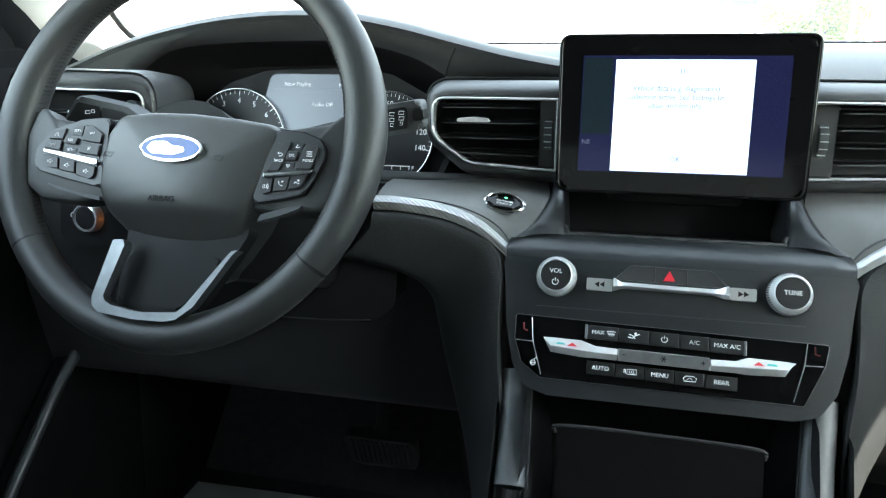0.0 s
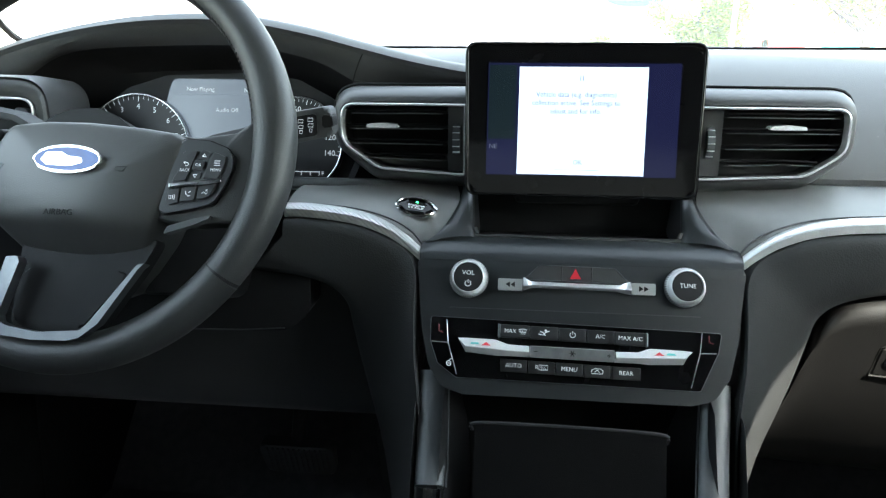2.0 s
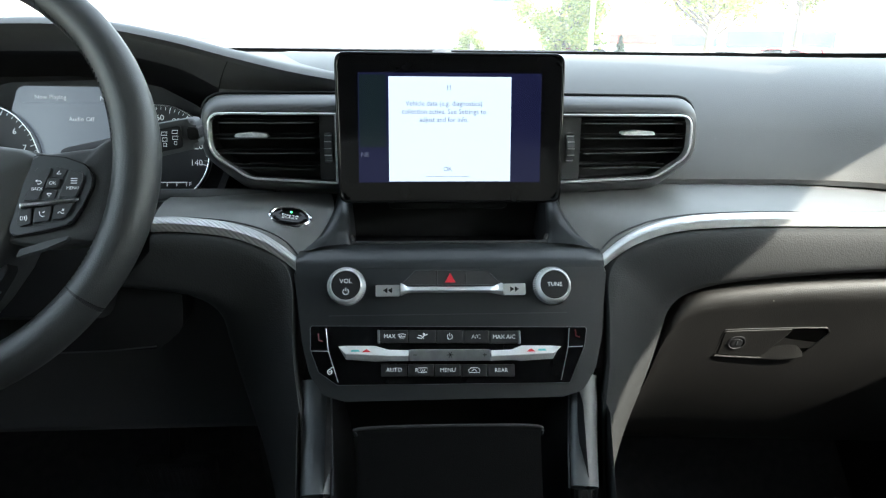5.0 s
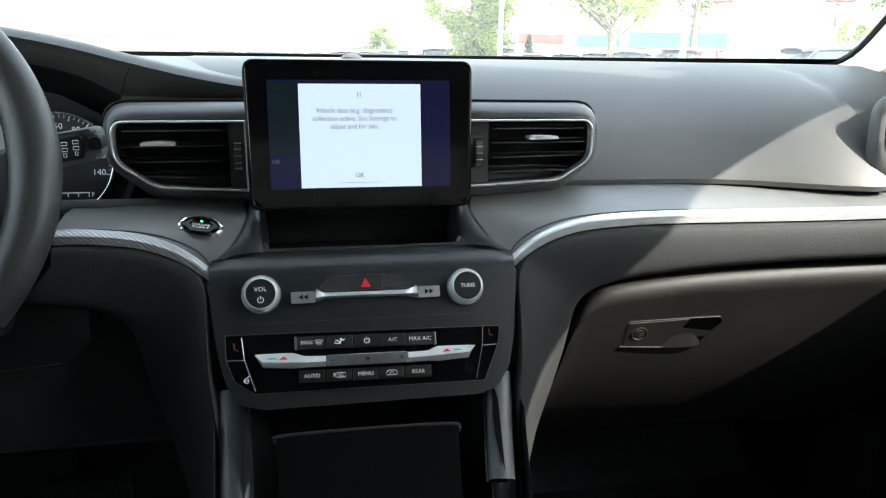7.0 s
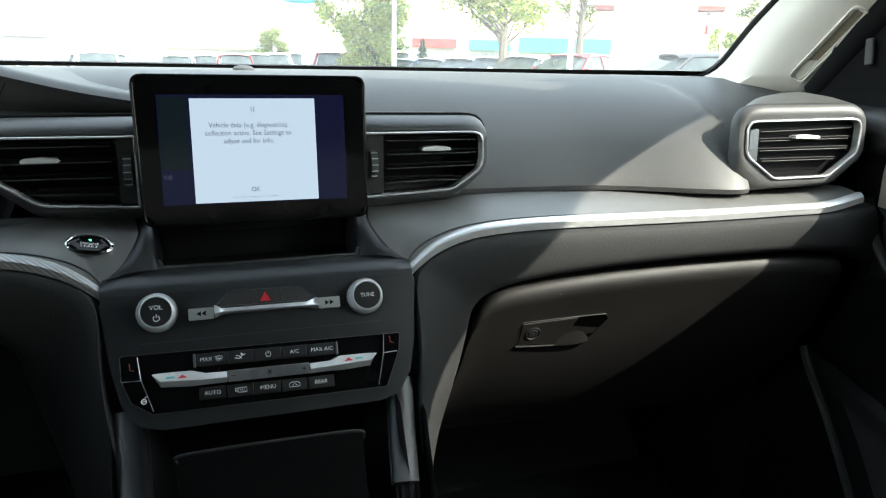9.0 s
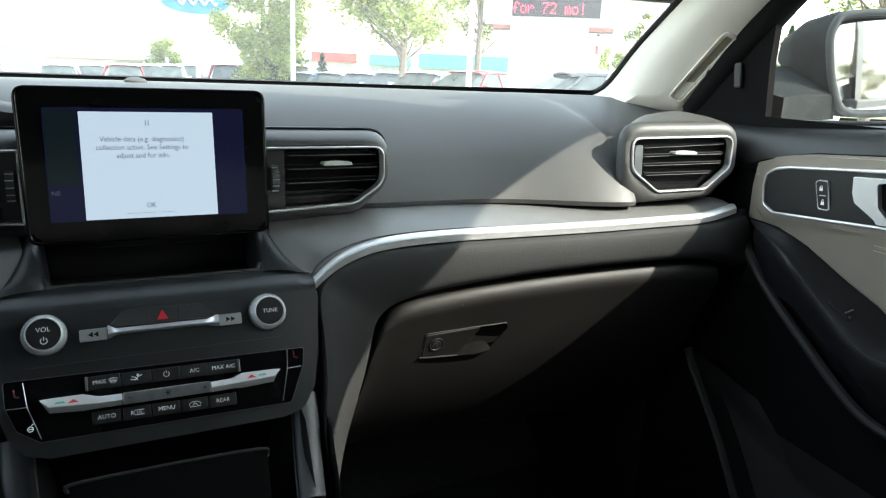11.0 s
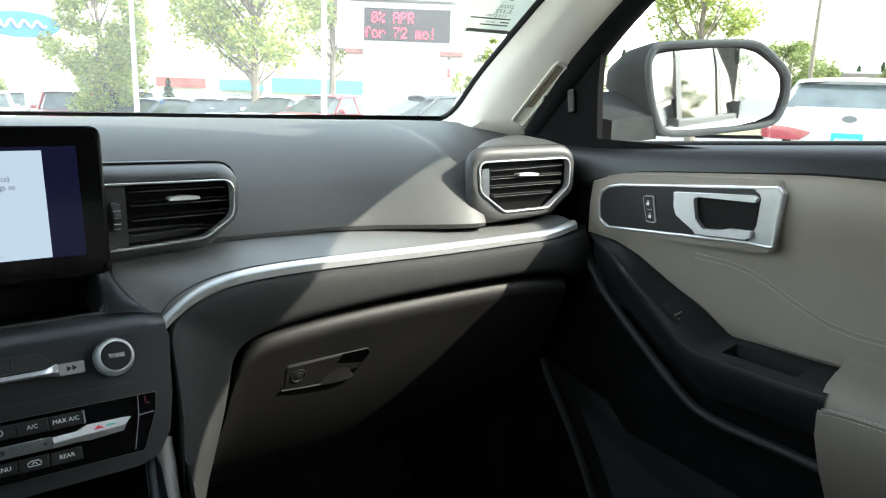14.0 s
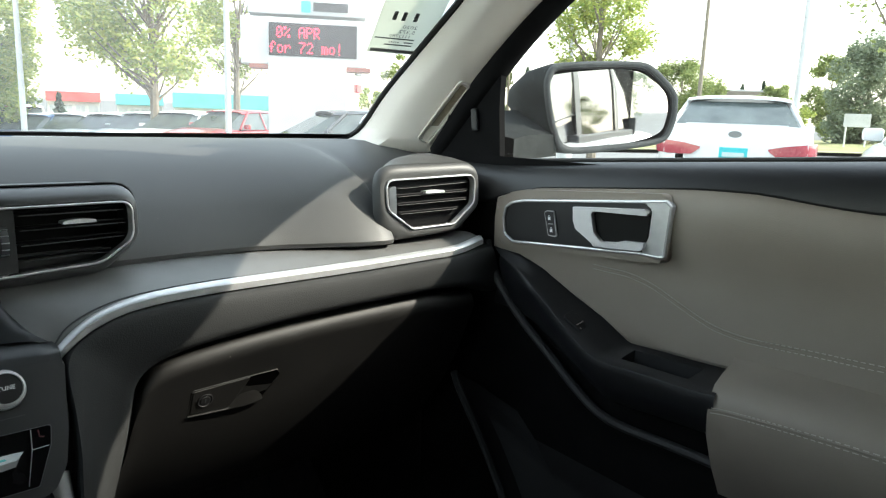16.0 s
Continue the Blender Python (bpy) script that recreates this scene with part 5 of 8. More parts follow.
# lower spoke
USP = [(-0.0376, -0.0931), (-0.0498, -0.1432), (-0.0485, -0.1508), (-0.0416, -0.156), (-0.0076, -0.1596), (0.0213, -0.1593), (0.0329, -0.1565), (0.0476, -0.1448), (0.0769, -0.0995), (0.0828, -0.0945), (0.0754, -0.0964), (0.0397, -0.144), (0.033, -0.1505), (-0.0033, -0.1532), (-0.0297, -0.149), (-0.0367, -0.1461), (-0.0386, -0.1415), (-0.0254, -0.0973), (-0.0273, -0.0925)]
part("lower_spoke", slab(rounded(USP, 0.0022, 3), 0.010, lift(HF, 0, 0, 0.008), 0.0014), DARKSATIN, wheel, "satin silver lower spoke")
part("spoke_lip", slab(rounded([(0.0911, -0.0703), (0.0942, -0.0635), (0.1146, -0.0569), (0.1301, -0.0534), (0.1285, -0.0563), (0.1129, -0.0631), (0.0959, -0.0682)], 0.0012, 3), 0.008, lift(HF, 0, 0, 0.002), 0.0010), CHEEK, wheel, "dark grey spoke lip")
part("spoke_tray", slab(rounded([(-0.034, -0.100), (0.060, -0.100), (0.022, -0.148), (-0.040, -0.146)], 0.006, 4), 0.012, lift(HF, 0, 0, -0.012), 0.002), BLACK, wheel)
part("spoke_back", slab(rounded([(-0.040, -0.070), (0.082, -0.070), (0.066, -0.10), (0.032, -0.152), (-0.042, -0.152)], 0.008, 4), 0.016, lift(HF, 0, 0, -0.014), 0.002), BLACK, wheel)
part("boss", tube([WF @ Vector((-0.01, -0.02, -0.02)), WF @ Vector((-0.01, -0.02, -0.12))], 0.062, 24, up=(1, 0, 0)), BLACK, wheel)

# column shroud and stalks
CF = plane_frame((-0.433, 0.70, 1.05), 24)
shroud = solid("column_shroud", slab(rounded([(-0.075, -0.11), (0.11, -0.11), (0.125, -0.06), (0.085, 0.035), (-0.075, 0.035), (-0.10, -0.05)], 0.02, 4), 0.10, CF, 0.012, 0.02, 3), BLACK, "black steering column shroud behind the wheel", "shroud")
column_cover = thing("column_cover", "black lower steering column cover above the knees", "cover", at=(-0.42, 0.70, 0.95))
part("body", slab(rounded([(-0.58, 0.899), (-0.283, 0.905), (-0.2585, 0.926), (-0.2565, 0.955), (-0.2585, 1.03), (-0.58, 1.03)], [0.02, 0.02, 0.016, 0.02, 0.006, 0.006], 5), 0.06, plane_frame((0, 0.682, 0), 0), 0.004, 0.0, 3), BLACK, column_cover)
part("lower_seam", tube([(-0.40, 0.6805, 0.9025), (-0.33, 0.6805, 0.9045), (-0.285, 0.6805, 0.9085)], 0.0008, 6), CHEEK, column_cover, "thin light seam")


SF = plane_frame((0, 0.665, 0), 0)


def stalk(base, body, panel, tip, marks, label):
    """A column stalk: a round lever, a broad rounded paddle with an inset panel, a turning tip, and its white symbols."""
    st_ = thing("stalk", label, "control stalk", group="column stalks", at=base)
    mid = Vector((sum(q[0] for q in body) / len(body), 0.672, sum(q[1] for q in body) / len(body)))
    part("lever", tube(spline([base, Vector(base).lerp(mid, 0.5), mid], 3), 0.010, 12), BLACK, st_)
    part("paddle", slab(rounded(body, 0.006, 5), 0.020, SF, 0.004, 0.006, 3), CHEEK, st_, "grey rounded paddle")
    part("panel", slab(rounded(panel, 0.003, 4), 0.003, SF, 0.0008, 0.0078), BLACK, st_)
    part("tip", slab(rounded(tip, 0.002, 4), 0.016, SF, 0.002, 0.009), BLACK, st_, "turning tip")
    for u, v, w in marks:
        bm = tube([lift(SF, u, v, 0.0081) @ Vector(q) for q in ((-w, -0.0014, 0), (w, -0.0014, 0), (w * 1.2, 0.0014, 0), (-w * 0.8, 0.0014, 0))], 0.0003, 4, True)
        part("symbol", bm, WHITEPRINT, st_)


stalk((-0.36, 0.72, 1.085), [(-0.292, 1.088), (-0.222, 1.104), (-0.224, 1.130), (-0.292, 1.118)], [(-0.266, 1.0985), (-0.2355, 1.1045), (-0.236, 1.1235), (-0.266, 1.1185)], [(-0.2305, 1.111), (-0.2205, 1.112), (-0.2215, 1.122), (-0.2305, 1.1225)], [(-0.2505, 1.1165, 0.0022), (-0.2505, 1.1115, 0.0020), (-0.2505, 1.1070, 0.0012), (-0.2415, 1.1180, 0.0022), (-0.2415, 1.1130, 0.0022), (-0.2415, 1.1085, 0.0010)], "grey wiper stalk with white symbols behind the wheel")
stalk((-0.48, 0.72, 1.085), [(-0.604, 1.096), (-0.506, 1.092), (-0.508, 1.110), (-0.523, 1.1185), (-0.577, 1.1285)], [(-0.598, 1.0985), (-0.552, 1.0965), (-0.5535, 1.1185), (-0.5765, 1.1225)], [(-0.5495, 1.0965), (-0.516, 1.095), (-0.517, 1.1085), (-0.527, 1.1135), (-0.5505, 1.1175)], [(-0.5665, 1.1125, 0.0026), (-0.5600, 1.1135, 0.0016), (-0.5445, 1.1125, 0.0026)], "grey turn signal stalk with white symbols behind the wheel")

# light switch on the knee panel
lsw = thing("headlight_switch", "round chrome-ringed headlight switch on a black plate", "switch", at=(-0.60, 0.72, 0.99))
LS = plane_frame((-0.609, 0.712, 0.992), 6)
part("plate", slab(rounded([(-0.055, -0.032), (0.045, -0.036), (0.055, 0.02), (-0.05, 0.03)], 0.010, 4), 0.012, LS, 0.003, 0.006), BLACK, lsw)
part("dial", lathe([(0.017, 0.004), (0.0165, 0.014), (0.0155, 0.0165), (0.0135, 0.0172), (0.013, 0.0155)], lift(LS, -0.012, -0.001), 32), BRIGHT, lsw, "chrome dial ring")
part("dial_cap", lathe([(0.0132, 0.015), (0.012, 0.0165), (0.002, 0.017)], lift(LS, -0.012, -0.001), 32), BLACK, lsw)
part("amber_lamp", slab(rect(0.012, -0.006, 0.016, -0.0045), 0.001, LS, 0, 0.0072), material("amber", (0.6, 0.15, 0.02), 0.4, glow=(1.0, 0.25, 0.03), power=1.2), lsw)
mk = bmesh.new()
tube([lift(LS, -0.035, 0.0, 0.0068) @ Vector((0.003 * math.cos(a), 0.003 * math.sin(a), 0)) for a in [i * 0.5 for i in range(9)]], 0.0003, 4, bm=mk)
part("switch_sign", mk, WHITEPRINT, lsw)

# ---------------------------------------------------------------- instrument cluster
CL = plane_frame((-0.40, 0.81, 1.09), 14)
cluster = thing("instrument_cluster", "dark instrument cluster with two dials and a centre display", "instrument cluster", at=(-0.40, 0.82, 1.05))
part("backplate", slab(rounded([(-0.150, -0.065), (0.155, -0.075), (0.165, -0.02), (0.14, 0.035), (0.10, 0.056), (0.06, 0.064), (-0.055, 0.060), (-0.100, 0.046), (-0.136, 0.020), (-0.152, -0.012)], 0.02, 5), 0.01, CL, 0.002, 0), BLACK, cluster)
LCD = material("cluster_display", (0.03, 0.033, 0.037), 0.25, glow=(0.0125, 0.0148, 0.0175), power=1.0, second=(0.035, 0.038, 0.042), scale=15)
DIALS = material("dial_face", (0.012, 0.012, 0.013), 0.4, second=(0.016, 0.016, 0.017), scale=40)
part("centre_display", slab(rounded([(-0.055, -0.046), (0.060, -0.046), (0.064, 0.0), (0.055, 0.055), (-0.046, 0.056), (-0.058, 0.010)], 0.008, 4), 0.003, CL, 0.001, 0.004), LCD, cluster, "grey lit display")
INKW = material("cluster_white", (0.6, 0.62, 0.64), 0.5, glow=(0.75, 0.78, 0.8), power=0.04)
words("Now Playing", 0.0064, lift(CL, -0.013, 0.044, 0.0045), INKW, cluster)
words("N", 0.0064, lift(CL, 0.040, 0.043, 0.0045), INKW, cluster)
words("Audio Off", 0.0064, lift(CL, 0.018, 0.021, 0.0045), INKW, cluster)
part("display_line", slab(rect(-0.042, 0.0382, 0.045, 0.0386), 0.0003, CL, 0, 0.0044), SCREENGREY, cluster)


def dial(u, v, r, numbers, label, start, step):
    d = part("dial", disc(r, lift(CL, u, v, 0.007), 40, 0.006), DIALS, cluster, label)
    part("dial_ring", ring([(u + r * math.cos(2 * math.pi * i / 48), v + r * math.sin(2 * math.pi * i / 48)) for i in range(48)], 0.0024, 0.006, CL, 0.012), CHROME, d, "thin chrome ring")
    bm = bmesh.new()
    for i in range(33):
        a = radians(start - step * (len(numbers) - 1) * i / 32)
        big = i % 4 == 0
        p, q = r - 0.0032, r - (0.0085 if big else 0.0062)
        box((p - q, 0.0007 if big else 0.0004, 0.0003), lift(CL, u + (p + q) / 2 * math.cos(a), v + (p + q) / 2 * math.sin(a), 0.0077, math.degrees(a)), 0, bm=bm)
    part("ticks", bm, INKW, d)
    for i, t in enumerate(numbers):
        a = radians(start - step * i)
        words(t, 0.0088, lift(CL, u + (r - 0.0145) * math.cos(a), v + (r - 0.0145) * math.sin(a), 0.0078), INKW, d)
    return d


tach = dial(-0.084, -0.024, 0.062, [str(i) for i in range(9)], "tachometer dial", 186, 24)
speed = dial(0.100, -0.0155, 0.0525, ["0", "20", "40", "60", "80", "100", "120", "140"], "speedometer dial", 169, 26.2)
FG = lift(CL, 0.101, -0.0455, 0.0085)
bm = bmesh.new()
box((0.052, 0.0009, 0.0003), lift(FG, 0, 0), 0, bm=bm)
for i in range(6):
    box((0.0007, 0.004, 0.0003), lift(FG, -0.025 + 0.01 * i, -0.002), 0, bm=bm)
part("fuel_gauge", bm, INKW, cluster)
words("F", 0.006, lift(FG, 0.029, -0.002), INKW, cluster)
part("surround", loft([[CL @ Vector((u, v, n)) for u, v, n in ((-0.18, -0.068, 0.03), (0.0, -0.08, 0.03), (0.16, -0.078, 0.03), (0.18, -0.03, 0.03))], [CL @ Vector((u, v, n)) for u, v, n in ((-0.165, -0.06, 0.0), (0.0, -0.066, 0.0), (0.15, -0.066, 0.0), (0.165, -0.03, 0.0))]]), BLACK, cluster)

# ---------------------------------------------------------------- start button on the driver's shelf
SB = Matrix.Translation((-0.1535, 0.7005, 1.0325)) @ pose(0, 0, 0, 36, 9) @ Matrix.Diagonal((1, 0.60, 0.9, 1))
start = thing("start_button", "oval black engine start button in a chrome ring", "button", at=(-0.153, 0.694, 1.031))
part("ring", lathe([(0.0215, -0.0075), (0.0210, -0.0030), (0.0203, 0.0002), (0.0188, 0.0012), (0.0176, 0.0006), (0.0170, -0.0006)], SB, 40), CHROME, start, "chrome ring")

part("cap", lathe([(0.0174, -0.0004), (0.0160, 0.0003), (0.0110, -0.0003), (0.001, -0.0006)], SB, 40), PIANO, start)
words("ENGINE", 0.0046, lift(SB, 0, 0.001, 0.0004), WHITEPRINT, start)
words("START", 0.0052, lift(SB, 0, -0.0045, 0.0004), WHITEPRINT, start)
part("green_lamp", disc(0.0011, lift(SB, 0, 0.0085, 0.0004), 10), material("green_lamp", (0.05, 0.4, 0.1), 0.4, glow=(0.1, 0.9, 0.25), power=1.0), start)

# ---------------------------------------------------------------- pedals
pedal = thing("brake_pedal", "black ribbed rubber brake pedal in the dark footwell", "pedal", at=(-0.38, 1.0, 0.55))
PF = plane_frame((-0.385, 0.99, 0.555), -22)
part("pad", slab(rounded([(-0.055, -0.036), (0.055, -0.036), (0.060, 0.034), (-0.060, 0.034)], 0.012, 4), 0.018, PF, 0.004, 0.0), RUBBER, pedal)
for i in range(12):
    part("rib", box((0.004, 0.056, 0.004), lift(PF, -0.046 + 0.0084 * i, 0, 0.001), 0.001), RUBBER, pedal)
part("arm", tube([PF @ Vector((0, 0.02, -0.01)), (-0.385, 1.06, 0.75), (-0.385, 1.05, 0.95)], 0.012, 8, up=(1, 0, 0)), BLACK, pedal)
gas = thing("accelerator_pedal", "black accelerator pedal in the dark footwell", "pedal", at=(-0.24, 1.0, 0.52))
GF = plane_frame((-0.235, 1.02, 0.54), -20)
part("pad", slab(rounded([(-0.026, -0.075), (0.026, -0.075), (0.026, 0.075), (-0.026, 0.075)], 0.008, 4), 0.014, GF, 0.003, 0.0), RUBBER, gas)
part("arm", tube([GF @ Vector((0, 0.05, -0.01)), (-0.235, 1.08, 0.70), (-0.235, 1.06, 0.95)], 0.010, 8, up=(1, 0, 0)), BLACK, gas)

# ---------------------------------------------------------------- passenger door
door = thing("passenger_door", "closed front passenger door with taupe and black trim", "car door", at=(0.76, 0.2, 0.4))
# belt line pad, upper trim, lower trim: profiles (x, z) along the door
def sill(y):
    return 1.166 + 0.075 * max(0.0, 0.65 - y) - 0.005
def belt_drop(y):
    """How far the padded belt line hangs below the sill."""
    return float(np.interp(y, (0.14, 0.18, 0.22, 0.26, 0.33, 0.57, 0.62, 0.66), (0.055, 0.0505, 0.0445, 0.0373, 0.0335, 0.038, 0.0467, 0.058)))


def trim_x(y, d):
    """Depth of the taupe trim at d below its top: it swells under the belt line, hollows, and swells to the armrest."""
    k = min(1.0, max(0.0, (0.46 - y) / 0.14))
    return (1 - k) * float(np.interp(d, (0, 0.03, 0.06, 0.10, 0.2), (0.742, 0.738, 0.739, 0.740, 0.742))) + k * float(np.interp(d, (0, 0.012, 0.03, 0.055, 0.08, 0.10, 0.125, 0.155, 0.20, 0.26), (0.745, 0.7375, 0.7345, 0.7365, 0.7420, 0.7450, 0.7455, 0.7435, 0.7405, 0.7385)))


BELT_Y = [0.76, 0.70, 0.66, 0.63, 0.60, 0.56, 0.50, 0.40, 0.34, 0.30, 0.27, 0.24, 0.21, 0.18, 0.15, 0.10, 0.0, -0.15, -0.35]
belt = [[(0.800, y, sill(y) - 0.002), (0.786, y, sill(y)), (0.770, y, sill(y) - 0.001), (0.757, y, sill(y) - 0.008), (0.748, y, sill(y) - 0.020), (0.7435, y, sill(y) - belt_drop(y) + 0.004), (0.746, y, sill(y) - belt_drop(y)), (0.754, y, sill(y) - belt_drop(y) - 0.004)] for y in BELT_Y]
part("belt_pad", loft(belt), DOORBLACK, door, "black padded belt line")
PULLTOP = [(0.64, 1.036), (0.594, 1.032), (0.553, 1.019), (0.494, 0.989), (0.449, 0.969), (0.422, 0.953), (0.405, 0.9445), (0.367, 0.945), (0.304, 0.945), (0.272, 0.946)]


def trim_low(y):
    """Height of the lower edge of the taupe trim: it follows the top of the pull."""
    if y <= 0.27:
        return 0.90
    for (y0, z0), (y1, z1) in zip(PULLTOP, PULLTOP[1:]):
        if y >= y1:
            return z1 + (z0 - z1) * min(1.0, (y - y1) / (y0 - y1))
    return 0.946


upper = []
for y in [0.640, 0.62, 0.594, 0.57, 0.55, 0.52, 0.494, 0.47, 0.449, 0.435, 0.422, 0.412, 0.405, 0.38, 0.35, 0.32, 0.29, 0.272, 0.268, 0.24, 0.20, 0.15, 0.10, 0.0, -0.15, -0.35]:
    t0 = sill(y) - belt_drop(y) + 0.001
    upper.append([(0.752, y, t0 + 0.006)] + [(trim_x(y, (t0 - trim_low(y)) * f), y, t0 + (trim_low(y) - t0) * f) for f in (0.0, 0.05, 0.1, 0.15, 0.2, 0.25, 0.3, 0.35, 0.4, 0.45, 0.5, 0.56, 0.62, 0.7, 0.8, 0.9, 0.97)] + [(0.746, y, trim_low(y))])
part("upper_trim", loft(upper), TAUPE, door, "taupe vinyl upper trim")
frontp = [[(0.765, y, 1.17), (0.755, y, 1.10), (0.752, y, 1.0), (0.752, y, 0.9), (0.756, y, 0.7), (0.76, y, 0.42)] for y in (0.80, 0.74, 0.68, 0.64, 0.61, 0.5, 0.3, 0.1, -0.35)]
part("lower_trim", loft(frontp), MATT, door, "black plastic lower trim")
# taupe padded armrest
arm = []
for y, drop in ((0.272, 0.0), (0.268, 0.0), (0.20, 0.0), (0.12, 0.004), (0.0, 0.008), (-0.2, 0.012), (-0.35, 0.014)):
    arm.append([(0.742, y, 0.966), (0.733, y, 0.956), (0.715, y, 0.950), (0.698, y, 0.942), (0.689, y, 0.928), (0.686, y, 0.910), (0.689, y, 0.885), (0.712, y, 0.84), (0.745, y, 0.79)])
part("armrest", loft(arm), TAUPE, door, "padded taupe armrest with a stitched seam")
# black pull: a ledge from the front of the door down to the armrest, with a pocket in it
CREST = [(0.7365, 0.625, 1.026), (0.728, 0.598, 1.017), (0.714, 0.560, 1.006), (0.699, 0.500, 0.975), (0.691, 0.457, 0.949), (0.688, 0.431, 0.936), (0.687, 0.412, 0.932), (0.687, 0.374, 0.932), (0.687, 0.317, 0.931), (0.687, 0.266, 0.932)]
TOPS = [(0.741, y, z) for y, z in PULLTOP]
crest, tops = spline(CREST, 6), spline(TOPS, 6)
stations = []
for o, u in zip(crest, tops):
    stations.append((o, u, 1.0 if 0.300 < u.y < 0.392 else 0.0))
cuts = []
for k, st_ in enumerate(stations):
    if k and st_[2] != stations[k - 1][2]:
        o, u = stations[k - 1][0].lerp(st_[0], 0.5), stations[k - 1][1].lerp(st_[1], 0.5)
        cuts += [(o, u, stations[k - 1][2]), (o + Vector((0, -0.0015, 0)), u + Vector((0, -0.0015, 0)), st_[2])]
    cuts.append(st_)
rows = []
for o, u, deep in cuts:
    row = [u + Vector((0.004, 0, 0.002)), u]
    row += [u.lerp(o, 0.14), u.lerp(o, 0.17) + Vector((0, 0, -0.035 * deep)), u.lerp(o, 0.62) + Vector((0, 0, -0.035 * deep)), u.lerp(o, 0.65), u.lerp(o, 0.82) + Vector((0, 0, 0.0005))]
    row += [u.lerp(o, 0.93) + Vector((0, 0, 0.0012)), o + Vector((0, 0, 0.0005)), o + Vector((-0.0015, 0, -0.005)), o + Vector((-0.0005, 0, -0.014)), o + Vector((0.006, 0, -0.032)), o.lerp(u, 0.45) + Vector((0.0, 0, -0.062)), o.lerp(u, 1.0) + Vector((0.004, 0, -0.085))]
    rows.append(row)
part("pull", loft(rows), DOORBLACK, door, "black door pull with an open pocket")
SWF = Matrix(((0, 0.97, -0.21, 0.7135), (-0.88, 0, -0.456, 0.470), (-0.47, 0.24, 0.854, 0.9668), (0, 0, 0, 1)))
switch = part("window_switch", slab(rounded([(-0.016, -0.010), (0.016, -0.010), (0.016, 0.010), (-0.016, 0.010)], 0.003, 3), 0.006, SWF, 0.0010, 0.0008), DOORBLACK, door, "flush black window switch")
part("switch_lip", tube([SWF @ Vector((0.006, -0.008, 0.002)), SWF @ Vector((0.007, 0.006, 0.002))], 0.0010, 6), CHROME, switch)
part("switch_dot", disc(0.0013, lift(SWF, 0.013, -0.007, 0.0024), 8), CHROME, switch)
# stitched seam across the upper trim and along the armrest
SEAM = [(0.466, 1.0379), (0.440, 1.0368), (0.415, 1.0355), (0.3825, 1.0275), (0.343, 1.010), (0.3057, 0.995), (0.2714, 0.9888), (0.2395, 0.9883), (0.1808, 0.9905), (0.1188, 0.9921), (0.0, 1.0), (-0.1, 1.008)]
seam = []
for q in spline([(0, y, z) for y, z in SEAM], 9):
    t0 = sill(q.y) - belt_drop(q.y) + 0.001
    seam.append(Vector((trim_x(q.y, t0 - q.z) - 0.0006, q.y, q.z)))
seam2 = spline([(0.6855, 0.268, 0.916), (0.6855, 0.24, 0.919), (0.6855, 0.15, 0.922), (0.6855, 0.0, 0.922), (0.6855, -0.2, 0.92)], 16)
for line, mat in ((seam, THREAD), (seam2, THREAD)):
    part("seam_groove", tube([p + Vector((0.0012, 0, 0)) for p in line], 0.0011, 6), TAUPE, door)
    for off in (0.0029, -0.0029):
        bm = bmesh.new()
        for a, b in list(zip(line, line[1:]))[:: 1]:
            if (b - a).length > 1e-5:
                tube([a.lerp(b, 0.1) + Vector((0, 0, off)), a.lerp(b, 0.72) + Vector((0, 0, off))], 0.0006, 4, bm=bm)
        tagged(part("stitching", bm, mat, door), kind="stuff")
# map pocket low on the door
pocket = spline([(0.70, 0.675, 0.84), (0.695, 0.655, 0.815), (0.69, 0.60, 0.75), (0.685, 0.54, 0.66), (0.68, 0.49, 0.56), (0.68, 0.46, 0.45)], 5)
part("pocket_edge", tube(pocket, 0.006, 8), PLASTIC, door)
part("pocket_wall", loft([[p, p + Vector((0.03, -0.02, -0.02)), p + Vector((0.06, -0.10, -0.06)), p + Vector((0.06, -0.3, -0.08))] for p in pocket]), BLACK, door)
ridge = spline([(0.740, 0.655, 1.045), (0.738, 0.645, 1.02), (0.736, 0.624, 0.986), (0.736, 0.583, 0.944), (0.736, 0.519, 0.895), (0.735, 0.479, 0.866), (0.735, 0.441, 0.843), (0.735, 0.40, 0.834), (0.735, 0.316, 0.832), (0.735, 0.1, 0.82)], 5)
part("trim_ridge", tube(ridge, 0.0065, 8, flat=1.0), PLASTIC, door)


# handle plate on a frame: u towards the rear, v up, n into the cabin
def door_frame(y, z, x=0.7335, lean=0.0):
    return Matrix(((0, 0, -1, x), (-1, 0, 0, y), (0, 1, 0, z), (0, 0, 0, 1))) @ pose(0, 0, 0, 0, 0, lean)


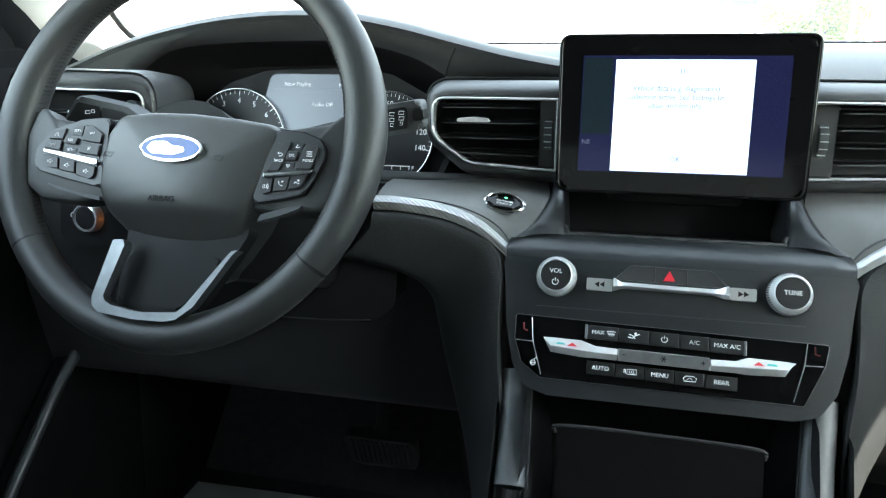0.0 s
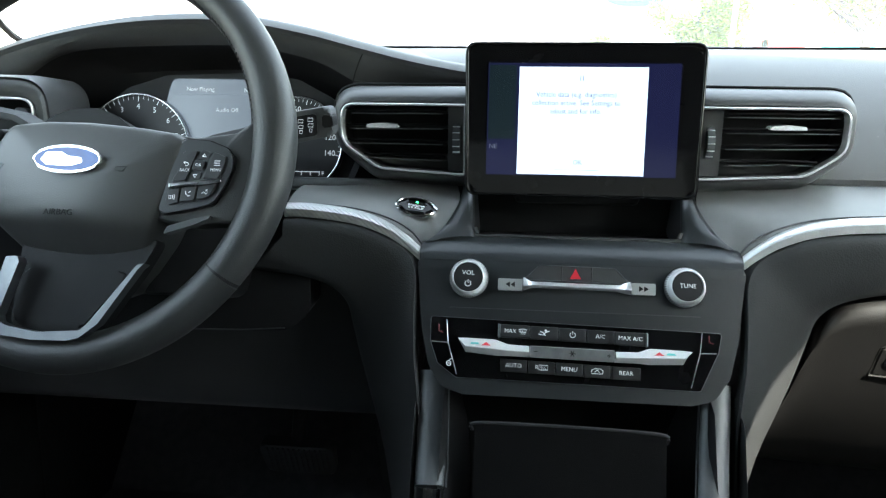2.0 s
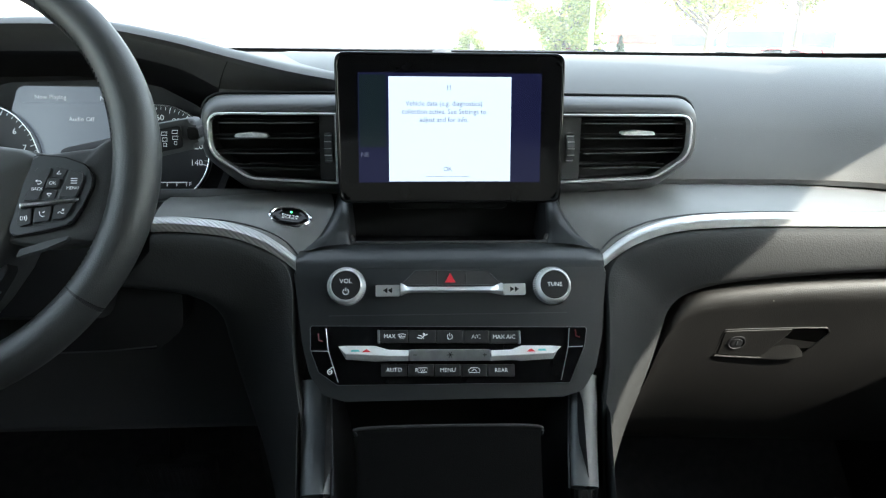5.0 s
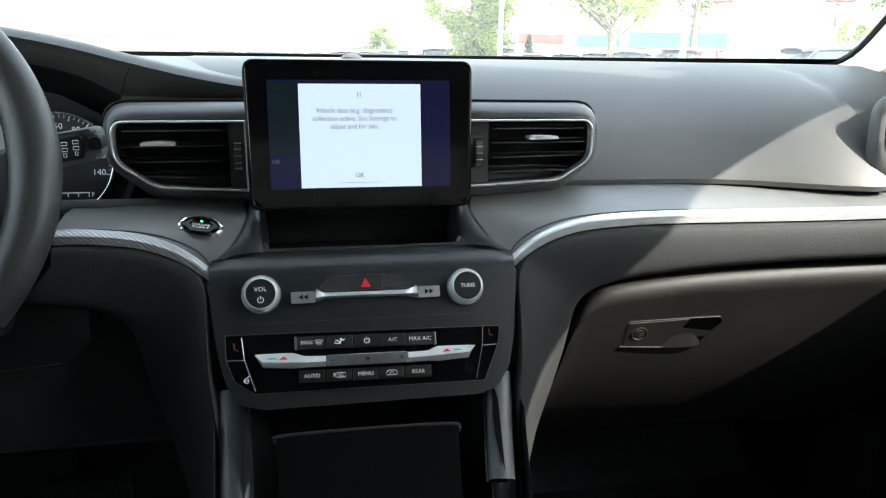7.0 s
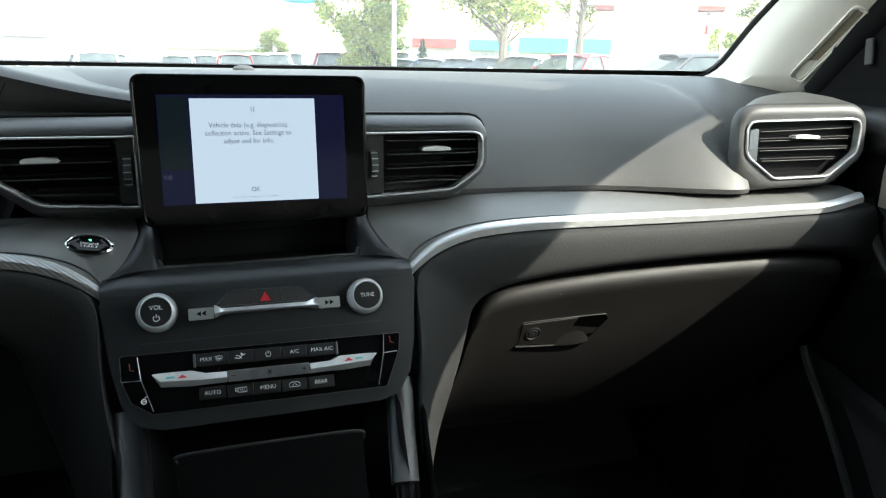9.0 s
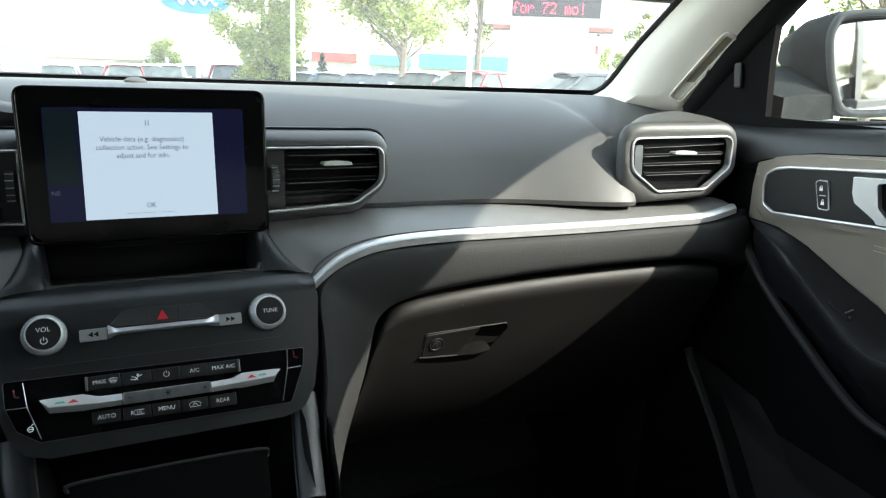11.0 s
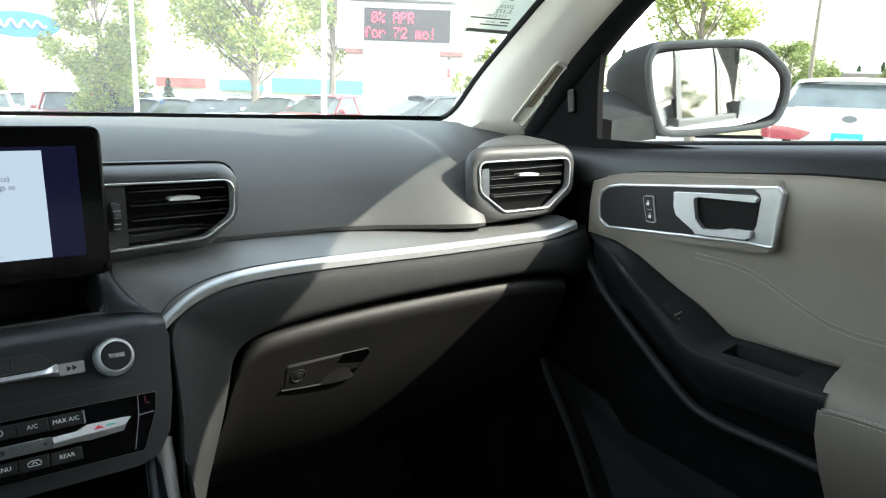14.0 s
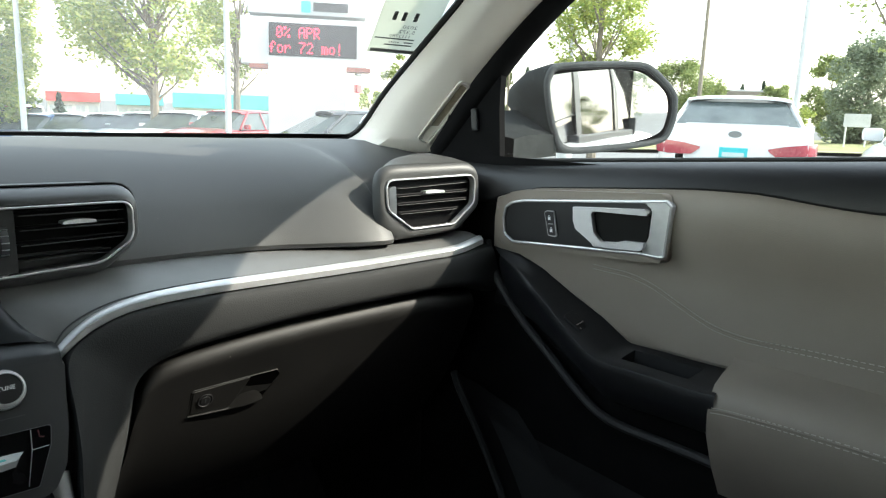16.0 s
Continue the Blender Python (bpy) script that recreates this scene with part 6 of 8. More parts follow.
DF = door_frame(0.50, 1.095, lean=4.5)
HP = rounded([(-0.1188, -0.0008), (-0.1143, 0.0158), (-0.1006, 0.0236), (-0.0802, 0.0267), (0.1374, 0.0322), (0.1448, 0.0250), (0.1362, -0.0381), (0.1303, -0.0400), (0.1014, -0.0370), (-0.1012, -0.0366), (-0.1169, -0.0254)], [0.012, 0.006, 0.006, 0.01, 0.004, 0.004, 0.004, 0.004, 0.02, 0.012, 0.008], 5)
part("handle_bed", slab(rounded([(-0.1250, -0.0420), (-0.1335, -0.0140), (-0.1322, 0.0147), (-0.1054, 0.0361), (-0.0798, 0.0400), (0.1405, 0.0395), (0.1380, -0.0452), (0.1000, -0.0460)], 0.012, 5), 0.014, DF, 0.004, 0.0012, 3), TAUPE, door, "taupe bed round the handle")
handle = part("handle_plate", ring(HP, 0.0040, 0.010, DF, 0.0062), BRIGHT, door, "bright silver handle surround")
part("plate_wide", slab(rounded([(0.1060, 0.0300), (0.1360, 0.0308), (0.1430, 0.0245), (0.1346, -0.0362), (0.1040, -0.0350), (0.1148, -0.0135), (0.1190, 0.0199)], 0.003, 4), 0.008, DF, 0.0012, 0.0058), SATIN, door, "broad satin end of the surround")
part("plate_black", slab(rounded([(-0.1145, 0.0116), (-0.1023, 0.0205), (-0.0767, 0.0238), (0.0037, 0.0252), (0.1068, 0.0270), (0.1175, 0.0215), (0.1165, -0.0067), (0.1085, -0.0340), (0.1003, -0.0360), (-0.0976, -0.0332), (-0.1138, -0.0228)], 0.005, 4), 0.006, DF, 0.0008, 0.0036), DOORBLACK, door, "black panel behind the handle")
lever = part("inner_handle", slab(rounded([(0.0074, 0.0201), (0.1113, 0.0207), (0.1174, 0.0175), (0.1153, 0.0126), (0.0395, 0.0155), (0.0362, 0.0125), (0.0398, -0.0122), (0.0500, -0.0232), (0.0730, -0.0229), (0.0826, -0.0201), (0.1122, -0.0207), (0.1108, -0.0278), (0.1047, -0.0311), (0.0400, -0.0306), (0.0365, -0.0257), (0.0120, -0.0088), (0.0084, 0.0023)], 0.0016, 3), 0.008, DF, 0.0016, 0.0125, 3), ROCKER, door, "chrome inner door handle")
# no real hollow: a flat plate whose black paints its shade
part("handle_cup_shade", slab(rounded([(0.0335, 0.0150), (0.1160, 0.0160), (0.1110, -0.0226), (0.0455, -0.0246), (0.0350, -0.0130)], 0.003, 4), 0.004, DF, 0, 0.0048), FRIT, door, "flat black plate for the shaded hollow behind the lever")
lockp = part("lock_switch", slab(rounded([(-0.0429, 0.0100), (-0.0381, 0.0130), (-0.0268, 0.0126), (-0.0218, -0.0214), (-0.0249, -0.0228), (-0.0362, -0.0220)], 0.002, 4), 0.003, DF, 0.0006, 0.0060), BRIGHT, door, "chrome-edged lock switch")
part("lock_face", slab(rounded([(-0.0414, 0.0098), (-0.0378, 0.0116), (-0.0276, 0.0112), (-0.0234, -0.0204), (-0.0254, -0.0213), (-0.0352, -0.0206)], 0.002, 4), 0.002, DF, 0.0004, 0.0068), DOORBLACK, lockp)
part("lock_bar", slab(rect(-0.0355, -0.0058, -0.0272, -0.0048), 0.0004, DF, 0, 0.0071), BRIGHT, lockp)
for u, v in ((-0.0338, 0.0030), (-0.0305, -0.0135)):
    bm = bmesh.new()
    slab(rect(u - 0.002, v - 0.003, u + 0.002, v + 0.001), 0.0003, DF, 0, 0.0072, bm=bm)
    tube([lift(DF, u, v + 0.001, 0.0070) @ Vector((0.0014 * math.cos(a), 0.0024 * math.sin(a), 0)) for a in [i * math.pi / 6 for i in range(7)]], 0.0003, 4, bm=bm)
    part("lock_sign", bm, WHITEPRINT, lockp)

# sail panel, window rubber and frame of the door
sail = [[(0.778, 0.80, 1.14), (0.778, 0.66, 1.166)], [(0.776, 0.765, 1.24), (0.776, 0.664, 1.24)], [(0.772, 0.70, 1.30), (0.772, 0.660, 1.30)], [(0.766, 0.665, 1.335), (0.766, 0.640, 1.335)]]
part("sail_panel", loft(sail, thick=0.012), MATT, door, "black corner panel by the mirror")
part("corner_tab", box((0.006, 0.012, 0.034), pose(0.760, 0.709, 1.222, -8), 0.0025), PLASTIC, door)
frame_line = spline([(0.780, 0.800, 1.165), (0.772, 0.705, 1.27), (0.762, 0.60, 1.365), (0.742, 0.46, 1.45), (0.715, 0.28, 1.515), (0.704, 0.13, 1.522), (0.703, 0.04, 1.500), (0.716, -0.05, 1.43), (0.745, -0.10, 1.32), (0.775, -0.125, 1.19)], 5)
part("window_frame", tube(frame_line, 0.020, 10, flat=1.0), MATT, door, "black window frame")
part("window_rubber", tube([(0.79, 0.66, 1.163), (0.79, 0.3, sill(0.3) + 0.002), (0.79, -0.35, sill(-0.35) + 0.002)], 0.003, 8), RUBBER, door)
pane = part("pane", loft([[(0.795, y, sill(y) - 0.02), (0.785, y, sill(y) + 0.1), (0.765, y, sill(y) + 0.2), (0.72, y, sill(y) + 0.32)] for y in (0.70, 0.5, 0.2, -0.1, -0.35)]), GLASS, door, "clear side window")
pane.visible_shadow = False

# ---------------------------------------------------------------- driver door: mostly hidden behind the wheel
ddoor = thing("driver_door", "closed driver's door with dark trim", "car door", at=(-0.76, 0.2, 0.4))
part("trim", loft([[(-0.80, y, 1.16), (-0.775, y, 1.165), (-0.755, y, 1.14), (-0.745, y, 1.0), (-0.735, y, 0.8), (-0.76, y, 0.42)] for y in (0.90, 0.6, 0.3, 0.0, -0.35)]), MATT, ddoor, "black lower door trim")
part("window_frame", loft([[(-p.x - 0.01, p.y - 0.03, p.z), (-p.x + 0.015, p.y, p.z + 0.005), (-p.x + 0.02, p.y + 0.04, p.z + 0.008), (-p.x + 0.01, p.y + 0.085, p.z + 0.012), (-p.x - 0.02, p.y + 0.10, p.z)] for p in frame_line]), MATT, ddoor)
part("sail_panel", loft([[(-x - 0.0, y, z) for x, y, z in row] for row in sail], thick=0.012), MATT, ddoor)
part("sail_foot", box((0.016, 0.22, 0.07), pose(-0.772, 0.80, 1.140), 0.004), MATT, ddoor)
part("pocket_edge", tube(spline([(-0.70, 0.742, 0.808), (-0.70, 0.7395, 0.8045), (-0.70, 0.6995, 0.7723), (-0.70, 0.6548, 0.7283), (-0.70, 0.6131, 0.6873), (-0.70, 0.55, 0.62), (-0.70, 0.48, 0.53)], 4), 0.007, 10), STACK, ddoor, "rounded edge of the map pocket")
part("pocket_wall", loft([[(-0.70, 0.742, 0.806), (-0.73, 0.742, 0.80)], [(-0.70, 0.6548, 0.7283), (-0.73, 0.66, 0.722)], [(-0.70, 0.55, 0.62), (-0.73, 0.55, 0.61)], [(-0.70, 0.48, 0.45), (-0.73, 0.48, 0.45)]]), MATT, ddoor)
dp = part("pane", loft([[(-0.795, y, sill(y) - 0.02), (-0.785, y, sill(y) + 0.1), (-0.765, y, sill(y) + 0.2), (-0.72, y, sill(y) + 0.32)] for y in (0.70, 0.5, 0.2, -0.1, -0.35)]), GLASS, ddoor)
dp.visible_shadow = False

# ---------------------------------------------------------------- pillars, windscreen, roof
WB = spline([(-0.80, 1.015, 1.166), (-0.6, 1.10, 1.172), (-0.3, 1.155, 1.176), (0, 1.17, 1.176), (0.3, 1.155, 1.176), (0.6, 1.10, 1.172), (0.80, 1.015, 1.166)], 4)
WT = spline([(-0.62, 0.585, 1.46), (-0.45, 0.645, 1.485), (-0.2, 0.675, 1.495), (0, 0.685, 1.497), (0.2, 0.675, 1.495), (0.45, 0.645, 1.485), (0.62, 0.585, 1.46)], 4)
screen = solid("windscreen", loft([[a.lerp(b, s / 6) + Vector((0, 0.02, 0.03)) * math.sin(math.pi * s / 6) for s in range(7)] for a, b in zip(WB, WT)]), SCREENGLASS, "clear sloping windscreen", "windscreen", kind="structure")
screen.visible_shadow = False
band = solid("windscreen_border", tube([p + Vector((0, 0.0, 0.002)) for p in WB], 0.0035, 8), FRIT, "black border along the foot of the windscreen", "border", kind="structure")
frit = []
for a, b in zip(WB, WT):
    f = 0.012 + 0.06 * (abs(a.x) / 0.8) ** 3
    frit.append([a + Vector((0, -0.004, 0.001)), a.lerp(b, f * 0.5) + Vector((0, -0.004, 0.0)), a.lerp(b, f) + Vector((0, -0.003, 0.0))])
part("frit_band", loft(frit), FRIT, band)
# lower corner of the border sweeps up along the pillar
for s in (1, -1):
    pil_in = spline([(s * 0.72, 1.03, 1.166), (s * 0.755, 0.985, 1.19), (s * 0.735, 0.88, 1.265), (s * 0.70, 0.70, 1.375), (s * 0.672, 0.60, 1.432), (s * 0.62, 0.45, 1.485)], 5)
    pil_out = spline([(s * 0.795, 0.87, 1.150), (s * 0.785, 0.80, 1.185), (s * 0.775, 0.715, 1.262), (s * 0.760, 0.58, 1.372), (s * 0.735, 0.42, 1.462), (s * 0.69, 0.24, 1.53)], 5)
    pillar = thing("windscreen_pillar", "light grey moulded windscreen pillar trim", "pillar", group="windscreen pillars", kind="structure", at=(s * 0.77, 0.9, 1.15))
    rows = []
    for a, b in zip(pil_in, pil_out):
        m = a.lerp(b, 0.5) + Vector((-s * 0.03, -0.01, 0.0))
        rows.append([a + Vector((s * 0.012, 0.012, 0.0)), a, a.lerp(m, 0.6) + Vector((-s * 0.004, 0, 0)), m, m.lerp(b, 0.5) + Vector((-s * 0.004, 0, 0)), b, b + Vector((s * 0.02, 0.01, 0))])
    part("trim", loft(rows), PILLAR, pillar)
    part("black_border", tube([p + Vector((s * 0.004, 0.006, 0.002)) for p in pil_in], 0.007, 8), FRIT, pillar)
    rail_ = [(a + b) / 2 + Vector((s * 0.03, 0.035, 0.03)) for a, b in zip(pil_in, pil_out)] + [Vector((s * 0.67, 0.12, 1.57)), Vector((s * 0.66, -0.2, 1.59)), Vector((s * 0.66, -0.6, 1.60)), Vector((s * 0.66, -2.0, 1.58))]
    part("outer_skin", tube(rail_, [0.036] * 12 + [0.055] * (len(rail_) - 12), 10), material("pillar_white", (0.75, 0.76, 0.77), 0.3, second=(0.77, 0.78, 0.79), scale=3), pillar, "white painted outer skin")
    if s > 0:
        c0, c1, wd = Vector((0.7695, 0.834, 1.1815)), Vector((0.7525, 0.7215, 1.277)), Vector((0.5, -0.86, 0.05))
        ax = (c1 - c0).normalized()
        wd = (wd - ax * wd.dot(ax)).normalized()
        nn = wd.cross(ax)
        if nn.x > 0:
            wd, nn = -wd, -nn
        c = c0.lerp(c1, 0.5)
        SL = Matrix(((wd.x, ax.x, nn.x, c.x), (wd.y, ax.y, nn.y, c.y), (wd.z, ax.z, nn.z, c.z), (0, 0, 0, 1)))
        hl_ = (c1 - c0).length / 2 - 0.004
        part("speaker_slot", slab(rect(-0.0055, -hl_ + 0.004, 0.0055, hl_ - 0.004, 0.005, 6), 0.006, SL, 0, 0.0012), material("slot_mesh", (0.36, 0.31, 0.22), 0.7, second=(0.26, 0.22, 0.16), scale=300, bump=1.0, grain=900), pillar, "fine brown slot")
        part("slot_frame", ring(rect(-0.0115, -hl_ - 0.003, 0.0115, hl_ + 0.003, 0.010, 8), 0.0032, 0.012, SL, 0.0042), PILLAR, pillar)
        part("slot_ledge", ring(rect(-0.0085, -hl_, 0.0085, hl_, 0.0075, 8), 0.0034, 0.012, SL, 0.0026), PILLAR, pillar)

roof = solid("ceiling", loft([[(x * 0.98, 0.67 - 0.10 * (x / 0.6) ** 2, 1.50 - 0.025 * (x / 0.6) ** 2), (x, 0.45, 1.565 - 0.03 * (x / 0.6) ** 2), (x, 0.1, 1.60 - 0.03 * (x / 0.6) ** 2), (x * 1.05, -0.3, 1.61 - 0.04 * (x / 0.6) ** 2), (x * 1.1, -2.0, 1.58 - 0.04 * (x / 0.6) ** 2)] for x in (-0.66, -0.5, -0.25, 0, 0.25, 0.5, 0.66)], thick=0.03), HEADLINER, "light grey cloth car ceiling", "ceiling", kind="structure")
rear = solid("wall_rear", box((1.66, 0.04, 0.86), pose(0, -1.98, 0.80), 0), PLASTIC, "plain dark rear end of the cabin", "wall", kind="structure")
for s in (-1, 1):
    solid("wall_side", box((0.04, 1.66, 0.82), pose(s * 0.80, -1.17, 0.76), 0.005), PLASTIC, "dark rear door trim", "wall", kind="structure")
    solid("centre_pillar", loft([[(s * 0.785, -0.12, 1.15), (s * 0.785, -0.48, 1.15)], [(s * 0.735, -0.09, 1.35), (s * 0.735, -0.48, 1.35)], [(s * 0.71, -0.02, 1.47), (s * 0.71, -0.48, 1.47)], [(s * 0.69, 0.06, 1.555), (s * 0.69, -0.48, 1.555)]], thick=0.03), HEADLINER, "light grey centre pillar trim", "pillar", kind="structure")
    solid("wall_rear_quarter", loft([[(s * 0.80, -1.30, 1.15), (s * 0.80, -1.45, 1.15)], [(s * 0.70, -1.30, 1.58), (s * 0.70, -1.45, 1.58)]], thick=0.04), HEADLINER, "light grey rear pillar trim", "pillar", kind="structure")
solid("roof_skin", loft([[(x * 1.03, 0.71 - 0.10 * (x / 0.6) ** 2, 1.525 - 0.025 * (x / 0.6) ** 2), (x * 1.04, 0.45, 1.605 - 0.03 * (x / 0.6) ** 2), (x * 1.05, 0.1, 1.64 - 0.03 * (x / 0.6) ** 2), (x * 1.1, -2.05, 1.63 - 0.04 * (x / 0.6) ** 2)] for x in (-0.68, -0.5, -0.25, 0, 0.25, 0.5, 0.68)], thick=0.004), material("white_car_paint", (0.75, 0.76, 0.77), 0.25, coat=0.8, second=(0.77, 0.78, 0.79), scale=3), "white painted car roof", "roof", kind="structure")

solid("bonnet", loft([[(x, 1.20, 1.13 - 0.03 * (x / 0.9) ** 2), (x, 1.5, 1.10 - 0.05 * (x / 0.9) ** 2), (x, 2.0, 1.04 - 0.06 * (x / 0.9) ** 2), (x, 2.25, 0.96 - 0.08 * (x / 0.9) ** 2), (x, 2.35, 0.7)] for x in (-0.92, -0.6, -0.3, 0, 0.3, 0.6, 0.92)], thick=0.02), bpy.data.materials["white_car_paint"], "white painted car bonnet", "bonnet", kind="structure")

# ---------------------------------------------------------------- door mirror
mirror = thing("door_mirror", "dusty dark grey door mirror outside the window", "mirror", at=(0.95, 0.66, 1.17))
MF = Matrix(((0.8678, -0.0012, -0.4969, 1.0), (-0.4969, -0.0021, -0.8678, 0.66), (0, 1.0, -0.0024, 1.243), (0, 0, 0, 1)))


def soften(pts, rounds=3):
    """A closed outline with its corners cut again and again, until it runs smooth."""
    pts = [Vector(p) for p in pts]
    for _ in range(rounds):
        pts = [q for a, b in zip(pts, pts[1:] + pts[:1]) for q in (a.lerp(b, 0.2), a.lerp(b, 0.8))]
    return [(p.x, p.y) for p in pts]


MO = soften([(-0.090, 0.043), (-0.079, 0.072), (-0.053, 0.079), (0.084, 0.088), (0.113, 0.082), (0.168, 0.039), (0.170, -0.010), (0.155, -0.047), (0.122, -0.058), (-0.031, -0.077), (-0.058, -0.065), (-0.077, -0.018)])
MG = soften([(-0.082, 0.043), (-0.067, 0.060), (0.085, 0.077), (0.145, 0.039), (0.153, 0.005), (0.143, -0.040), (-0.010, -0.070), (-0.043, -0.061), (-0.072, -0.013)])
DUSTY = material("dusty_dark_plastic", (0.0085, 0.0102, 0.0106), 0.8, second=(0.019, 0.0215, 0.0215), scale=25, bump=0.3, grain=700, spec=0.15)
rows = []
for s, n, du in ((0.99, 0.0, 0), (1.0, -0.004, 0), (1.01, -0.02, -0.004), (1.0, -0.06, -0.02), (0.93, -0.10, -0.035), (0.76, -0.135, -0.045), (0.45, -0.16, -0.05), (0.1, -0.168, -0.05)):
    rows.append([MF @ Vector((0.045 + (q[0] - 0.045) * s + du, q[1] * s - max(0.0, q[1]) * 3.2 * n * n / 0.1, n)) for q in MO])
part("shell", loft(rows, close=True), DUSTY, mirror)
part("bezel", ring(MO, 0.010, 0.02, MF, 0.006), material("grey_bezel", (0.045, 0.050, 0.052), 0.7, second=(0.062, 0.067, 0.069), scale=40, bump=0.2, grain=900, spec=0.2), mirror, "grey mirror bezel")
part("inner_edge", ring([(0.045 + (q[0] - 0.045) * 0.955, q[1] * 0.93) for q in MO], 0.006, 0.012, MF, 0.0), BLACK, mirror)
part("mirror_glass", slab(MG, 0.002, MF @ Matrix.Translation((0.035, 0, -0.007)) @ pose(0, 0, 0, 0, -3.1) @ Matrix.Translation((-0.035, 0, 0)), 0, 0), material("mirror_silver", (0.92, 0.93, 0.94), 0.02, 1.0), mirror, "mirror glass")
part("foot", loft([[(0.81, 0.80, 1.158), (0.81, 0.67, 1.160), (0.81, 0.67, 1.195), (0.81, 0.80, 1.215)], [(0.87, 0.80, 1.160), (0.87, 0.69, 1.160), (0.87, 0.69, 1.20), (0.87, 0.81, 1.235)], [(0.95, 0.76, 1.165), (0.95, 0.69, 1.165), (0.95, 0.69, 1.20), (0.95, 0.78, 1.24)]], close=True), DUSTY, mirror)

solid("rear_window", loft([[(x, -1.985, 1.22), (x, -1.97, 1.4), (x, -1.95, 1.57)] for x in (-0.80, 0.0, 0.80)]), TINTED, "dark rear window of the cabin", "window", kind="structure")
# the car's own white flank, seen in the mirror
WHITEPAINT = bpy.data.materials["white_car_paint"]
for s in (-1, 1):
    solid("body_side", loft([[(s * x, y, z) for x, z in ((0.80, 1.150), (0.86, 1.135), (0.94, 1.08), (0.975, 0.95), (0.98, 0.75), (0.95, 0.45), (0.93, 0.32))] for y in (1.25, 0.8, 0.3, -0.3, -1.0, -1.8, -2.4, -2.55)]), WHITEPAINT, "white painted car flank", "car body", kind="structure")
    solid("rear_side_glass", loft([[(s * 0.805, y, 1.15), (s * 0.78, y, 1.35), (s * 0.72, y, 1.58)] for y in (-0.40, -1.0, -1.5, -2.2)]), TINTED, "dark rear side window", "window", kind="structure")
    for y in (-0.36, -1.35):
        solid("pillar_skin", loft([[(s * 0.812, y, 1.15), (s * 0.787, y, 1.35), (s * 0.725, y, 1.56)], [(s * 0.812, y - 0.09, 1.15), (s * 0.787, y - 0.09, 1.35), (s * 0.725, y - 0.09, 1.56)]]), RUBBER, "black pillar skin between the windows", "pillar", kind="structure")

# ---------------------------------------------------------------- outside: ground, road, verge
def gz(x, y):
    return -0.12 + 0.038 * max(-14.0, min(x, 14.0)) + 0.012 * (max(0.0, x - 14) + min(0.0, x + 14)) - 0.022 * y - 0.017 * max(0.0, min(y - 6.0, 17.0))


def place(az, dist):
    return Vector((-0.06 + dist * math.sin(radians(az)), dist * math.cos(radians(az)), 0))


def on_ground(az, dist):
    p = place(az, dist)
    p.z = gz(p.x, p.y)
    return p


ASPHALT = material("asphalt", (0.115, 0.115, 0.112), 0.9, second=(0.15, 0.15, 0.146), scale=0.8, bump=0.6, grain=60)
ROAD = material("road_asphalt", (0.16, 0.16, 0.16), 0.9, second=(0.2, 0.2, 0.2), scale=0.5, bump=0.5, grain=50)
DRYGRASS = material("dry_grass", (0.3, 0.26, 0.12), 0.95, second=(0.16, 0.19, 0.06), scale=1.5, bump=1.0, grain=20)
ground = solid("ground", loft([[(x, y, gz(x, y) if max(abs(x), abs(y)) <= 100 else 1.0) for y in (-600, -100, -30, 0, 6, 14, 23, 30, 100, 600)] for x in (-600, -100, -30, -14, 0, 14, 30, 100, 600)]), ASPHALT, "pale worn asphalt car lot", "ground", kind="structure")


def strip(name, az, d0, d1, half, mat, label, cat, up):
    c = radians(az)
    f, r = Vector((math.sin(c), math.cos(c), 0)), Vector((math.cos(c), -math.sin(c), 0))
    rows = []
    for i in range(9):
        w = -half + 2 * half * i / 8
        row = []
        for d in (d0, (d0 + d1) / 2, d1):
            p = f * d + r * w
            row.append((p.x, p.y, gz(p.x, p.y) + up))
        rows.append(row)
    return solid(name, loft(rows), mat, label, cat, kind="structure")


strip("road", 72, 13, 24, 70, ROAD, "grey asphalt street beyond the lot", "road", 0.02)
strip("grass_verge", 72, 24.2, 45, 80, DRYGRASS, "dry yellow grass verge", "grass", 0.12)
strip("kerb", 72, 24.0, 24.25, 80, material("kerb_concrete", (0.4, 0.4, 0.38), 0.9, second=(0.34, 0.34, 0.32), scale=3, bump=0.4, grain=80), "pale concrete kerb", "kerb", 0.15)

# ---------------------------------------------------------------- cars
TYRE = material("tyre", (0.02, 0.02, 0.02), 0.85, second=(0.03, 0.03, 0.03), scale=30, bump=0.4, grain=200)
RIM = material("alloy", (0.5, 0.51, 0.52), 0.3, 1.0, second=(0.42, 0.43, 0.44), scale=20)
LAMPRED = material("tail_lamp_red", (0.33, 0.025, 0.045), 0.15, second=(0.42, 0.06, 0.08), scale=40, coat=0.8)
LAMPCLEAR = material("lamp_clear", (0.7, 0.71, 0.72), 0.1, second=(0.55, 0.56, 0.58), scale=40, coat=0.8)
PAINTS = {}


def paint(name, c):
    if name not in PAINTS:
        PAINTS[name] = material(name + "_paint", c, 0.3, second=tuple(min(1, v * 1.08) for v in c), scale=2, coat=0.8)
    return PAINTS[name]


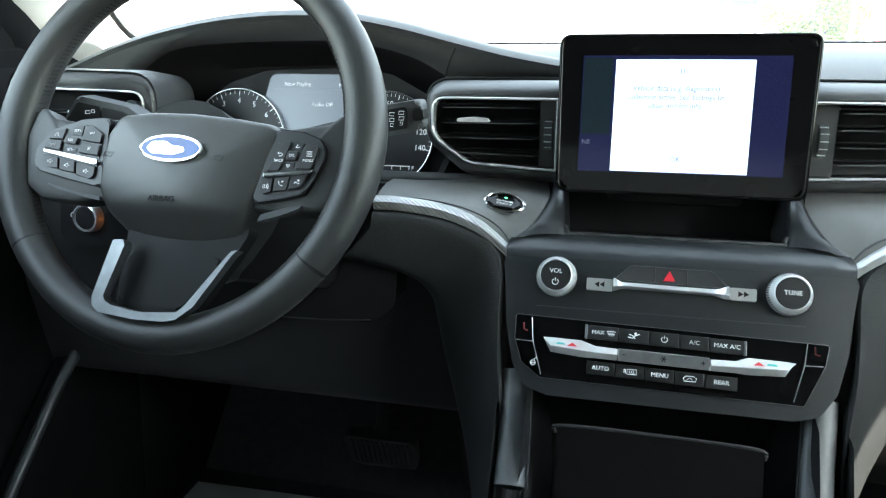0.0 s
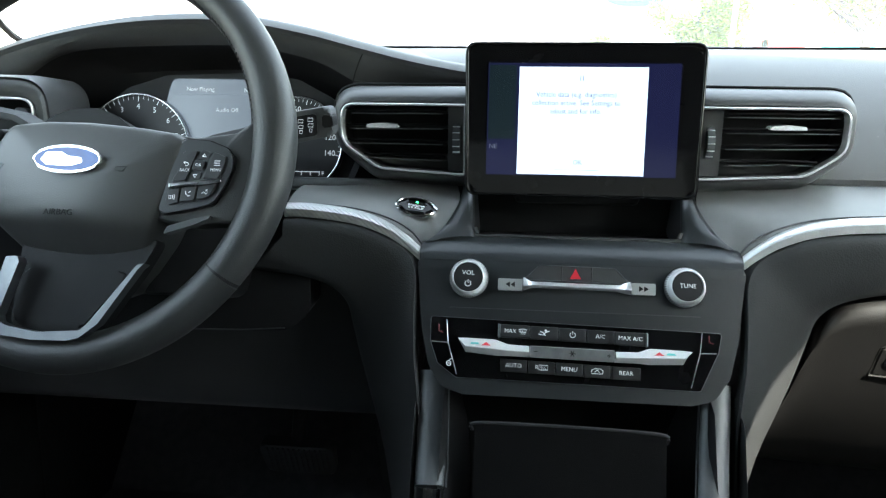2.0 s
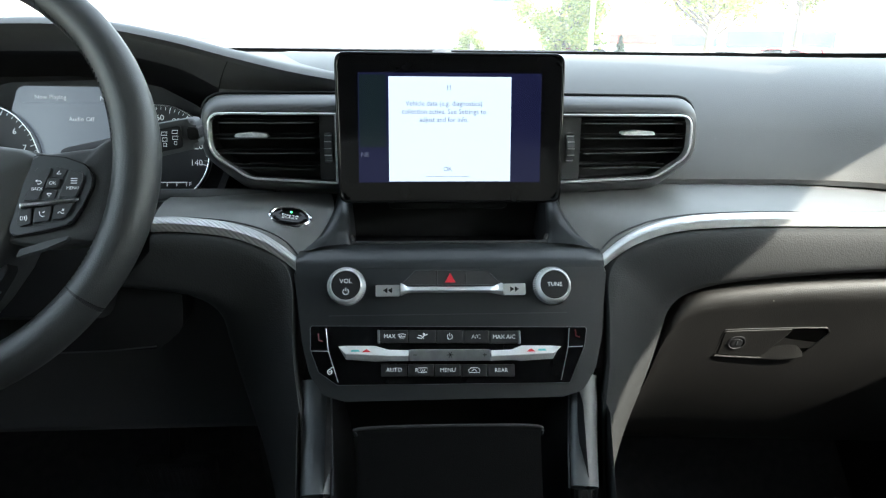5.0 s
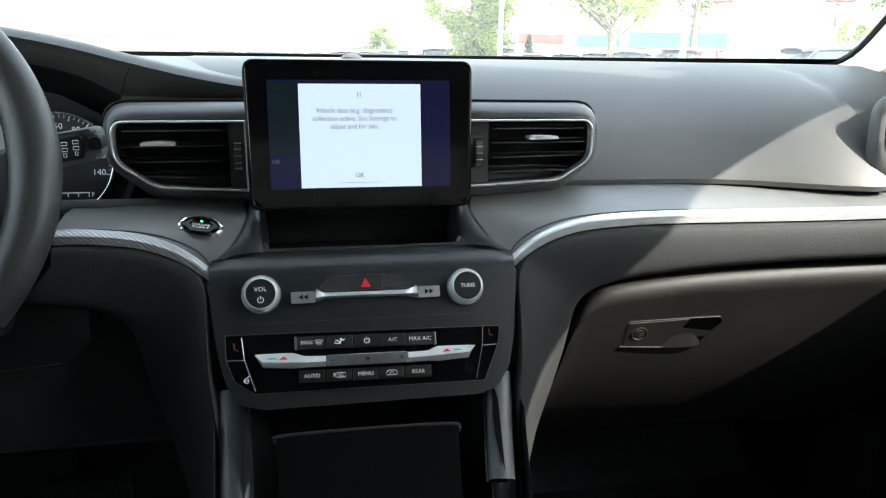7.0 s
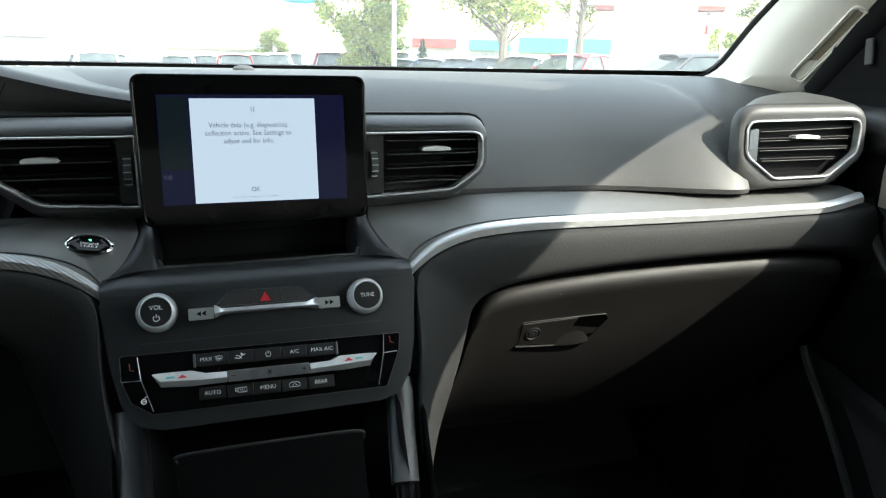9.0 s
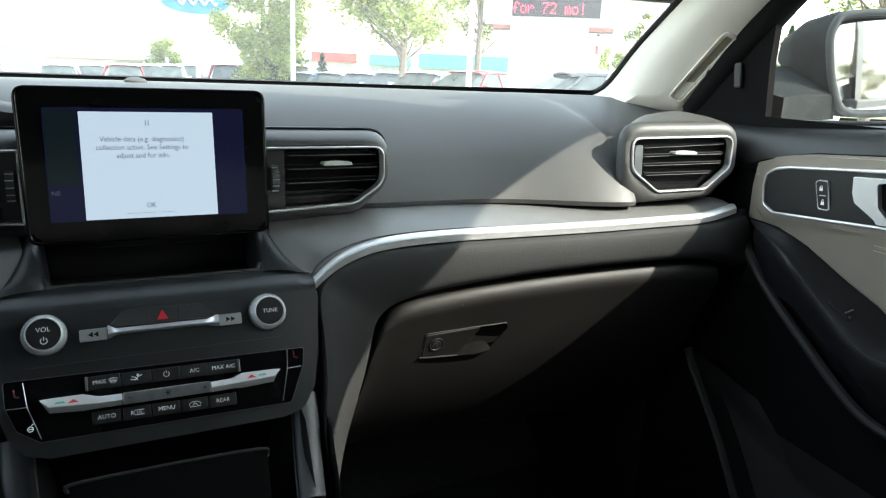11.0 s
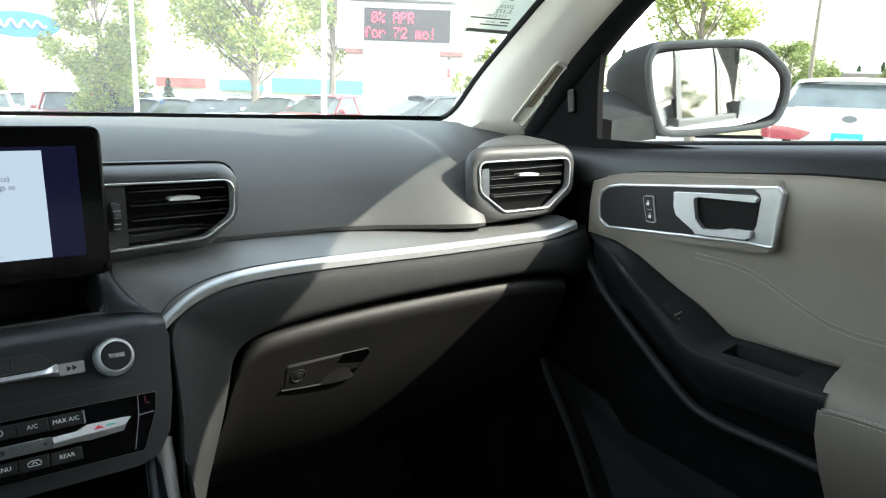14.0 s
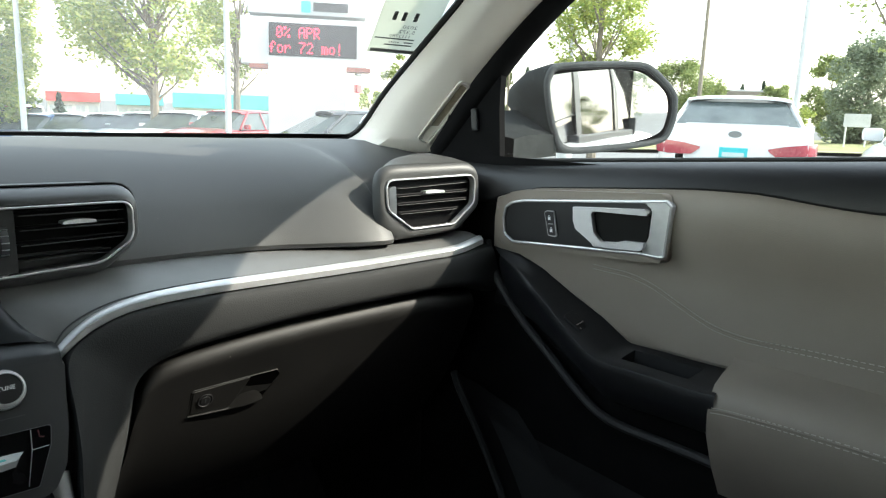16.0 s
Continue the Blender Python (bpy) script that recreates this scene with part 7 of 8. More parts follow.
SEDAN = dict(L=4.85, W=1.84, H=1.46, belt=0.94, nose=0.74, tail=1.06, roof=(-1.25, 0.35), glass=(-2.0, 1.15), tw=0.62)
SUV = dict(L=4.75, W=1.9, H=1.75, belt=1.08, nose=0.95, tail=1.08, roof=(-1.95, 0.55), glass=(-2.25, 1.1), tw=0.66)
TRUCK = dict(L=5.6, W=1.95, H=1.85, belt=1.12, nose=1.05, tail=1.08, roof=(-0.5, 0.75), glass=(-0.75, 1.15), tw=0.66)


def car(spec, colour, label, az, dist, heading, plate=None, dz=0.0):
    """A parked car: y ahead in its own frame. heading: degrees clockwise from +y."""
    L, W, H = spec["L"], spec["W"], spec["H"]
    p = on_ground(az, dist)
    c = thing("car", label, "car", group="parked cars", at=p + Vector((0, 0, dz)))
    m = Matrix.Translation(p + Vector((0, 0, dz))) @ pose(0, 0, 0, 0, 0, -heading)
    body = paint(*colour)
    hl = L / 2
    # lower body: sections along the length, (y, half width, low, top)
    secs = [(-hl, 0.70, 0.45, spec["tail"] - 0.22), (-hl + 0.06, 0.86, 0.32, spec["tail"] - 0.04), (-hl + 0.30, 0.93, 0.26, spec["tail"]), (spec["glass"][0] + 0.2, 0.985, 0.22, spec["belt"] + 0.04), (-0.4, 1.0, 0.2, spec["belt"]), (0.6, 1.0, 0.2, spec["belt"] - 0.01), (spec["glass"][1], 0.985, 0.22, spec["belt"]), (hl - 0.6, 0.95, 0.24, spec["nose"] + 0.10), (hl - 0.18, 0.86, 0.26, spec["nose"]), (hl - 0.02, 0.68, 0.34, spec["nose"] - 0.18), (hl, 0.6, 0.42, spec["nose"] - 0.26)]
    rows = []
    for y, w, lo, hi in secs:
        w *= W / 2
        rows.append([m @ Vector(q) for q in ((-w * 0.55, y, hi), (-w * 0.86, y, hi - 0.012), (-w * 0.97, y, hi - 0.06), (-w, y, hi - 0.17), (-w * 0.985, y, (lo + hi) / 2 - 0.03), (-w * 0.94, y, lo + 0.05), (-w * 0.85, y, lo), (w * 0.85, y, lo), (w * 0.94, y, lo + 0.05), (w * 0.985, y, (lo + hi) / 2 - 0.03), (w, y, hi - 0.17), (w * 0.97, y, hi - 0.06), (w * 0.86, y, hi - 0.012), (w * 0.55, y, hi))])
    bm = loft(rows, close=True)

    part("body", bm, body, c)
    # cabin glass and roof
    g0, g1 = spec["glass"]
    r0, r1 = spec["roof"]
    wb, wt = W / 2 * 0.93, spec["tw"]
    bt = spec["belt"] - 0.02
    ring0 = [(-wb * 0.92, g0, bt), (-wb, g0 + 0.35, bt), (-wb, 0, bt), (-wb, g1 - 0.45, bt), (-wb * 0.85, g1, bt), (wb * 0.85, g1, bt), (wb, g1 - 0.45, bt), (wb, 0, bt), (wb, g0 + 0.35, bt), (wb * 0.92, g0, bt)]
    ht = H - 0.07
    ring1 = [(-wt * 0.9, r0, ht - 0.04), (-wt, r0 + 0.25, ht), (-wt, 0, ht), (-wt, r1 - 0.25, ht), (-wt * 0.88, r1, ht - 0.03), (wt * 0.88, r1, ht - 0.03), (wt, r1 - 0.25, ht), (wt, 0, ht), (wt, r0 + 0.25, ht), (wt * 0.9, r0, ht - 0.04)]
    part("glasshouse", loft([[m @ Vector(q) for q in ring0], [m @ Vector(q) for q in ring1]], close=True), CARGLASS, c, "dark tinted glass")
    # roof
    rr = []
    for f in (0.0, 0.12, 0.3, 0.5, 0.7, 0.88, 1.0):
        y = r0 - 0.05 + (r1 - r0 + 0.12) * f
        h = H - 0.075 + 0.075 * math.sin(math.pi * min(1, max(0, 0.1 + 0.8 * f)))
        rr.append([m @ Vector((x * wt, y, h - 0.035 * abs(x) ** 3 - (0.03 if abs(x) > 1 else 0))) for x in (-1.06, -1.0, -0.8, -0.4, 0, 0.4, 0.8, 1.0, 1.06)])
    part("roof", loft(rr, thick=0.02), body, c)
    for s in (-1, 1):
        for a, b, r in (((wb * 0.99, g1 - 0.42, bt), (wt * 1.01, r1 - 0.2, ht), 0.035), ((wb * 1.0, -0.35, bt), (wt * 1.02, -0.35, ht), 0.03), ((wb * 0.95, g0 + 0.15, bt), (wt * 0.97, r0 + 0.12, ht - 0.02), 0.038)):
            part("post", tube([m @ Vector((s * a[0], a[1], a[2])), m @ Vector((s * b[0], b[1], b[2]))], r, 6), body, c)
        mr = part("side_mirror", box((0.19, 0.10, 0.13), m @ Matrix.Translation((s * (W / 2 + 0.07), g1 - 0.55, bt + 0.08)), 0.03), body, c)
        zt, push = spec["tail"] - 0.28, 0.035 if plate else 0.0
        part("tail_lamp", loft([[m @ Vector((s * W / 2 * u, y - push * k, zt + z)) for u, y, z, k in edge] for edge in (((0.40, -hl - 0.012, 0.015, 1), (0.60, -hl + 0.0, 0.055, 1), (0.80, -hl + 0.05, 0.075, 1), (0.935, -hl + 0.16, 0.09, 0.6), (0.985, -hl + 0.32, 0.09, 0.2)), ((0.40, -hl - 0.014, -0.005, 1), (0.60, -hl - 0.002, -0.01, 1), (0.80, -hl + 0.045, -0.005, 1), (0.945, -hl + 0.155, 0.0, 0.6), (0.99, -hl + 0.32, 0.01, 0.2)), ((0.50, -hl - 0.012, -0.075, 1), (0.60, -hl + 0.0, -0.08, 1), (0.80, -hl + 0.05, -0.08, 1), (0.935, -hl + 0.16, -0.07, 0.6), (0.985, -hl + 0.32, -0.05, 0.2)))]), LAMPRED, c, "red tail lamp")
        part("head_lamp", loft([[m @ Vector((s * W / 2 * u, y, z)) for u, y, z in ((0.50, hl - 0.06, zc), (0.72, hl - 0.12, zc + 0.02), (0.90, hl - 0.28, zc + 0.03), (0.965, hl - 0.5, zc + 0.04))] for zc in (spec["nose"] - 0.08, spec["nose"] - 0.20)]), LAMPCLEAR, c, "clear head lamp")
        for y in (-hl + 0.98, hl - 0.92):
            wm = m @ Matrix.Translation((s * (W / 2 - 0.12), y, 0.33)) @ pose(0, 0, 0, 0, 90 * s, 0)
            w = part("wheel", lathe([(0.20, 0.10), (0.31, 0.115), (0.335, 0.08), (0.335, -0.09), (0.30, -0.11)], wm, 20), TYRE, c, "black tyre")
            part("rim", lathe([(0.21, 0.10), (0.20, 0.07), (0.06, 0.085), (0.02, 0.09)], wm, 20), RIM, w, "alloy rim")
    if plate:
        zc = spec["tail"] - 0.265
        part("number_plate", box((0.31, 0.012, 0.155), m @ Matrix.Translation((0, -hl - 0.030, zc - 0.075)), 0.004), plate, c, "teal number plate")
        part("plate_mark", box((0.24, 0.004, 0.05), m @ Matrix.Translation((0, -hl - 0.038, zc - 0.080)), 0), paint("plate_pale", (0.5, 0.62, 0.62)), c)
        part("badge", slab([(0.075 * math.cos(2 * math.pi * i / 20), 0.038 * math.sin(2 * math.pi * i / 20)) for i in range(20)], 0.01, m @ Matrix.Translation((0, -hl - 0.030, zc + 0.155)) @ pose(0, 0, 0, 90), 0.003), DARKSATIN, c)
        part("boot_line", box((1.0, 0.004, 0.008), m @ Matrix.Translation((0, -hl - 0.026, zc - 0.15)), 0), BLACK, c)
        part("bumper", loft([[m @ Vector((x * W / 2, y, z)) for x, y in ((-0.97, -hl + 0.30), (-0.9, -hl + 0.06), (-0.6, -hl - 0.03), (0, -hl - 0.06), (0.6, -hl - 0.03), (0.9, -hl + 0.06), (0.97, -hl + 0.30))] for z in (0.62, 0.60, 0.45, 0.28)]), body, c)
        part("boot_lid", loft([[m @ Vector((x * W / 2, y, z)) for x, y in ((-0.60, -hl + 0.0), (-0.3, -hl - 0.02), (0, -hl - 0.025), (0.3, -hl - 0.02), (0.60, -hl + 0.0))] for z in (1.07, 1.04, 0.93, 0.62)]), body, c)
    return c


WHITE, SILVER, REDC, BLUEC, DARK, GREYC = ("white", (0.75, 0.76, 0.77)), ("silver", (0.5, 0.52, 0.54)), ("deep_red", (0.35, 0.03, 0.04)), ("blue", (0.05, 0.11, 0.24)), ("charcoal", (0.04, 0.045, 0.05)), ("grey", (0.25, 0.26, 0.27))
TEAL = material("teal_plate", (0.05, 0.5, 0.55), 0.4, second=(0.06, 0.56, 0.6), scale=20)
car(SEDAN, WHITE, "white saloon parked with its tail to the camera", 67.6, 11.45, 67.5, TEAL, -0.03)
car(SEDAN, WHITE, "white saloon with a dark door mirror", 84.0, 8.2, 66)
car(SEDAN, REDC, "dark red saloon in a row of parked cars", 29.2, 21.5, 250)
car(SEDAN, DARK, "charcoal saloon with a dark windscreen", 37.6, 14.5, 290, None, -0.10)
for az, d, col, nm in ((25.6, 23.0, WHITE, "white"), (23.2, 24.0, SILVER, "silver"), (20.8, 25.0, WHITE, "white"), (18.4, 26.0, SILVER, "pale silver"), (16.2, 26.5, BLUEC, "blue")):
    car(SEDAN, col, nm + " saloon in a row of parked cars", az, d, 238)
car(SUV, REDC, "dark red estate car seen from behind", 14.1, 29, 20)
car(SUV, DARK, "charcoal estate car seen from behind", 13.0, 33, 15)
car(SUV, WHITE, "white van-like estate car in the lot", 15.0, 30, 15)
car(SUV, REDC, "dark red sport utility car in the lot", 10.6, 30, 190)
car(SUV, SILVER, "silver sport utility car beside the pickup", -12.6, 21, 70)
car(TRUCK, WHITE, "white pickup truck in the lot", -6.3, 22, 88)
car(SUV, REDC, "red sport utility car far across the lot", 3.2, 36, 180)
for az, d, col, nm in ((4.8, 39, WHITE, "white"), (6.2, 39, WHITE, "white"), (7.5, 41, GREYC, "grey"), (1.2, 42, WHITE, "white"), (-0.8, 40, SILVER, "silver")):
    car(SUV, col, nm + " car far across the lot", az, d, 190)

# ---------------------------------------------------------------- trees
BARK = material("bark", (0.16, 0.13, 0.1), 0.9, second=(0.22, 0.19, 0.15), scale=8, bump=1.0, grain=30)


def leaf_material(name, a, b):
    m = bpy.data.materials.new(name)
    m.use_nodes = True
    t = m.node_tree
    p = t.nodes["Principled BSDF"]
    p.inputs["Roughness"].default_value = 0.6
    g = t.nodes.new("ShaderNodeNewGeometry")
    mix = t.nodes.new("ShaderNodeMix")
    mix.data_type = "RGBA"
    mix.inputs[6].default_value, mix.inputs[7].default_value = rgb(a), rgb(b)
    t.links.new(g.outputs["Random Per Island"], mix.inputs[0])
    t.links.new(mix.outputs[2], p.inputs["Base Color"])
    tl = t.nodes.new("ShaderNodeBsdfTranslucent")
    t.links.new(mix.outputs[2], tl.inputs["Color"])
    ms = t.nodes.new("ShaderNodeMixShader")
    ms.inputs[0].default_value = 0.35
    t.links.new(p.outputs[0], ms.inputs[1])
    t.links.new(tl.outputs[0], ms.inputs[2])
    t.links.new(ms.outputs[0], t.nodes["Material Output"].inputs["Surface"])
    return m


GREENLEAF = leaf_material("green_leaves", (0.17, 0.22, 0.08), (0.33, 0.38, 0.13))
YELLOWLEAF = leaf_material("turning_leaves", (0.20, 0.29, 0.07), (0.50, 0.52, 0.14))
DARKLEAF = leaf_material("dark_leaves", (0.10, 0.14, 0.06), (0.18, 0.22, 0.10))
GREYLEAF = leaf_material("grey_green_leaves", (0.17, 0.21, 0.14), (0.28, 0.32, 0.22))
CONIFER = leaf_material("conifer_needles", (0.04, 0.075, 0.045), (0.08, 0.12, 0.07))


def leaf_mesh(points, size, rnd):
    """Small pointed leaves as single kites, all in one mesh."""
    verts, faces = [], []
    for p in points:
        a = Vector((rnd.gauss(0, 1), rnd.gauss(0, 1), rnd.gauss(0, 0.6))).normalized()
        b = a.cross(Vector((rnd.gauss(0, 1), rnd.gauss(0, 1), rnd.gauss(0, 1)))).normalized()
        s = size * rnd.uniform(0.6, 1.3)
        k = len(verts)
        verts += [p - a * s, p + b * s * 0.45, p + a * s, p - b * s * 0.45]
        faces.append((k, k + 1, k + 2, k + 3))
    me = bpy.data.meshes.new("leaves")
    me.from_pydata(verts, [], faces)
    return me


def tree(label, az, dist, height, crown_low, radius, leaf, leaves, size, seed, clumps=26, trunk=None, lean=0.0):
    """Tapered trunk, limbs that fork to clumps, and leaves scattered in uneven clumps round the limb ends."""
    rnd = random.Random(seed)
    p = on_ground(az, dist)
    t = thing("tree", label, "tree", group="trees", at=p)
    r0 = trunk or height * 0.018
    top = p + Vector((lean, 0, height * 0.86))
    spine = [p - Vector((0, 0, 0.1))] + [p.lerp(top, f) + Vector((rnd.uniform(-1, 1), rnd.uniform(-1, 1), 0)) * height * 0.012 for f in (0.2, 0.4, 0.6, 0.8)] + [top]
    part("trunk", tube(spine, [r0 * f for f in (1.25, 1.0, 0.85, 0.65, 0.4, 0.12)], 8, up=(1, 0, 0)), BARK, t)
    pts = []
    for i in range(clumps):
        f = rnd.uniform(0.0, 1.0)
        z = crown_low + (height - crown_low) * f
        spread = radius * (math.sin(math.pi * (0.12 + 0.80 * f)) ** 0.7) * rnd.uniform(0.35, 1.0)
        a = rnd.uniform(0, 2 * math.pi)
        c = p + Vector((math.cos(a) * spread, math.sin(a) * spread, z))
        st = p.lerp(top, max(0.12, min(0.95, (z / height) * 0.8 - 0.05)))
        if i % 2 == 0:
            part("limb", tube([st, st.lerp(c, 0.5) + Vector((0, 0, -0.1)), c], [r0 * 0.35, r0 * 0.2, r0 * 0.06], 5, up=(1, 0, 0)), BARK, t)
        sx = radius * rnd.uniform(0.20, 0.36)
        for _ in range(leaves // clumps):
            v = Vector((rnd.gauss(0, 1), rnd.gauss(0, 1), rnd.gauss(0, 0.75)))
            v = v.normalized() * (rnd.random() ** 0.45)
            pts.append(c + v * sx)
    me = leaf_mesh(pts, size, rnd)
    me.materials.append(leaf)
    ob = new("crown", me)
    ob.parent = t
    ob.matrix_parent_inverse = t.matrix_world.inverted()
    tagged(ob, "crown of small leaves with gaps", kind="stuff")
    return t


def conifer(label, az, dist, height, radius, leaves, seed, size=0.12):
    rnd = random.Random(seed)
    p = on_ground(az, dist)
    t = thing("conifer", label, "tree", group="conifers", at=p)
    part("trunk", tube([p - Vector((0, 0, 0.1)), p + Vector((0, 0, height * 0.95))], [height * 0.02, height * 0.003], 7, up=(1, 0, 0)), BARK, t)
    pts = []
    for _ in range(leaves):
        f = rnd.random() ** 0.7
        layer = 0.75 + 0.25 * math.cos(f * 40)
        r = radius * (1.02 - f) * layer * rnd.uniform(0.3, 1.0)
        a = rnd.uniform(0, 2 * math.pi)
        pts.append(p + Vector((math.cos(a) * r, math.sin(a) * r, height * (0.06 + 0.94 * f) - r * 0.25)))
    me = leaf_mesh(pts, size, rnd)
    me.materials.append(CONIFER)
    ob = new("crown", me)
    ob.parent = t
    ob.matrix_parent_inverse = t.matrix_world.inverted()
    tagged(ob, "dense dark needles", kind="stuff")


tree("full green tree beside the car lot", 13.0, 27, 6.9, 0.9, 1.65, YELLOWLEAF, 26000, 0.08, 3, 70)
tree("tall airy street tree with turning leaves", 23.6, 23, 7.6, 2.5, 2.5, YELLOWLEAF, 20000, 0.085, 5, 76)
tree("street tree behind the lit sign", 29.6, 30, 8.0, 2.4, 1.9, YELLOWLEAF, 11000, 0.085, 8, 40)
tree("small round green tree far off", 5.95, 60, 3.5, 0.8, 1.35, GREENLEAF, 5000, 0.11, 11, 34)
tree("shrub-like tree with orange leaves", 39.5, 48, 3.2, 0.6, 1.2, YELLOWLEAF, 1800, 0.11, 12, 16)
tree("green tree far beyond the pillar", 41.6, 45, 5.0, 0.8, 1.5, GREENLEAF, 2500, 0.11, 13, 20)
tree("bright green tree beside the street", 57.2, 17, 5.4, 2.1, 1.3, YELLOWLEAF, 12000, 0.055, 17, 40)
tree("round green tree across the street", 63.4, 60, 5.6, 0.8, 2.9, GREENLEAF, 20000, 0.12, 19, 70)
tree("low green trees across the street", 60.0, 52, 4.2, 0.4, 1.8, DARKLEAF, 3000, 0.13, 21, 24)
tree("small green tree across the street", 69.9, 62, 3.9, 0.5, 1.4, GREENLEAF, 8000, 0.1, 23, 34)
tree("big grey-green tree across the street", 75.6, 38, 4.6, 0.2, 2.0, GREYLEAF, 20000, 0.09, 29, 70)
tree("tall green tree across the street", 73.4, 48, 4.8, 0.4, 1.5, GREENLEAF, 12000, 0.09, 31, 44)
tree("orange-leaved shrub across the street", 71.6, 44, 2.0, 0.2, 0.8, YELLOWLEAF, 900, 0.09, 37, 10)
tree("overhanging tree near the street", 77.8, 13, 5.2, 2.3, 1.7, GREENLEAF, 4200, 0.055, 41, 40)
tree("tree behind the parked car", 50.4, 40, 5.2, 0.6, 1.1, DARKLEAF, 3000, 0.1, 47, 22)
tree("dark roadside trees behind the car", 177, 70, 4.6, 0.4, 3.2, GREENLEAF, 6000, 0.12, 53, 40)
tree("grey-green roadside trees behind the car", 186, 60, 4.0, 0.4, 3.0, GREYLEAF, 5000, 0.12, 59, 36)
tree("roadside tree behind the car", 170, 80, 5.0, 0.5, 3.0, GREENLEAF, 5000, 0.12, 61, 36)
for az, d, h, r, s in ((15.5, 40, 2.0, 0.9, 1), (17.4, 41, 2.3, 0.8, 2), (67.6, 80, 5.0, 2.0, 3), (69.0, 82, 5.4, 2.2, 4), (51.8, 60, 5.4, 2.4, 5)):
    conifer("dark pointed conifer far off", az, d, h, r, 1500, s)

# ---------------------------------------------------------------- poles, wires, signs
STEEL = material("painted_pole", (0.6, 0.61, 0.61), 0.5, second=(0.54, 0.55, 0.55), scale=5, bump=0.1, grain=200)
WOODP = material("weathered_pole", (0.2, 0.17, 0.14), 0.9, second=(0.26, 0.23, 0.19), scale=6, bump=0.6, grain=60)
for az, d, h, arm_ in ((15.2, 24, 7.4, 0.7), (28.8, 20, 9.0, 0), (9.25, 34, 5.5, 0), (55.1, 19, 9.0, 0), (71.3, 22, 8.0, 0.6)):
    p = on_ground(az, d)
    lp = thing("street_lamp", "slim pale steel lamp pole", "street lamp", group="lamp poles", at=p)
    part("pole", tube([p, p + Vector((0, 0, h))], [0.085, 0.06], 10, up=(1, 0, 0)), STEEL, lp)
    part("base", lathe([(0.2, 0), (0.2, 0.35), (0.1, 0.38)], Matrix.Translation(p), 16), STEEL, lp)
    part("lamp_head", box((0.28, 0.6, 0.12), Matrix.Translation(p + Vector((-0.2, 0, h))) @ pose(0, 0, 0, 0, 0, az), 0.03), STEEL, lp)
p = on_ground(64.7, 48)
up_ = thing("utility_pole", "weathered wooden utility pole with wires", "utility pole", at=p)
part("pole", tube([p, p + Vector((0, 0, 9.5))], [0.16, 0.1], 8, up=(1, 0, 0)), WOODP, up_)
part("crossarm", box((2.2, 0.12, 0.12), Matrix.Translation(p + Vector((0, 0, 8.8))) @ pose(0, 0, 0, 0, 0, 20), 0.01), WOODP, up_)
for k, (z0, z1) in enumerate(((8.8, 9.5), (7.2, 7.6), (6.0, 6.3), (4.9, 5.1))):
    for s in (-1, 1):
        q = p + Vector((s * 40 * math.cos(radians(15)), s * 40 * math.sin(radians(-15)), 0))
        line = [p.lerp(q, f) + Vector((0, 0, z0 + (z1 - z0) * f - 0.9 * math.sin(math.pi * f))) for f in [i / 12 for i in range(13)]]
        part("wire", tube(line, 0.016, 4), BLACK, up_)

# illuminated message sign on a white pylon
SIGNWHITE = material("sign_white", (0.56, 0.565, 0.57), 0.5, second=(0.50, 0.505, 0.51), scale=3)
SP = on_ground(34.6, 18)
sign = thing("message_sign", "white roadside pylon sign with a red lit message board", "sign", at=SP)
SG = plane_frame((SP.x, SP.y, 1.22 + 18 * math.tan(radians(5.0))), 0, 37)
part("pylon", box((1.85, 0.5, 3.5), Matrix.Translation((SP.x, SP.y, 0)) @ pose(0.1, 0.05, 0.55, 0, 0, -37), 0.02), SIGNWHITE, sign)
part("cabinet", box((3.0, 1.10, 0.7), lift(SG, -0.02, -0.02, -0.36), 0.02), SIGNWHITE, sign)
part("cabinet_base", box((2.9, 0.10, 0.75), lift(SG, 0.12, -0.62, -0.36), 0.01), material("sign_base_red", (0.3, 0.12, 0.1), 0.5, second=(0.35, 0.15, 0.12), scale=4), sign)
part("upper_cabinet", box((2.8, 1.2, 0.7), lift(SG, 0.05, 1.20, -0.36), 0.02), SIGNWHITE, sign)
BOARD = material("led_board", (0.03, 0.03, 0.032), 0.5, second=(0.045, 0.045, 0.045), scale=50)
part("board", slab(rect(-0.86, -0.36, 1.22, 0.40), 0.03, SG, 0, 0.02), BOARD, sign, "dark dot-matrix message board")
LED = material("led_red", (0.5, 0.02, 0.03), 0.5, glow=(1.0, 0.04, 0.10), power=1.1)
for row in range(18):
    part("board_rib", box((2.06, 0.006, 0.012), lift(SG, 0.18, -0.34 + 0.042 * row, 0.026), 0), BLACK, sign)
DOTS = {"A": "01110 10001 10001 11111 10001 10001 10001", "P": "11110 10001 10001 11110 10000 10000 10000", "R": "11110 10001 10001 11110 10100 10010 10001",
        "0": "01110 10001 10011 10101 11001 10001 01110", "%": "11000 11001 00010 00100 01000 10011 00011", "f": "00110 01001 01000 11100 01000 01000 01000",
        "o": "00000 00000 01110 10001 10001 10001 01110", "r": "00000 00000 10110 11001 10000 10000 10000", "7": "11111 00001 00010 00100 01000 01000 01000",
        "2": "01110 10001 00001 00010 00100 01000 11111", "m": "00000 00000 11010 10101 10101 10101 10101", "!": "00100 00100 00100 00100 00100 00000 00100", " ": "0 0 0 0 0 0 0"}
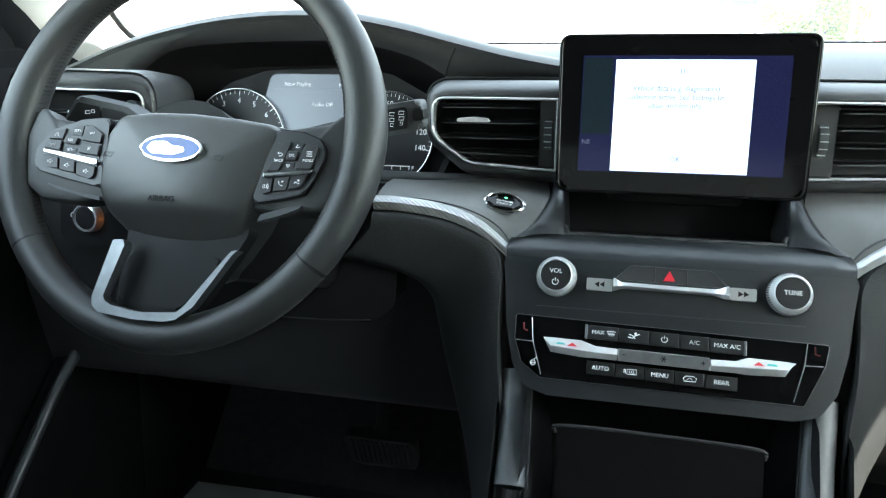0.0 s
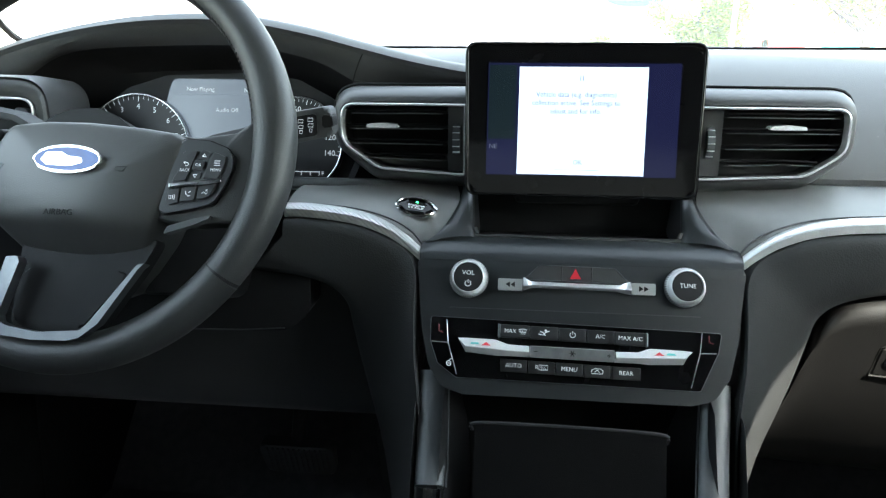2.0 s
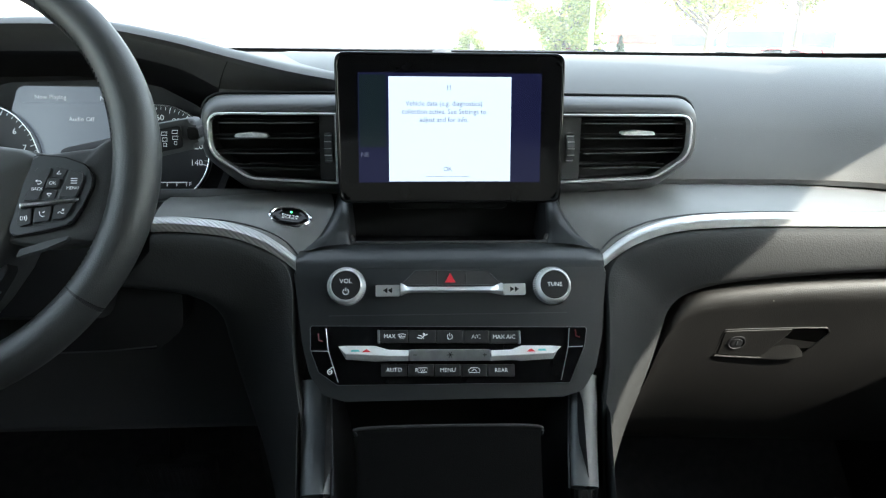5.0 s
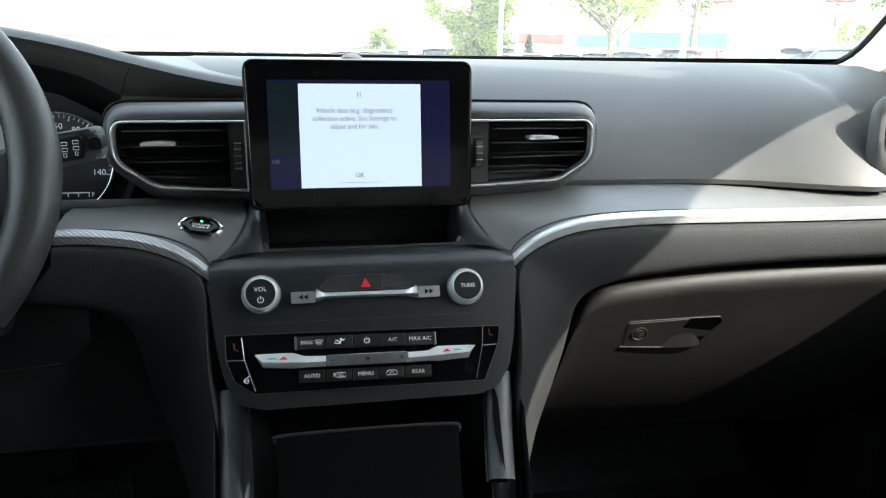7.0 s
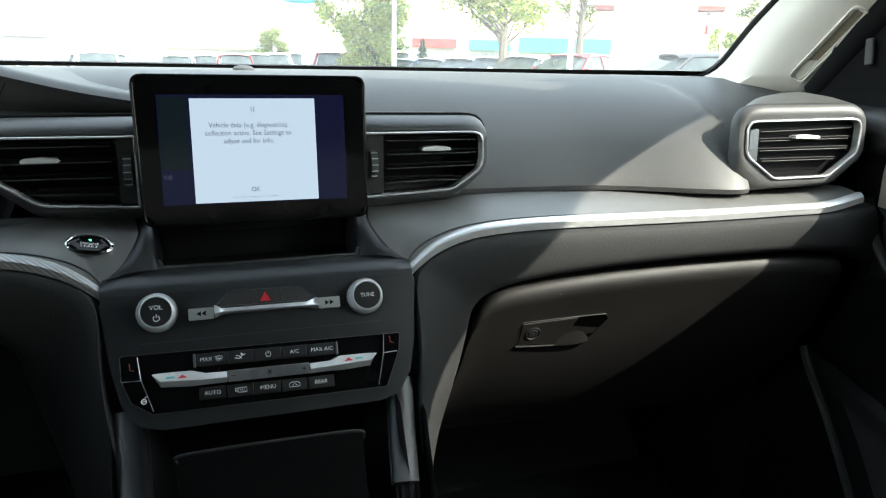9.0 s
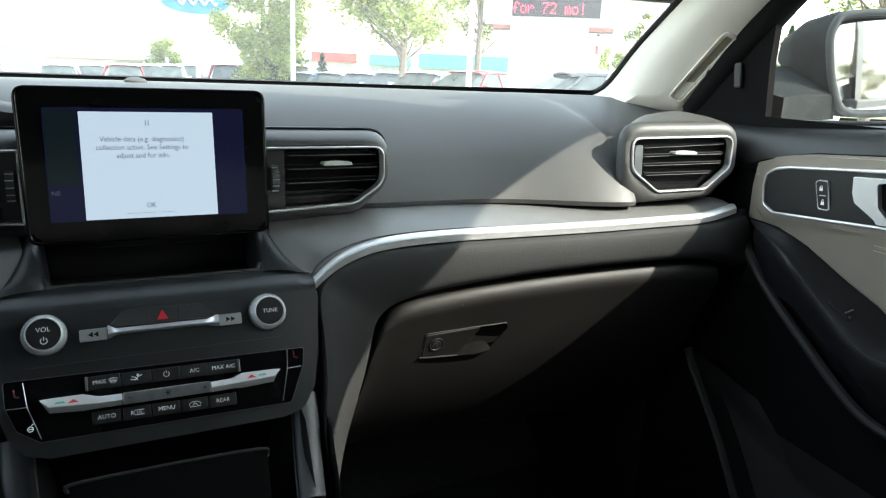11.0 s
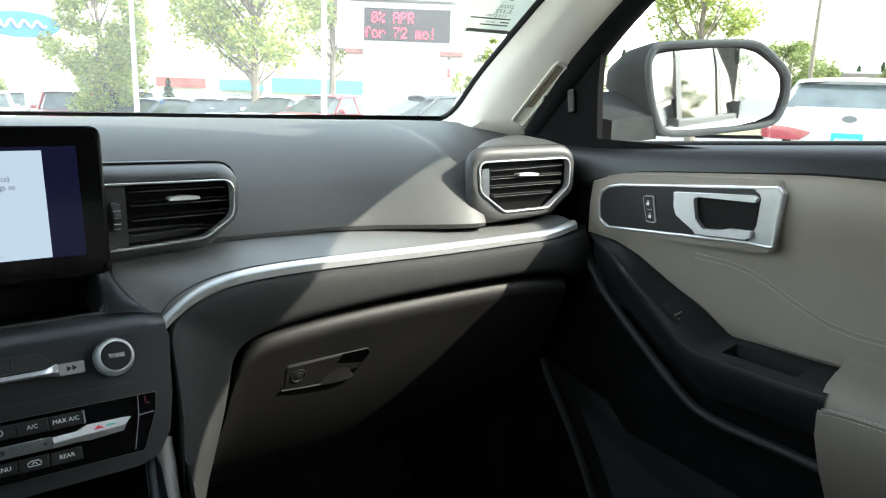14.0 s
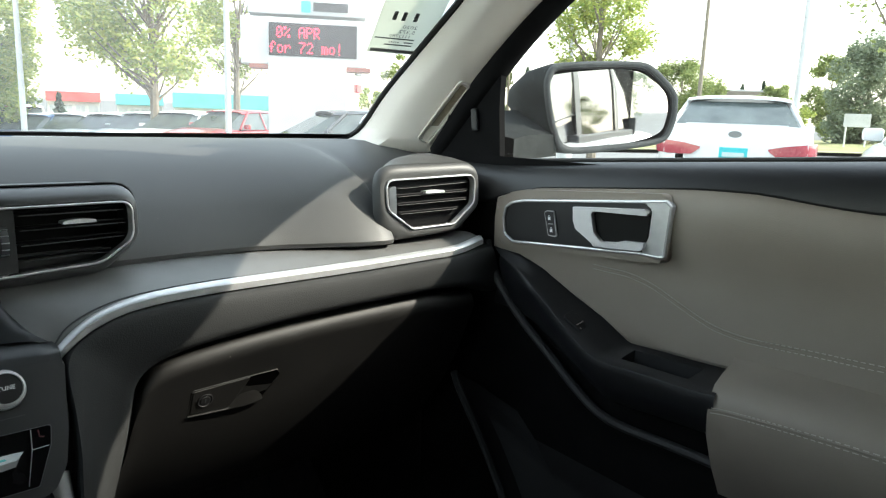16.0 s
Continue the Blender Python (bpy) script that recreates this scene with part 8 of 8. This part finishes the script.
for body, uc, vc in (("0% APR", -0.16, 0.185), ("for 72 mo!", 0.03, -0.165)):
    bm = bmesh.new()
    for i, ch in enumerate(body):
        for r, bits in enumerate(DOTS[ch].split()):
            for k, bit in enumerate(bits):
                if bit == "1":
                    box((0.0245, 0.030, 0.008), lift(SG, uc + ((i - len(body) / 2) * 6 + k + 0.5) * 0.0292, vc + (3 - r) * 0.037, 0.034), 0, bm=bm)
    tagged(part("lettering", bm, LED, sign, "red dots of the lit message"), kind="stuff")
part("emblem_bar", slab(rect(-0.10, 0.66, 0.12, 0.92, 0.02), 0.02, SG, 0, 0.02), TEAL, sign)
part("name_bar", slab(rect(0.18, 0.70, 1.0, 0.90), 0.02, SG, 0, 0.02), BOARD, sign)
p = on_ground(38.6, 26)
ss = thing("signal_post", "thin post with small signal boxes", "post", at=p)
part("post", tube([p, p + Vector((0, 0, 4.2))], 0.03, 6, up=(1, 0, 0)), STEEL, ss)
part("signal_box", box((0.22, 0.18, 0.3), Matrix.Translation(p + Vector((0, 0, 1.22 - p.z + 26 * math.tan(radians(2.9))))), 0.02), DARKSATIN, ss)
part("red_box", box((0.24, 0.18, 0.3), Matrix.Translation(p + Vector((0, 0, 1.22 - p.z + 26 * math.tan(radians(1.6))))), 0.02), LAMPRED, ss)

# oval sign on a pole
OP = on_ground(8.28, 32)
OZ = 1.22 + 32 * math.tan(radians(3.6))
osign = thing("oval_sign", "plain blue oval sign with a pale edge on a pole", "sign", at=OP)
OF = plane_frame((OP.x, OP.y, OZ), 0, 8)
OBLUE = material("sign_blue", (0.03, 0.17, 0.34), 0.4, second=(0.04, 0.20, 0.38), scale=3)
part("edge", slab(ell(1.42, 0.55), 0.3, OF, 0.03, 0.0), SIGNWHITE, osign)
part("field", slab(ell(1.33, 0.47), 0.02, OF, 0, 0.015), OBLUE, osign)
part("motif", tube([OF @ Vector((-0.85 + 1.7 * i / 40, 0.16 * math.sin(i * 0.62) * (1 - 0.4 * i / 40) + 0.02, 0.03)) for i in range(41)], 0.055, 6), SIGNWHITE, osign, "plain white wavy stroke")
part("pole", tube([OP, (OP.x, OP.y, OZ - 0.5)], 0.09, 8, up=(1, 0, 0)), STEEL, osign)

# ---------------------------------------------------------------- buildings
# the panes' pale grey paints in the reflected sky
SHOPGLASS = material("shop_pane_sky_grey", (0.42, 0.45, 0.46), 0.15, second=(0.5, 0.52, 0.53), scale=1, spec=0.6)
PALEWALL = material("pale_render", (0.68, 0.67, 0.64), 0.85, second=(0.6, 0.59, 0.57), scale=0.6, bump=0.3, grain=20)
TEALROOF = material("teal_fascia", (0.08, 0.34, 0.36), 0.5, second=(0.10, 0.39, 0.41), scale=1, bump=0.1, grain=10)
REDFASCIA = material("red_fascia", (0.6, 0.06, 0.06), 0.5, second=(0.66, 0.1, 0.09), scale=1)
BROWNF = material("tan_fascia", (0.5, 0.42, 0.28), 0.7, second=(0.44, 0.37, 0.25), scale=1)


def shop(label, az, dist, width, top_el, fascia, bays, face=None, depth=10, fas_h=1.0):
    """A low shop: walls, a coloured fascia, a flat roof and bays of windows with frames and sills."""
    p = on_ground(az, dist)
    H = 1.22 + dist * math.tan(radians(top_el)) - p.z
    b = thing("shop_building", label, "building", group="buildings", at=p)
    m = Matrix.Translation(p) @ pose(0, 0, 0, 0, 0, -(face if face is not None else az))
    part("wall", box((width, depth, H), m @ Matrix.Translation((0, depth / 2, H / 2)), 0), PALEWALL, b)
    part("roof", box((width + 0.3, depth + 0.3, 0.15), m @ Matrix.Translation((0, depth / 2, H + 0.07)), 0.02), SIGNWHITE, b)
    part("fascia", box((width + 0.2, 0.5, fas_h), m @ Matrix.Translation((0, -0.2, H - fas_h / 2)), 0.03), fascia, b, "coloured fascia")
    n = bays
    for i in range(n):
        x = -width / 2 + width * (i + 0.5) / n
        wd, hh = width / n * 0.7, max(0.8, H - fas_h - 1.0)
        w = part("window", box((wd, 0.06, hh), m @ Matrix.Translation((x, -0.02, 0.7 + hh / 2)), 0), SHOPGLASS, b)
        part("frame", box((wd + 0.12, 0.05, 0.10), m @ Matrix.Translation((x, -0.05, 0.7 + hh)), 0.01), SIGNWHITE, w)
        part("sill", box((wd + 0.16, 0.14, 0.08), m @ Matrix.Translation((x, -0.06, 0.68)), 0.01), SIGNWHITE, w)
        part("mullion", box((0.07, 0.05, hh), m @ Matrix.Translation((x, -0.05, 0.7 + hh / 2)), 0.01), SIGNWHITE, w)
    return b


shop("low shop with a teal fascia", 28.6, 58, 7.4, 0.75, TEALROOF, 7, fas_h=1.1)
shop("low wing with a teal fascia", 22.6, 66, 3.5, 0.5, TEALROOF, 4, fas_h=0.9)
shop("low shop with a red fascia", 18.3, 70, 4.0, 0.5, REDFASCIA, 4, fas_h=0.8)
shop("pale low building with a tan fascia", 1.5, 62, 6.6, 0.05, BROWNF, 5, fas_h=0.8)
shop("white showroom with dark bays", -16.5, 42, 11, 1.4, SIGNWHITE, 5, fas_h=1.1)
shop("small house with a dark roof across the street", 66.6, 70, 6, 2.3, WOODP, 3, fas_h=0.8)
p = on_ground(75.2, 32)
bs = thing("small_board_sign", "small white board sign on two legs", "sign", at=p)
part("board", box((0.9, 0.06, 0.5), Matrix.Translation(p + Vector((0, 0, 1.1))) @ pose(0, 0, 0, 0, 0, -75), 0.01), SIGNWHITE, bs)
for s in (-0.35, 0.35):
    part("leg", box((0.05, 0.05, 0.9), Matrix.Translation(p + Vector((s * math.cos(radians(75)), -s * math.sin(radians(75)), 0.45))), 0), STEEL, bs)

# ---------------------------------------------------------------- price sheet on the windscreen, read from behind
SHEET = leaf_material("backlit_sheet", (0.62, 0.64, 0.58), (0.62, 0.64, 0.58))
SHEET.node_tree.nodes["Mix Shader"].inputs[0].default_value = 0.8
INK = material("faded_ink", (0.13, 0.14, 0.14), 0.7)
A, B, C, D = Vector((0.634, 0.818, 1.316)), Vector((0.712, 0.779, 1.314)), Vector((0.652, 0.640, 1.402)), Vector((0.566, 0.680, 1.406))
A, B, C, D = (Vector((-0.06, -0.03, 1.232)).lerp(q, 1.05) for q in (A, B, C, D))
sheet = thing("price_sheet", "pale price sheet stuck to the windscreen, seen from behind", "paper sheet", at=A)
ux = (B - A).normalized()
vy = (D - A) - ux * (D - A).dot(ux)
Hs, Ws = vy.length, (B - A).length
vy.normalize()
nz = ux.cross(vy)
PS = Matrix(((ux.x, vy.x, nz.x, A.x), (ux.y, vy.y, nz.y, A.y), (ux.z, vy.z, nz.z, A.z), (0, 0, 0, 1)))
part("sheet", slab([(0, 0), (Ws, 0), (Ws, Hs), (0, Hs)], 0.0006, PS, 0, -0.0004), SHEET, sheet)
part("bottom_band", slab(rect(0.004, 0.004, Ws - 0.004, 0.012), 0.0003, PS, 0, 0.0003), material("sheet_band", (0.3, 0.31, 0.29), 0.8), sheet)
back = PS @ Matrix.Translation((Ws * 0.5, 0, 0.0006)) @ Matrix.Diagonal((-1, 1, 1, 1))
for body, v, u, s in (("2020", 0.070, -0.006, 0.0115), ("5,372", 0.058, -0.004, 0.0115), ("1113780", 0.047, 0.004, 0.0095), ("WHT", 0.031, 0.010, 0.0075)):
    words(body, s, back @ Matrix.Translation((u, v, 0)), INK, sheet)
for v, u0, u1 in ((0.0395, 0.004, 0.066), (0.0315, 0.052, 0.066), (0.0240, 0.022, 0.066)):
    part("print_bar", slab(rect(u0, v - 0.0014, u1, v + 0.0014), 0.0003, PS, 0, 0.0004), INK, sheet)
for i, u0 in enumerate((0.02, 0.034, 0.052)):
    part("print_bar", slab(rect(u0, 0.084, u0 + 0.006, 0.104, 0.002), 0.0003, PS, 0, 0.0004), INK, sheet)
